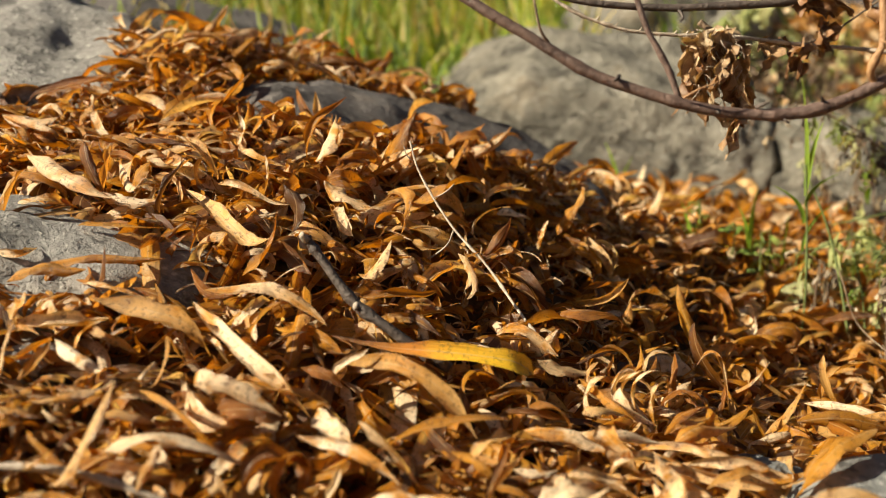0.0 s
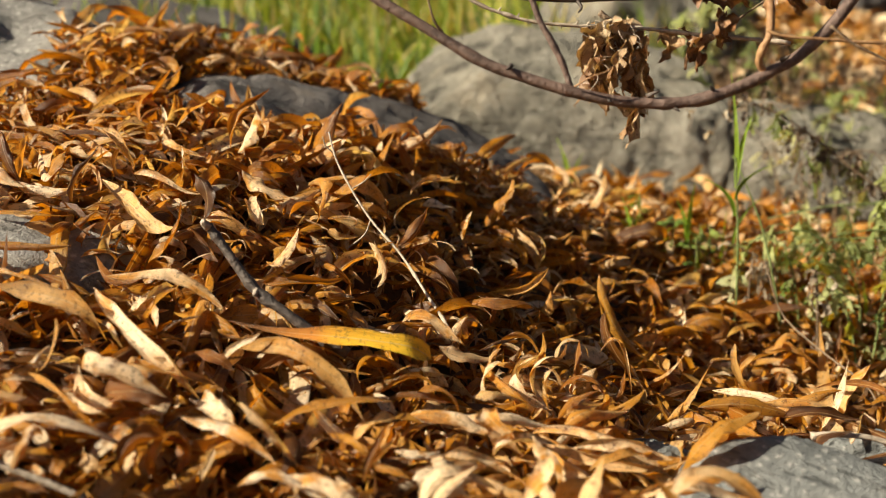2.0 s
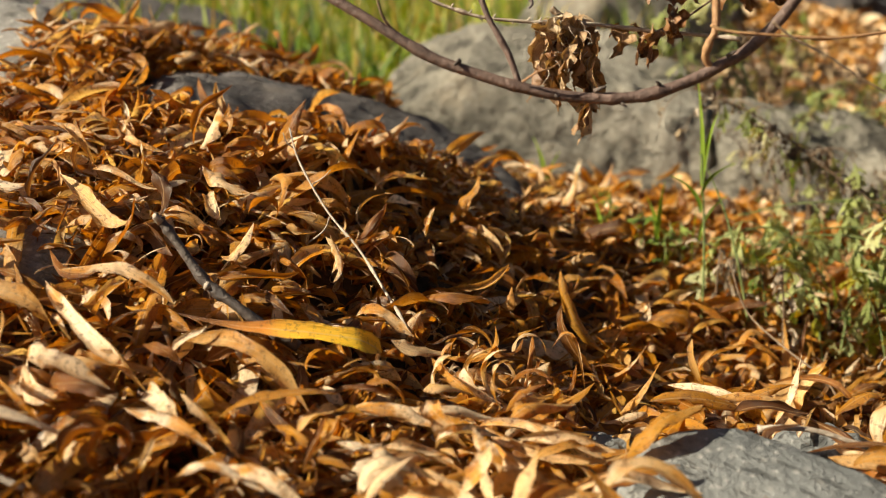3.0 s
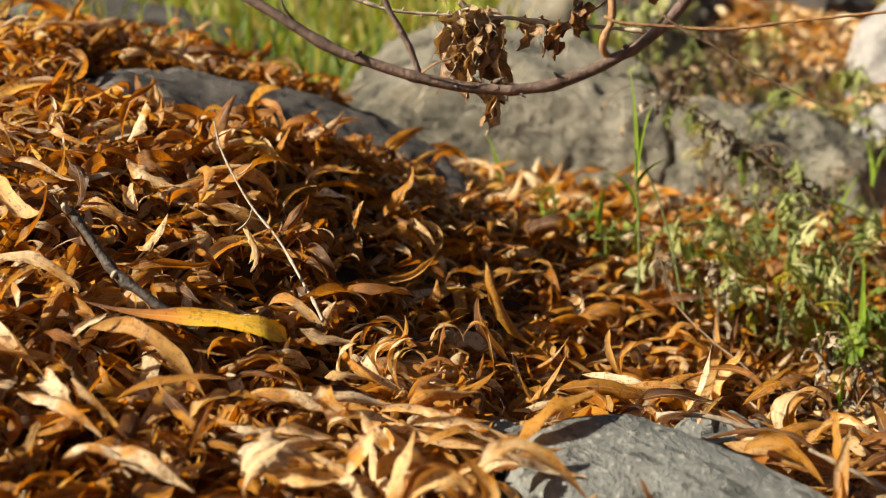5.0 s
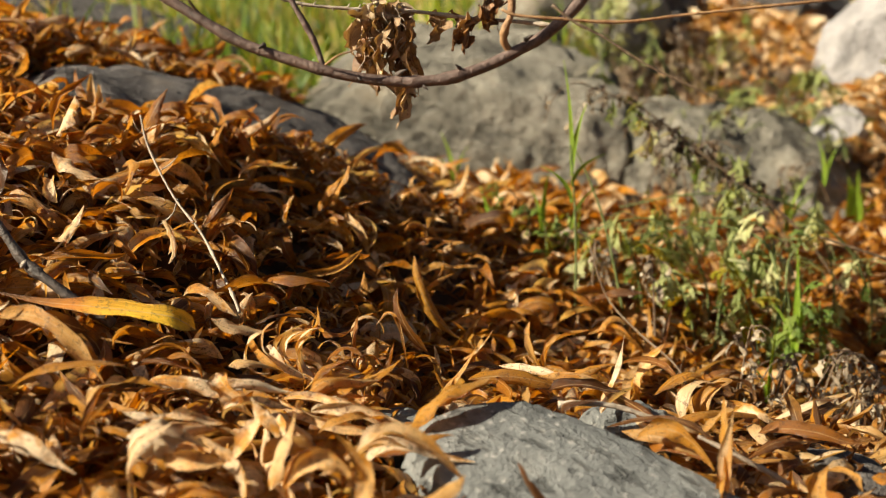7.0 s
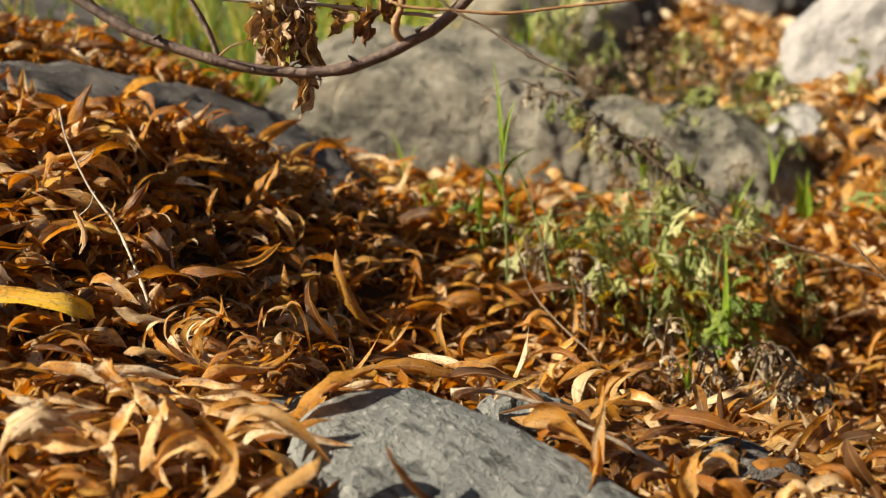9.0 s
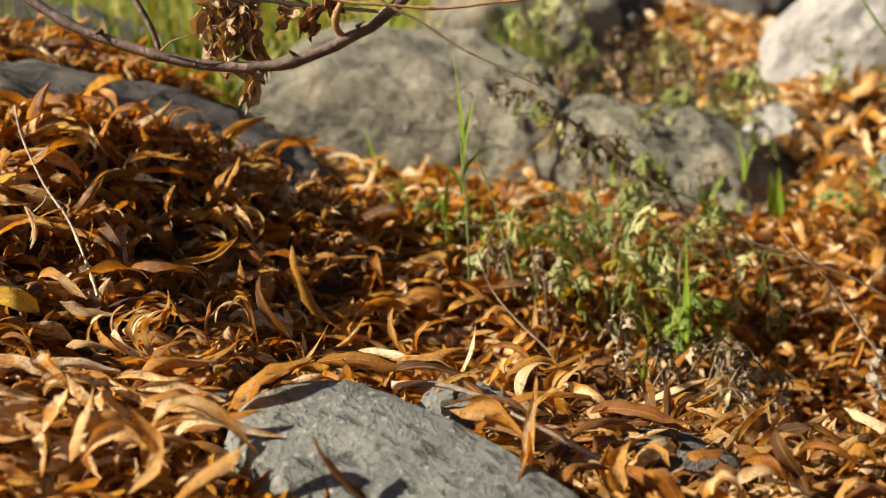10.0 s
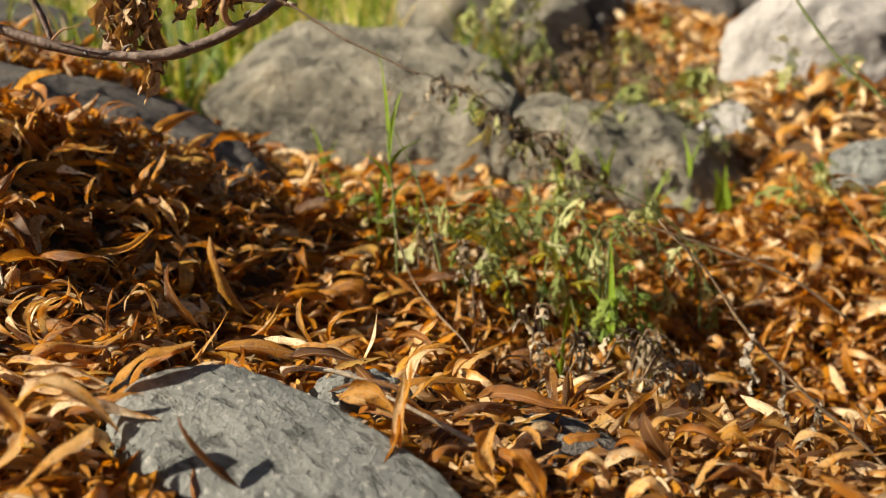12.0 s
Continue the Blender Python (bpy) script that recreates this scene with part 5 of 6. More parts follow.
R = random.Random(11)
scatter("leaf_litter", "deep bed of dry curled willow leaves, tan to rust brown", R, 16000, near_bed, (-1.4, 1.9, -0.6, 1.42), 12, 3, m_litter, 0.5)
scatter("leaf_litter", "broken slivers and curled scraps of dry willow leaves", R, 3600, near_bed, (-0.5, 0.85, 0.40, 1.30), 8, 3, m_litter, 0.9, 0.5, (-0.016, 0.008))
def ridge_front(x, y, rng):
    """The lip of the pile, where curled leaves stand against the rock ridge."""
    u, v = (x + 0.03) * 0.9 + (y - 1.04) * 0.44, -(x + 0.03) * 0.44 + (y - 1.04) * 0.9
    return -0.22 < u < 0.18 and -0.15 < v < -0.09


scatter("leaf_litter", "curled dry leaves standing against the rock ridge", R, 200, ridge_front, (-0.3, 0.3, 0.7, 1.3), 12, 3, m_litter, 0.8, 0.6, (-0.024, 0.004))


def ridge_back(x, y, rng):
    """The heap that lies on the rock ridge behind its bare brow."""
    u, v = (x + 0.03) * 0.9 + (y - 1.04) * 0.44, -(x + 0.03) * 0.44 + (y - 1.04) * 0.9
    return -0.26 < u < 0.10 and 0.050 + 0.10 * max(0.0, u) < v < 0.13


scatter("leaf_litter", "heap of sunlit dry leaves lying on the rock ridge", R, 420, ridge_back, (-0.4, 0.15, 0.9, 1.35), 12, 3, m_litter, 0.7, 0.75, (-0.020, 0.002), 1.0, True)
scatter("leaf_litter", "thin curled stalks and shreds of dry willow leaves", R, 2200, near_bed, (-0.5, 0.85, 0.40, 1.20), 12, 2, m_litter, 0.9, 0.55, (-0.010, 0.010), 0.3)
m_scraps = leaf_material("brown_leaf_scraps", [(0.0, (0.06, 0.030, 0.012)), (0.30, (0.17, 0.080, 0.026)), (0.52, (0.42, 0.20, 0.040)), (0.74, (0.62, 0.38, 0.12)), (1.0, (0.88, 0.70, 0.46))], per_island=True, two_tone=0.2)
scatter("leaf_litter", "rust and dark brown broken leaf scraps beside the stone", R, 3000, near_bed, (0.34, 0.90, 0.42, 0.86), 8, 3, m_scraps, 0.9, 0.6, (-0.010, 0.012), 1.1)
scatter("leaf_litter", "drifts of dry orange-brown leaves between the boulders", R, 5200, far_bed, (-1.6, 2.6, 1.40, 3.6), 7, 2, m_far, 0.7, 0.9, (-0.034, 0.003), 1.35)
scatter("leaf_litter", "short broad flakes of dry leaves on the bank beyond the stone", R, 2600, near_bed, (0.48, 1.25, 0.62, 1.42), 8, 3, m_litter, 0.9, 0.5, (-0.014, 0.010), 1.5)

# loose leaves between them
LR = random.Random(77)
made = 0
while made < 90:
    x, y = LR.uniform(-0.24, 0.62), LR.uniform(0.44, 0.80)
    if not clear_of_rocks(x, y, LR):
        continue
    p, uv = random_blade(LR, 12, 4)
    p = settle(p, x, y, LR, 0.4, LR.uniform(-0.016, 0.000))
    p = press(p)
    o = p.mean(axis=0)
    ob = new("leaf", mesh_from("leaf", p - o, grid_faces(12, 4), m_leaf, uv))
    ob.location = Vector(o)
    tagged(ob, "curled dry willow leaf deep in the leaf pile", "leaf", "fallen leaves")
    made += 1

# ---- branches, twigs and sticks ----
def curve_points(pts, n):
    """n points on a smooth line through pts."""
    P = [Vector(p) for p in pts]
    P = [P[0] * 2 - P[1]] + P + [P[-1] * 2 - P[-2]]
    out = []
    for i in range(n):
        f = i / (n - 1) * (len(P) - 3)
        k = min(int(f), len(P) - 4)
        t = f - k
        a, b, c, d = P[k:k + 4]
        out.append(0.5 * ((2 * b) + (c - a) * t + (2 * a - 5 * b + 4 * c - d) * t * t + (3 * b - a - 3 * c + d) * t ** 3))
    return out


def tube_mesh(name, pts, r0, r1, mat, n=40, sides=8, knots=0.0, seed=0):
    line = curve_points(pts, n)
    verts, faces = [], []
    rr = random.Random(seed)
    bumps = [rr.random() for _ in range(6)]
    ref = Vector((0.1, 0.95, 0.2))
    for i, p in enumerate(line):
        f = i / (n - 1)
        t = (line[min(i + 1, n - 1)] - line[max(i - 1, 0)]).normalized()
        u = t.cross(ref).normalized()
        w = t.cross(u)
        r = r0 + (r1 - r0) * f
        r *= 1 + 0.08 * noise.noise(p * 90) + knots * sum(math.exp(-((f - b) * n * 0.9) ** 2) for b in bumps)
        for k in range(sides):
            a = 2 * math.pi * k / sides
            verts.append(p + u * (r * math.cos(a)) + w * (r * math.sin(a)))
    for i in range(n - 1):
        for k in range(sides):
            k2 = (k + 1) % sides
            faces.append((i * sides + k, i * sides + k2, (i + 1) * sides + k2, (i + 1) * sides + k))
    faces.append(tuple(range(sides))[::-1])
    faces.append(tuple((n - 1) * sides + k for k in range(sides)))
    return mesh_from(name, verts, faces, mat)


def tube(name, pts, r0, r1, mat, parent=None, label="", category="", **kw):
    me = tube_mesh(name, pts, r0, r1, mat, **kw)
    if parent:
        return part(name, me, parent, label)
    return tagged(new(name, me), label, category)


# the bare branch that bows over the leaves
branch = tube("branch", [(-0.075, 0.64, 0.372), (-0.030, 0.628, 0.341), (0.014, 0.614, 0.312), (0.047, 0.610, 0.2925), (0.081, 0.607, 0.2725), (0.107, 0.605, 0.2630), (0.132, 0.604, 0.2555), (0.153, 0.604, 0.2510),
              (0.173, 0.604, 0.2490), (0.192, 0.604, 0.2490), (0.211, 0.604, 0.2520), (0.231, 0.606, 0.2590), (0.247, 0.607, 0.2670), (0.263, 0.609, 0.2760), (0.283, 0.612, 0.2950), (0.300, 0.617, 0.3200), (0.318, 0.624, 0.36)],
              0.0030, 0.0036, m_bark, None, "bowed bare purplish-brown branch with small buds", "branch", n=110, sides=12, knots=0.22, seed=3)
tube("side_twig", [(0.1325, 0.604, 0.257), (0.127, 0.606, 0.272), (0.120, 0.607, 0.285), (0.113, 0.609, 0.298), (0.102, 0.612, 0.330)], 0.0019, 0.0015, m_bark, branch, n=24, knots=0.15)
tube("side_twig", [(0.243, 0.607, 0.266), (0.2385, 0.604, 0.272), (0.239, 0.600, 0.280), (0.2425, 0.600, 0.292), (0.240, 0.604, 0.330)], 0.0021, 0.0019, m_reed, branch, n=24, knots=0.2)
tube("side_twig", [(0.060, 0.610, 0.287), (0.054, 0.606, 0.296), (0.050, 0.604, 0.312)], 0.0009, 0.0006, m_drystem, branch, n=12)
for bx, bz, dx, dz in ((0.152, 0.2525, 0.003, -0.003), (0.190, 0.2475, 0.004, -0.003), (0.176, 0.2530, 0.006, 0.003), (0.213, 0.2560, -0.003, 0.003), (0.098, 0.2700, -0.003, -0.002), (0.251, 0.273, 0.004, 0.003)):
    tube("bud", [(bx, 0.604, bz), (bx + dx * 0.5, 0.601, bz + dz * 0.6), (bx + dx, 0.600, bz + dz)], 0.0016, 0.0004, m_stick, branch, n=8, sides=6)
tube("tendril", [(0.134, 0.600, 0.2585), (0.142, 0.595, 0.2640), (0.150, 0.597, 0.2665), (0.156, 0.600, 0.2700)], 0.0007, 0.0003, m_reed, branch, n=16, sides=5)

upper = tube("branch", [(0.040, 0.66, 0.326), (0.066, 0.658, 0.316), (0.093, 0.656, 0.3105), (0.134, 0.656, 0.308), (0.161, 0.656, 0.309), (0.198, 0.657, 0.311), (0.235, 0.658, 0.318), (0.270, 0.66, 0.33)],
             0.0019, 0.0027, m_stick, None, "dark bare twig crossing above the bowed branch", "branch", n=60, sides=8, knots=0.2, seed=5)
tube("spur", [(0.140, 0.656, 0.308), (0.143, 0.652, 0.303), (0.141, 0.650, 0.300)], 0.0013, 0.0006, m_stick, upper, n=8, sides=6)

thin = tube("twig", [(0.060, 0.672, 0.318), (0.082, 0.669, 0.305), (0.098, 0.668, 0.299), (0.115, 0.667, 0.2945), (0.143, 0.667, 0.292), (0.165, 0.667, 0.292), (0.197, 0.666, 0.289), (0.222, 0.666, 0.286), (0.251, 0.665, 0.284), (0.274, 0.662, 0.2815)],
            0.0010, 0.0013, m_twig, None, "thin pale dry twig holding a withered leaf cluster", "twig", n=70, sides=7, knots=0.4, seed=8)
tube("fork", [(0.222, 0.666, 0.286), (0.236, 0.668, 0.292), (0.250, 0.67, 0.301), (0.270, 0.672, 0.315)], 0.0009, 0.0006, m_drystem, thin, n=14, sides=6)
for k, p in enumerate(curve_points([(0.082, 0.669, 0.305), (0.098, 0.668, 0.299), (0.115, 0.667, 0.2945), (0.143, 0.667, 0.292), (0.150, 0.667, 0.292)], 12)[1:-1]):
    tube("bud", [p, p + Vector((0.0018, -0.001, 0.0028 if k % 2 else -0.0024))], 0.0009, 0.0004, m_twig, thin, n=4, sides=5)

tube("stem", [(0.236, 0.586, 0.290), (0.245, 0.585, 0.2868), (0.268, 0.584, 0.2850), (0.302, 0.584, 0.2832), (0.337, 0.585, 0.287), (0.375, 0.586, 0.291), (0.422, 0.587, 0.296), (0.475, 0.588, 0.303)], 0.0008, 0.0009, m_reed, None,
     "thin tawny dry stem stretched across", "stem", n=60, sides=6, knots=0.25, seed=4)
tube("stem", [(0.262, 0.560, 0.292), (0.274, 0.558, 0.283), (0.290, 0.557, 0.275), (0.312, 0.554, 0.261), (0.331, 0.553, 0.252), (0.357, 0.551, 0.240)], 0.0008, 0.0004, m_drystem, None,
     "thin brown dead stem hanging from the branch", "stem", n=40, sides=6, knots=0.3, seed=6)

stick = tube("stick", [(-0.0800, 0.612, 0.1765), (-0.072, 0.610, 0.166), (-0.052, 0.601, 0.141), (-0.034, 0.594, 0.129), (-0.016, 0.592, 0.116), (0.004, 0.590, 0.104)], 0.0026, 0.0034, m_stick, None,
             "dark broken stick stuck in the leaf pile", "stick", n=50, sides=9, knots=0.35, seed=9)
tube("stub", [(-0.0795, 0.611, 0.1755), (-0.0815, 0.609, 0.1785), (-0.0805, 0.609, 0.1800)], 0.0030, 0.0016, m_twig, stick, n=6, sides=7)
tube("stub", [(-0.050, 0.600, 0.140), (-0.0505, 0.594, 0.1385)], 0.0024, 0.0014, m_twig, stick, n=5, sides=6)

twig = tube("twig", [(-0.0240, 0.769, 0.216), (-0.0160, 0.758, 0.193), (0.0060, 0.737, 0.160), (0.0300, 0.717, 0.136), (0.0490, 0.691, 0.113), (0.0600, 0.673, 0.101), (0.0660, 0.663, 0.092)], 0.0007, 0.0012, m_twig, None,
            "thin pale grey twig slanting through the leaves", "twig", n=60, sides=7, knots=0.3, seed=10)
tube("side_twig", [(0.008, 0.742, 0.157), (0.002, 0.743, 0.144), (-0.014, 0.744, 0.132)], 0.0006, 0.0008, m_twig, twig, n=14, sides=6)
tube("side_twig", [(-0.006, 0.753, 0.177), (0.002, 0.750, 0.182), (0.008, 0.748, 0.188)], 0.0006, 0.0004, m_twig, twig, n=10, sides=5)
tube("side_twig", [(-0.0205, 0.767, 0.201), (-0.026, 0.766, 0.206), (-0.028, 0.764, 0.213)], 0.0005, 0.0004, m_twig, twig, n=8, sides=5)
tube("twig", [(-0.235, 0.452, 0.101), (-0.214, 0.450, 0.104), (-0.184, 0.450, 0.104), (-0.158, 0.449, 0.100), (-0.128, 0.447, 0.090), (-0.105, 0.446, 0.080)], 0.0019, 0.0016, m_twig, None,
     "pale grey twig lying on curled leaves", "twig", n=40, sides=7, knots=0.2, seed=12)
tube("stick", [(0.340, 0.507, 0.066), (0.356, 0.503, 0.059), (0.372, 0.501, 0.051), (0.388, 0.500, 0.042)], 0.0010, 0.0015, m_twig, None,
     "pale stick lying across leaves beside the stone", "stick", n=40, sides=8, knots=0.2, seed=13)
tube("twig", [(0.272, 0.572, 0.060), (0.287, 0.570, 0.062), (0.307, 0.569, 0.060), (0.330, 0.566, 0.053)], 0.0020, 0.0014, m_twig, None,
     "short pale twig lying behind the grey stone", "twig", n=24, sides=7, knots=0.2, seed=15)
tube("stem", [(0.328, 0.862, 0.098), (0.331, 0.857, 0.087), (0.343, 0.851, 0.055), (0.363, 0.816, 0.036), (0.386, 0.783, 0.020), (0.396, 0.772, 0.005)], 0.0006, 0.0009, m_drystem, None,
     "curved dry stem rising out of the leaves", "stem", n=40, sides=6, knots=0.3, seed=14)

# ---- the withered cluster ----
def withered(name, at, length, width, sway, seed, mat, parent, label="", down=1.0):
    """A crumpled dry leaf hanging from its stalk."""
    rr = random.Random(seed)
    nl, nw = 20, 8
    s = np.linspace(0, 1, nl + 1)
    ph = rr.uniform(0, 6)
    spine = np.stack([sway[0] * s + 0.004 * np.sin(5 * s + ph), sway[1] * s + 0.004 * np.cos(4 * s + ph), -down * length * s + 0.10 * length * np.sin(3 * s)], 1)
    tang = np.gradient(spine, axis=0)
    tang /= np.linalg.norm(tang, axis=1)[:, None]
    up = np.array([math.cos(ph), -abs(math.sin(ph)) - 0.4, 0.1])
    norm = up[None, :] - tang * (tang @ up)[:, None]
    norm /= np.linalg.norm(norm, axis=1)[:, None]
    pts, uv = sweep(spine, norm, np.cross(norm, tang), s, width, rr.uniform(-2.2, 2.2), rr.uniform(-0.6, 0.6), rr.uniform(0.5, 1.3), 0.5, nw, rr.random())
    jag = np.array([[noise.fractal(Vector(p) * 150 + Vector((seed, k * 9, 3)), 0.8, 2.0, 3) for k in range(3)] for p in pts])
    pts = pts + jag * width * 0.30
    me = mesh_from(name, pts, grid_faces(nl, nw), mat, uv)
    ob = new(name, me)
    ob.parent = parent
    ob.matrix_parent_inverse = parent.matrix_world.inverted()
    ob.matrix_world = pose(*at)
    return tagged(ob, label)


cluster = tube("withered_leaf_cluster", [(0.156, 0.666, 0.300), (0.164, 0.664, 0.293), (0.170, 0.663, 0.285), (0.172, 0.662, 0.262)], 0.0022, 0.0016, m_drystem, None,
               "hanging cluster of crumpled withered brown leaves", "dried leaves", n=20, sides=7, knots=0.3)
KR = random.Random(4)
m_curled_brown = leaf_material("curled_brown_leaf", [(0.0, (0.12, 0.055, 0.022)), (0.5, (0.28, 0.14, 0.055)), (1.0, (0.46, 0.29, 0.14))], through_light=0.22, spots=0.5)
for k in range(22):
    x = 0.149 + 0.0014 * k + KR.uniform(-0.004, 0.004)
    z = 0.297 - abs(KR.gauss(0, 0.007))
    ln = KR.uniform(0.026, 0.050)
    withered("leaf", (x, 0.664 + KR.uniform(-0.014, 0.010), z), ln, KR.uniform(0.008, 0.017), (KR.uniform(-0.008, 0.008), KR.uniform(-0.010, 0.006)), 20 + k, m_dead, cluster)
for k in range(9):
    withered("leaf", (KR.uniform(0.150, 0.180), 0.664 + KR.uniform(-0.014, 0.004), KR.uniform(0.270, 0.288)), KR.uniform(0.014, 0.028), KR.uniform(0.004, 0.009), (KR.uniform(-0.016, 0.016), KR.uniform(-0.012, 0.0)), 420 + k, m_dead, cluster)
for x, z, ln, wd in ((0.155, 0.266, 0.030, 0.014), (0.164, 0.262, 0.024, 0.010), (0.175, 0.264, 0.044, 0.015), (0.179, 0.260, 0.032, 0.012), (0.172, 0.248, 0.032, 0.009)):
    withered("leaf", (x, 0.660, z), ln, wd, (KR.uniform(-0.005, 0.005), -0.004), int(x * 9000), m_dead, cluster)
for k in range(26):
    x, z = KR.uniform(0.150, 0.186), KR.uniform(0.262, 0.296)
    p = Vector((x, 0.652 + KR.uniform(-0.006, 0.004), z))
    d = Vector((KR.uniform(-0.006, 0.006), -0.003, KR.uniform(-0.010, 0.002)))
    tube("fibre", [p, p + d * 0.5 + Vector((KR.uniform(-0.002, 0.002), -0.002, 0.001)), p + d], 0.00035, 0.00015, m_twig, cluster, n=7, sides=4)
for x, z, ln, sx in ((0.205, 0.289, 0.022, 0.008), (0.210, 0.287, 0.024, 0.010), (0.217, 0.287, 0.018, 0.002), (0.198, 0.290, 0.020, -0.004), (0.226, 0.300, 0.024, 0.008), (0.232, 0.298, 0.020, 0.006)):
    withered("leaf", (x, 0.665, z), ln, 0.011, (sx, -0.003), int(x * 7000), m_curled_brown, thin)
for k in range(9):
    x = 0.212 + 0.011 * k
    withered("leaf", (x, 0.652 + KR.uniform(-0.01, 0.01), 0.316 + KR.uniform(-0.003, 0.008)), KR.uniform(0.022, 0.036), KR.uniform(0.010, 0.017), (KR.uniform(0.005, 0.022), 0), 300 + k, m_curled_brown, upper, down=0.55)

# ---- the dead stem with curled strips ----
dead_stem = tube("dead_stem", [(0.492, 0.537, 0.160), (0.498, 0.535, 0.153), (0.519, 0.532, 0.132), (0.538, 0.527, 0.104), (0.560, 0.522, 0.079), (0.583, 0.518, 0.057), (0.605, 0.515, 0.039), (0.624, 0.511, 0.020), (0.650, 0.506, -0.005)],
                 0.0007, 0.0011, m_drystem, None, "slanting dead brown stem with curled grey leaves", "stem", n=60, sides=7, knots=0.3, seed=16)
m_curl = leaf_material("bleached_curled_leaf", [(0.0, (0.27, 0.23, 0.18)), (0.6, (0.45, 0.41, 0.35)), (1.0, (0.64, 0.60, 0.53))], through_light=0.15, spots=0.2)


def corkscrew(at, length, radius, width, turns, sway, parent, seed):
    """A long dead leaf shrunk to a twisted, pale grey spiral."""
    rr = random.Random(seed)
    nl, nw = 44, 4
    s = np.linspace(0, 1, nl + 1)
    a = 2 * math.pi * turns * 0.6 * (s + 0.06 * np.sin(9 * s + seed)) ** 1.2 + rr.uniform(0, 6)
    r = radius * (0.35 + 0.65 * np.sin(np.pi * np.clip(s * 0.95, 0, 1)))
    spine = np.stack([sway * s ** 1.5 + r * np.cos(a), r * np.sin(a), -length * s + 0.18 * length * np.exp(-((s - 0.04) / 0.06) ** 2)], 1)
    tang = np.gradient(spine, axis=0)
    tang /= np.linalg.norm(tang, axis=1)[:, None]
    out = np.stack([np.cos(a), np.sin(a), 0 * a + 0.3], 1)
    norm = out - tang * (tang * out).sum(1)[:, None]
    norm /= np.linalg.norm(norm, axis=1)[:, None]
    pts, uv = sweep(spine, norm, np.cross(norm, tang), s, width, 4.5, 0.8, 1.2, 0.6, nw, rr.random(), (0.2, 0.4))
    jag = np.array([[noise.fractal(Vector(p) * 420 + Vector((seed, k * 9, 3)), 0.8, 2.0, 3) for k in range(3)] for p in pts])
    pts = pts + jag * width * 0.38
    return part("leaf", mesh_from("leaf", pts + np.array(at), grid_faces(nl, nw), m_curl, uv), parent, "curled grey dead leaf")


for x, z, ln, rad, wd, turns, sway, sd in ((0.543, 0.099, 0.038, 0.0016, 0.0052, 4, 0.003, 1), (0.562, 0.074, 0.031, 0.0014, 0.0042, 3.5, 0.006, 2), (0.587, 0.055, 0.026, 0.0014, 0.0046, 2.5, -0.014, 3), (0.583, 0.058, 0.016, 0.0014, 0.0045, 2, 0.004, 4)):
    corkscrew((x, 0.522, z), ln, rad, wd, turns, sway, dead_stem, 500 + sd)

# ---- weeds ----
def lobed_leaf_mesh(name, length, mat, seed):
    """A divided leaf: a narrow middle with pairs of side lobes."""
    rr = random.Random(seed)
    verts, uvs, faces, base = [], [], [], 0

    def lobe(root, turn, ln, wd, droop):
        nonlocal base
        p, uv = blade_grid(ln, wd, droop, 0.3, rr.uniform(-0.5, 0.5), 0, 0.3, 0.2, 5, 2, rr.random())
        p[:, 0] -= p[0, 0]
        p[:, 2] -= p[0, 2]
        c, s = math.cos(turn), math.sin(turn)
        q = np.stack([p[:, 0] * c - p[:, 1] * s, p[:, 0] * s + p[:, 1] * c, p[:, 2]], 1) + np.array(root)
        faces.extend(grid_faces(5, 2, base))
        base += len(q)
        verts.append(q)
        uvs.append(uv)

    lobe((0, 0, 0), 0, length, length * 0.11, 0.9)
    for k, f in enumerate((0.24, 0.42, 0.60, 0.76)):
        z = -0.25 * length * f * f
        for sgn in (-1, 1):
            if rr.random() < 0.2:
                continue
            lobe((length * f, 0, z), sgn * rr.uniform(0.35, 1.1), length * (0.46 - 0.07 * k) * rr.uniform(0.6, 1.4), length * rr.uniform(0.08, 0.14), rr.uniform(0.2, 2.2))
    return mesh_from(name, np.concatenate(verts), faces, mat, np.concatenate(uvs))


WR = random.Random(9)
SAGE = [lobed_leaf_mesh("leaf", WR.uniform(0.020, 0.032), m_sage, k) for k in range(6)]
LIME = [lobed_leaf_mesh("leaf", WR.uniform(0.012, 0.020), m_lime, 60 + k) for k in range(3)]
GREEN = [lobed_leaf_mesh("leaf", WR.uniform(0.014, 0.024), m_green, 20 + k) for k in range(5)]


def crumpled_mesh(name, length, width, mat, seed):
    """A dead leaf shrunk to a crumpled shred."""
    rr = random.Random(seed)
    p, uv = blade_grid(length, width, rr.uniform(1.0, 3.0), 1.0, rr.uniform(-3, 3), 0, rr.uniform(0.5, 1.2), 0.5, 12, 4, rr.random())
    p[:, 0] -= p[0, 0]
    p[:, 2] -= p[0, 2]
    jag = np.array([[noise.noise(Vector(q) * 170 + Vector((seed, k * 7, 1))) for k in range(3)] for q in p])
    return mesh_from(name, p + jag * width * 0.45, grid_faces(12, 4), mat, uv)


DARK = [crumpled_mesh("leaf", WR.uniform(0.012, 0.024), WR.uniform(0.003, 0.006), m_dark_dead, 80 + k) for k in range(6)]
WILT = [crumpled_mesh("leaf", WR.uniform(0.014, 0.030), WR.uniform(0.003, 0.006), m_grey_dead, 40 + k) for k in range(8)]


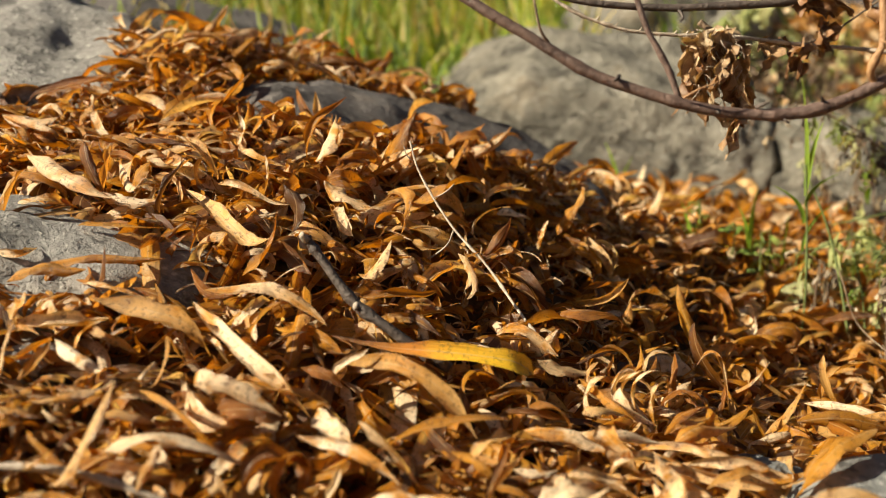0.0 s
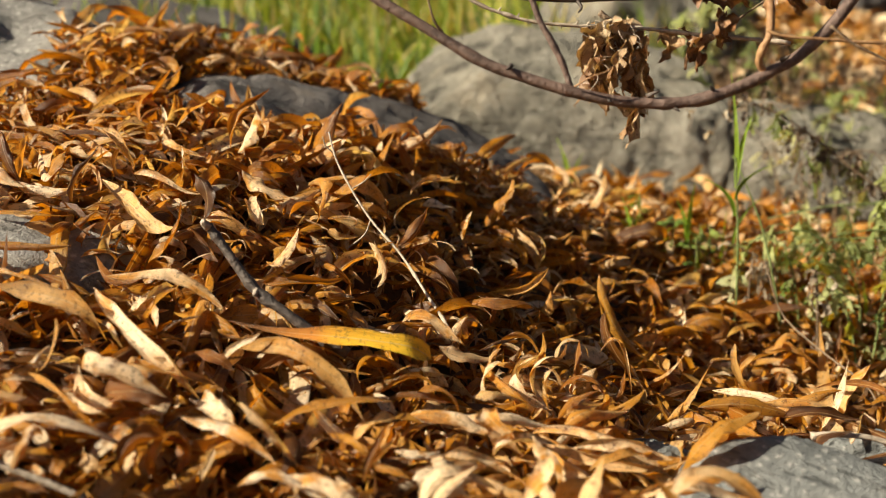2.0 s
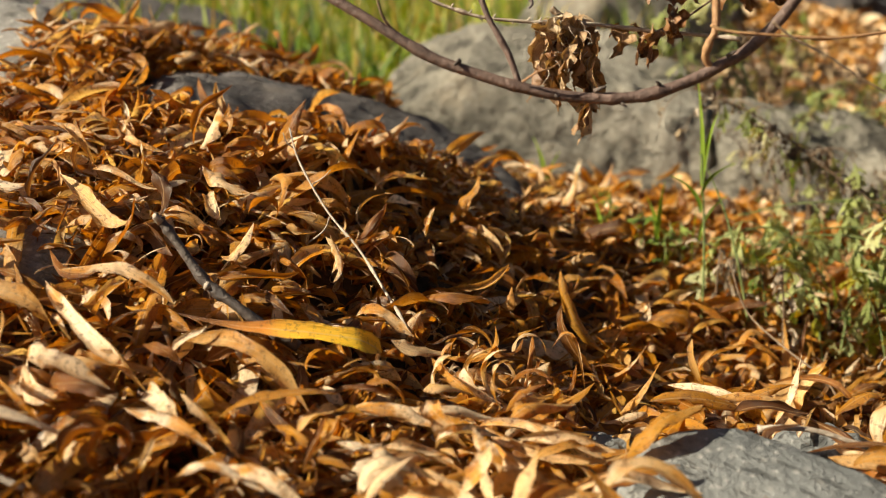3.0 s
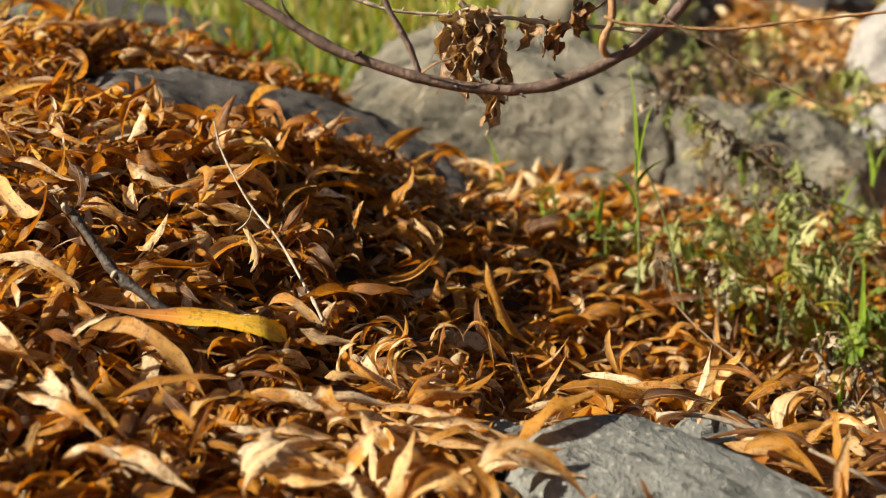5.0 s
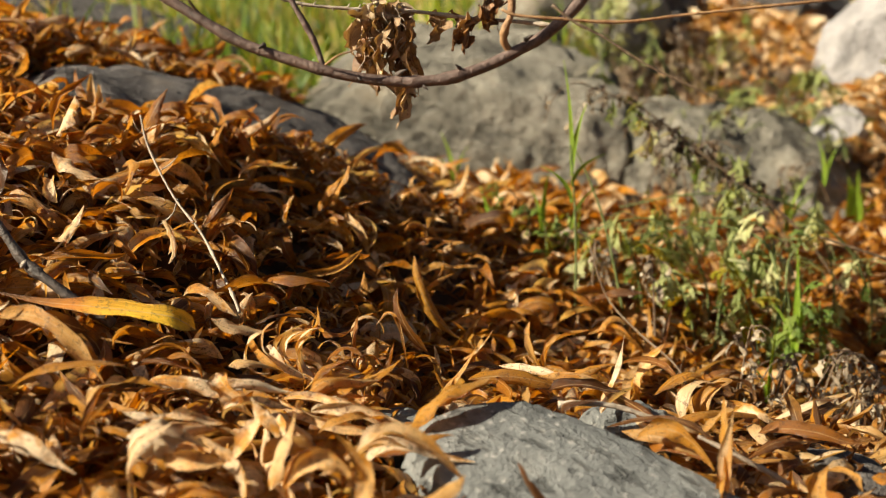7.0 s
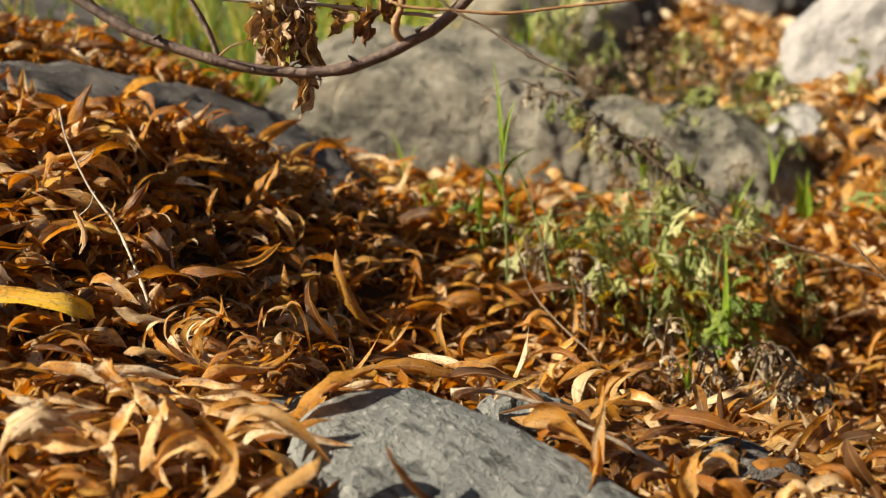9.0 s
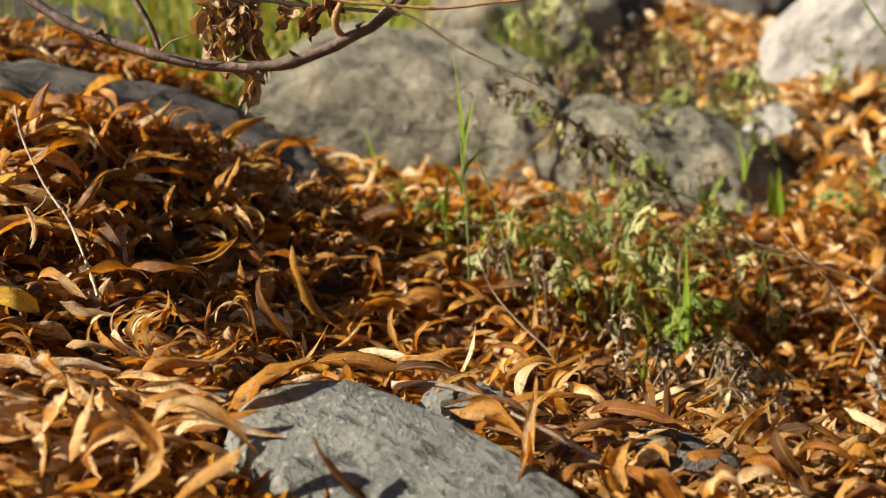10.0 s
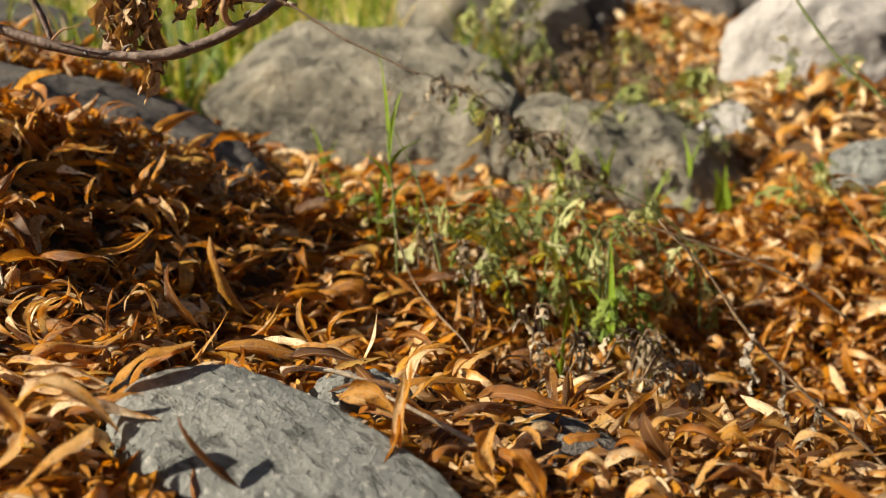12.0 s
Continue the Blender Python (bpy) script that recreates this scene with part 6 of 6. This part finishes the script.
def weed(label, pts, r0, r1, leaves, count, stem_mat, hang=0.5, scale=1.0, seed=0, start=0.1, twigs=0, reach=0.04):
    """A stem with leaves set along it, or along the drooping side twigs that it bears."""
    rr = random.Random(seed)
    stem = tube("weed", pts, r0, r1, stem_mat, None, label, "weed", n=36, sides=6, knots=0.2, seed=seed)
    line = curve_points(pts, 60)
    lines = [line]
    for k in range(twigs):
        p = line[min(59, int((start + (1 - start) * (k + rr.random()) / twigs) * 59))]
        a, ln = rr.uniform(-math.pi, math.pi), reach * rr.uniform(0.5, 1.3)
        d = Vector((math.cos(a), math.sin(a) * 0.6, rr.uniform(-0.2, 0.7)))
        q = [p, p + d * ln * 0.5, p + d * ln + Vector((0, 0, -0.35 * ln)), p + d * ln * 1.25 + Vector((0, 0, -0.95 * ln))]
        tube("side_twig", q, r1 * 0.9, r1 * 0.5, stem_mat, stem, n=10, sides=5, seed=seed + k)
        lines.append(curve_points(q, 60))
    for k in range(count):
        l = rr.choice(lines[1:]) if twigs and rr.random() < 0.8 else line
        f = start + (1 - start) * (k + rr.random()) / count if l is line else rr.uniform(0.2, 1.0)
        p = l[min(59, int(f * 59))]
        ob = new("leaf", rr.choice(leaves))
        ob.parent = stem
        ob.matrix_world = Matrix.LocRotScale(p, Euler((rr.uniform(-0.7, 0.7), rr.gauss(hang, 0.45), rr.uniform(-math.pi, math.pi))), Vector((scale,) * 3) * rr.uniform(0.6, 1.3))
    return stem


ARCH = [(0.510, 0.930, -0.045), (0.520, 0.950, 0.026), (0.513, 0.970, 0.076), (0.483, 0.985, 0.092), (0.439, 0.990, 0.092), (0.388, 1.000, 0.081)]
LOW = "low grey-green weed with divided leaves among fallen leaves"
weed(LOW, [(0.47, 1.00, -0.02), (0.455, 0.99, 0.05), (0.405, 0.985, 0.100), (0.344, 0.985, 0.090)], 0.0012, 0.0006, SAGE, 9, m_stem, 0.7, 1.56, 1, 0.35, 6, 0.03)
weed(LOW, [(0.53, 1.00, -0.03), (0.530, 0.99, 0.04), (0.515, 0.985, 0.090), (0.475, 0.985, 0.102), (0.43, 0.98, 0.098)], 0.0012, 0.0006, SAGE, 9, m_stem, 0.8, 1.56, 2, 0.25, 6, 0.03)
weed(LOW, [(0.51, 0.95, -0.04), (0.525, 0.95, 0.02), (0.530, 0.955, 0.070), (0.555, 0.96, 0.090)], 0.0014, 0.0006, SAGE + GREEN, 9, m_stem, 0.6, 1.44, 3, 0.1, 6, 0.03)
weed(LOW, [(0.46, 0.95, -0.04), (0.465, 0.95, 0.02), (0.470, 0.955, 0.055), (0.485, 0.96, 0.075)], 0.0012, 0.0006, SAGE + GREEN, 7, m_stem, 0.6, 1.32, 13, 0.1, 6, 0.03)
weed("fresh green weed shoots among fallen leaves", [(0.525, 0.92, -0.05), (0.523, 0.92, 0.0), (0.530, 0.915, 0.045)], 0.0013, 0.0006, GREEN, 22, m_stem, 0.2, 1.7, 4, 0.05)
weed("fresh green weed shoots among fallen leaves", [(0.560, 0.93, -0.05), (0.555, 0.93, 0.0), (0.550, 0.925, 0.035)], 0.0013, 0.0006, GREEN, 16, m_stem, 0.3, 1.6, 14, 0.05)
weed(LOW, [(0.60, 1.02, -0.03), (0.59, 1.00, 0.03), (0.575, 0.99, 0.075), (0.55, 0.985, 0.095)], 0.0012, 0.0006, SAGE, 7, m_stem, 0.7, 1.44, 15, 0.15, 6, 0.03)
weed(LOW, [(0.63, 1.00, -0.03), (0.625, 0.99, 0.02), (0.615, 0.985, 0.05), (0.60, 0.98, 0.07)], 0.0012, 0.0006, SAGE + GREEN, 7, m_stem, 0.7, 1.32, 16, 0.1, 6, 0.03)
weed(LOW, [(0.42, 1.00, -0.01), (0.42, 0.99, 0.04), (0.41, 0.985, 0.075), (0.425, 0.98, 0.10)], 0.0012, 0.0006, SAGE + GREEN, 7, m_stem, 0.7, 1.32, 17, 0.1, 6, 0.03)
weed("yellowing weed sprig with lime-green leaves", [(0.44, 0.93, -0.02), (0.43, 0.935, 0.03), (0.405, 0.94, 0.075), (0.385, 0.94, 0.088)], 0.0010, 0.0005, LIME + SAGE[:2], 16, m_stem, 0.6, 1.4, 18, 0.2)
weed("yellowing weed sprig with lime-green leaves", [(0.50, 0.93, -0.03), (0.49, 0.935, 0.02), (0.47, 0.94, 0.062), (0.455, 0.94, 0.078)], 0.0010, 0.0005, LIME + SAGE[:3], 16, m_stem, 0.6, 1.4, 19, 0.2)
weed(LOW, [(0.66, 1.06, -0.02), (0.62, 1.05, 0.06), (0.54, 1.04, 0.112), (0.45, 1.03, 0.118), (0.38, 1.03, 0.105)], 0.0014, 0.0006, SAGE, 14, m_stem, 1.0, 1.56, 20, 0.3, 6, 0.03)
weed("arching grey-green weed with hanging divided leaves", ARCH, 0.0016, 0.0007, SAGE, 34, m_stem, 1.15, 1.35, 21, 0.22, 5, 0.022)
weed("small yellowing weed among fallen leaves", [(0.395, 0.96, 0.01), (0.385, 0.955, 0.06), (0.372, 0.95, 0.095)], 0.0010, 0.0005, GREEN + SAGE, 14, m_stem, 0.5, 1.0, 5, 0.1)
weed("wilted weed with drooping brown and green leaves", [(0.640, 1.07, -0.01), (0.574, 1.075, 0.077), (0.485, 1.085, 0.144), (0.413, 1.092, 0.197), (0.345, 1.098, 0.226)], 0.0016, 0.0008, DARK + WILT[:4] + SAGE[:2], 90, m_drystem, 1.0, 0.95, 6, 0.4, 14, 0.045)
weed("wilted weed with drooping brown and green leaves", [(0.60, 1.13, 0.0), (0.56, 1.12, 0.09), (0.49, 1.11, 0.15), (0.44, 1.11, 0.165)], 0.0014, 0.0008, DARK + SAGE[:3], 60, m_drystem, 1.0, 0.95, 7, 0.4, 10, 0.04)
weed("grey-green weed hanging before the boulders", [(0.56, 1.60, 0.06), (0.545, 1.60, 0.19), (0.50, 1.60, 0.30), (0.46, 1.59, 0.335), (0.435, 1.585, 0.29), (0.437, 1.575, 0.21)], 0.0022, 0.0010, SAGE, 54, m_stem, 0.9, 1.25, 8, 0.3, 8, 0.05)
weed("grey-green weed hanging before the boulders", [(0.60, 1.62, 0.08), (0.56, 1.62, 0.18), (0.51, 1.60, 0.22), (0.48, 1.59, 0.17)], 0.0020, 0.0010, SAGE[:3] + DARK, 30, m_stem, 0.9, 1.4, 9, 0.3)
for k, (x, y) in enumerate(((0.62, 1.52), (0.67, 1.50), (0.72, 1.53), (0.76, 1.50), (0.70, 1.60))):
    z = float(land(x, y)) - 0.01
    weed("sprawling sage-green weed beside the low boulder", [(x + 0.03, y, z), (x + 0.01, y - 0.01, z + 0.08), (x - 0.02, y - 0.02, z + 0.11), (x - 0.05, y - 0.02, z + 0.095)], 0.0016, 0.0008, SAGE + DARK, 22, m_stem, 0.6, 1.15, 10 + k, 0.2, 5, 0.05)
for k, (x, y) in enumerate(((0.285, 1.04), (0.315, 1.05), (0.345, 1.03), (0.30, 1.00), (0.33, 1.07), (0.255, 1.06))):
    z = float(land(x, y)) - 0.01
    weed("green seedling at the edge of the leaf pile", [(x, y, z), (x + 0.004, y, z + 0.03), (x + 0.002, y - 0.004, z + 0.055)], 0.0009, 0.0005, GREEN + LIME, 8, m_stem, 0.2, 1.05, 30 + k, 0.2)
for k, (x, y) in enumerate(((0.86, 1.30), (0.92, 1.22), (0.80, 1.22), (0.90, 1.60), (0.98, 1.56), (0.84, 2.24))):
    z = float(land(x, y)) - 0.01
    weed("green weed rising out of dry leaves", [(x, y, z), (x - 0.006, y, z + 0.04), (x - 0.015, y, z + 0.08)], 0.0012, 0.0006, SAGE + GREEN, 14, m_stem, 0.4, 1.5, 50 + k, 0.1)
for k, (x, y, h, dx, kind) in enumerate(((0.62, 1.74, 0.15, -0.03, DARK), (0.66, 1.72, 0.10, 0.02, DARK), (0.60, 1.70, 0.11, -0.03, DARK), (0.80, 1.62, 0.085, -0.03, SAGE), (0.70, 1.66, 0.08, -0.04, LIME + SAGE))):
    z = float(land(x, y)) - 0.01
    weed("thin dark undergrowth weed between the boulders" if kind is DARK else "pale green weed leaning over the boulder", [(x, y, z), (x + dx * 0.3, y - 0.01, z + h * 0.6), (x + dx, y - 0.02, z + h), (x + dx * 2, y - 0.03, z + h * 0.9)], 0.0016, 0.0008, kind, 20, m_drystem if kind is DARK else m_stem, 0.8, 1.5, 200 + k, 0.15)
# dark undergrowth between the boulders
UR = random.Random(43)
for k in range(9):
    x, y = UR.uniform(0.50, 0.84), UR.uniform(1.72, 2.0)
    z = float(land(x, y)) - 0.01
    h, dx = UR.uniform(0.06, 0.13), UR.uniform(-0.06, 0.04)
    weed("dark tangled undergrowth weed in the gap between boulders", [(x, y, z), (x + dx * 0.3, y - 0.01, z + h * 0.6), (x + dx, y - 0.02, z + h), (x + dx * 1.8, y - 0.03, z + h * 0.8)], 0.0016, 0.0008,
         (DARK + SAGE[:4]) if k % 2 else DARK, 22, m_drystem, 0.9, 1.5, 300 + k, 0.15, 4, 0.05)
# brown tangle before the low boulder
TR = random.Random(31)
for k in range(8):
    x, y = TR.uniform(0.46, 0.74), TR.uniform(1.16, 1.40)
    z = float(land(x, y)) - 0.01
    h, dx = TR.uniform(0.07, 0.17), TR.uniform(-0.08, 0.03)
    weed("thin brown half-dead weed tangled before the low boulder", [(x, y, z), (x + dx * 0.25, y, z + h * 0.5), (x + dx * 0.7, y - 0.01, z + h * 0.9), (x + dx * 1.3, y - 0.02, z + h)], 0.0011, 0.0005,
         (DARK + SAGE[:3]) if k % 3 else (DARK + GREEN[:2]), 13, m_drystem, 0.9, 0.9, 120 + k, 0.25, 5, 0.04)
# the dead undergrowth before the green weed
for k, (x, y, h, dx) in enumerate(((0.440, 0.785, 0.065, 0.006), (0.470, 0.795, 0.050, 0.012), (0.485, 0.780, 0.060, 0.035), (0.520, 0.790, 0.055, 0.030), (0.555, 0.785, 0.050, -0.010), (0.570, 0.800, 0.045, 0.01), (0.495, 0.81, 0.05, -0.02), (0.51, 0.77, 0.03, 0.02), (0.46, 0.77, 0.03, 0.02), (0.40, 0.92, 0.075, -0.01), (0.345, 0.96, 0.055, 0.0), (0.355, 0.97, 0.045, 0.01), (0.53, 0.86, 0.06, 0.02), (0.58, 0.87, 0.05, -0.02))):
    z = float(land(x, y)) - 0.015
    h += 0.028
    weed("crumpled grey-brown dead weed among the leaves", [(x, y, z), (x + dx * 0.4, y, z + h * 0.6), (x + dx, y - 0.005, z + h), (x + dx * 1.7, y - 0.008, z + h * 0.75)], 0.0010, 0.0006, WILT, 15, m_drystem, 1.0, 0.9, 70 + k, 0.2, 4, 0.018)
tube("stem", [(0.544, 0.92, 0.096), (0.585, 0.918, 0.083), (0.637, 0.915, 0.066), (0.69, 0.91, 0.045), (0.74, 0.90, 0.01)], 0.0009, 0.0013, m_drystem, None, "fallen brown stem trailing over the leaves", "stem", n=40, sides=6, knots=0.3, seed=18)

# ---- grass ----
def grass_blade_mesh(name, height, lean, width, mat, seed, turn=0.0):
    rr = random.Random(seed)
    nl, nw = 10, 2
    s = np.linspace(0, 1, nl + 1)
    c, d = math.cos(turn), math.sin(turn)
    out = lean * s ** 2
    spine = np.stack([out * c, out * d, height * (s - 0.18 * abs(lean) / max(height, 1e-6) * s ** 3)], 1)
    tang = np.gradient(spine, axis=0)
    tang /= np.linalg.norm(tang, axis=1)[:, None]
    face = np.array([rr.uniform(-0.6, 0.6), -1.0, 0.2])
    norm = face[None, :] - tang * (tang @ face)[:, None]
    norm /= np.linalg.norm(norm, axis=1)[:, None]
    half = width / 2 * np.clip(1 - s ** 1.8, 0, 1) ** 0.7 * (0.55 + 0.45 * np.sin(np.pi * np.clip(s * 1.3, 0, 1))) + 0.0002
    side = np.cross(norm, tang)
    v = np.linspace(-1, 1, nw + 1)
    pts = spine[:, None, :] + side[:, None, :] * (half[:, None] * v[None, :])[:, :, None] + norm[:, None, :] * (0.35 * half[:, None] * np.abs(v)[None, :])[:, :, None]
    uv = np.stack(np.meshgrid(s, (v + 1) / 2, indexing="ij"), 2)
    return pts.reshape(-1, 3), uv.reshape(-1, 2), grid_faces(nl, nw)


def grass_tuft(label, x, y, z, blades, seed):
    tuft = tagged(new("grass_tuft"), label, "grass")
    tuft.matrix_world = pose(x, y, z)
    for k, (h, lean, w, turn) in enumerate(blades):
        p, uv, f = grass_blade_mesh("blade", h, lean, w, m_blade, seed + k, radians(turn))
        ob = new("blade", mesh_from("blade", p, f, m_blade, uv))
        ob.parent = tuft
    return tuft


tall = tube("tall_grass", [(0.326, 0.935, 0.02), (0.325, 0.930, 0.060), (0.323, 0.930, 0.110), (0.319, 0.930, 0.160), (0.317, 0.930, 0.178)], 0.0010, 0.0007, m_stem, None, "tall green grass stalk rising from the leaves", "grass", n=30, sides=6, knots=0.3)
for k, (z, h, lean, w, turn) in enumerate(((0.150, 0.105, 0.010, 0.0040, 170), (0.155, 0.062, 0.012, 0.0055, 10), (0.125, 0.040, 0.030, 0.0040, 185), (0.140, 0.035, 0.030, 0.0040, 5), (0.100, 0.045, 0.028, 0.0035, 20))):
    p, uv, f = grass_blade_mesh("blade", h, lean, w, m_blade, 90 + k, radians(turn))
    ob = part("blade", mesh_from("blade", p + np.array([0.319, 0.930, z]), f, m_blade, uv), tall)
tube("tall_grass", [(0.372, 0.945, 0.02), (0.362, 0.945, 0.065), (0.350, 0.95, 0.112), (0.335, 0.955, 0.150), (0.322, 0.958, 0.176)], 0.0014, 0.0006, m_stem, None, "bent dark green grass stalk", "grass", n=30, sides=6)
TUFT = "small tuft of fresh green grass"
grass_tuft(TUFT, 0.250, 1.055, 0.070, ((0.055, 0.012, 0.005, 150), (0.045, 0.018, 0.004, 40), (0.035, -0.015, 0.004, 20)), 200)
grass_tuft(TUFT, 0.215, 1.30, 0.085, ((0.075, 0.018, 0.007, 170), (0.055, 0.018, 0.006, 20), (0.045, 0.022, 0.005, 190)), 210)
grass_tuft(TUFT, 0.302, 1.035, 0.080, ((0.060, 0.006, 0.006, 10), (0.045, 0.012, 0.005, 180)), 220)
grass_tuft(TUFT, 0.512, 1.275, 0.085, ((0.085, 0.004, 0.007, 10), (0.075, 0.020, 0.006, 30), (0.065, 0.020, 0.006, 170), (0.05, 0.012, 0.005, 100)), 230)
grass_tuft(TUFT, 0.574, 1.30, 0.075, ((0.065, 0.016, 0.006, 20), (0.060, 0.018, 0.006, 160), (0.04, 0.012, 0.005, 80)), 240)
grass_tuft(TUFT, 0.625, 1.27, 0.030, ((0.085, 0.030, 0.007, 10), (0.060, 0.040, 0.006, 15), (0.075, 0.010, 0.006, 160)), 250)
grass_tuft(TUFT, 0.527, 0.915, -0.020, ((0.110, 0.004, 0.007, 170), (0.070, 0.012, 0.006, 20), (0.060, 0.025, 0.006, 160)), 260)
for k, (x, y) in enumerate(((0.40, 1.02), (0.49, 1.04), (0.545, 1.00), (0.34, 1.05), (0.555, 0.90))):
    grass_tuft(TUFT, x, y, float(land(x, y)) - 0.012, ((0.050 + 0.012 * (k % 4), 0.010, 0.0040, 160 + 40 * k), (0.040 + 0.010 * (k % 3), 0.020, 0.0036, 20 + 70 * k), (0.034, 0.024, 0.0034, 250 + 50 * k)), 600 + 10 * k)
grass_tuft(TUFT, 0.468, 0.800, -0.02, ((0.065, 0.006, 0.004, 30), (0.030, 0.010, 0.004, 170)), 270)
grass_tuft(TUFT, 0.680, 1.30, 0.090, ((0.060, 0.012, 0.006, 160), (0.05, 0.016, 0.005, 20)), 280)
grass_tuft("clump of broad bright green blades", 0.730, 1.330, 0.008, ((0.098, 0.004, 0.026, 20), (0.094, 0.010, 0.024, 170), (0.078, 0.020, 0.018, 10), (0.060, 0.034, 0.020, 15)), 290)
tube("tall_grass", [(0.70, 1.08, 0.36), (0.731, 1.074, 0.302), (0.778, 1.062, 0.239), (0.823, 1.054, 0.197), (0.88, 1.05, 0.11), (0.92, 1.05, 0.0)], 0.0012, 0.0018, m_stem, None, "long slanting green grass stalk", "grass", n=40, sides=6, knots=0.2)
tube("tall_grass", [(0.72, 0.94, 0.135), (0.740, 0.936, 0.114), (0.783, 0.926, 0.059), (0.82, 0.92, 0.0)], 0.0007, 0.0012, m_stem, None, "short slanting green grass stalk", "grass", n=24, sides=6)
tube("tall_grass", [(0.92, 1.62, 0.13), (0.925, 1.60, 0.17), (0.915, 1.585, 0.215), (0.93, 1.58, 0.25)], 0.0016, 0.001, m_drystem, None, "dry brown stalk before the pale boulder", "grass", n=24, sides=6)


def meadow():
    """The grass behind the rocks."""
    rr = random.Random(17)
    verts, uvs, faces, base = [], [], [], 0
    n = 0
    while n < 6500:
        x, y = rr.gauss(0.2, 0.75), 1.62 + 3.6 * rr.random() ** 1.7
        if rock_top(x, y) > float(land(x, y)):
            continue
        if x > 0.50 and y < 2.75 or (x > 0.25 and y < 1.9):
            continue
        if x > 0.5 and rr.random() < 0.5:
            continue
        h = rr.uniform(0.06, 0.24) * (0.6 if rr.random() < 0.4 else 1.0)
        p, uv, f = grass_blade_mesh("blade", h, rr.uniform(0.01, 0.12), rr.uniform(0.005, 0.014), m_meadow, n, rr.uniform(0, 2 * math.pi))
        p = p + np.array([x, y, float(land(x, y)) - 0.03])
        faces += [tuple(base + i for i in q) for q in f]
        base += len(p)
        verts.append(p)
        uvs.append(uv)
        n += 1
    ob = new("grass", mesh_from("grass", np.concatenate(verts), faces, m_meadow, np.concatenate(uvs)))
    tagged(ob, "sunlit green and straw-coloured grass behind the rocks", "grass", kind="stuff")


meadow()
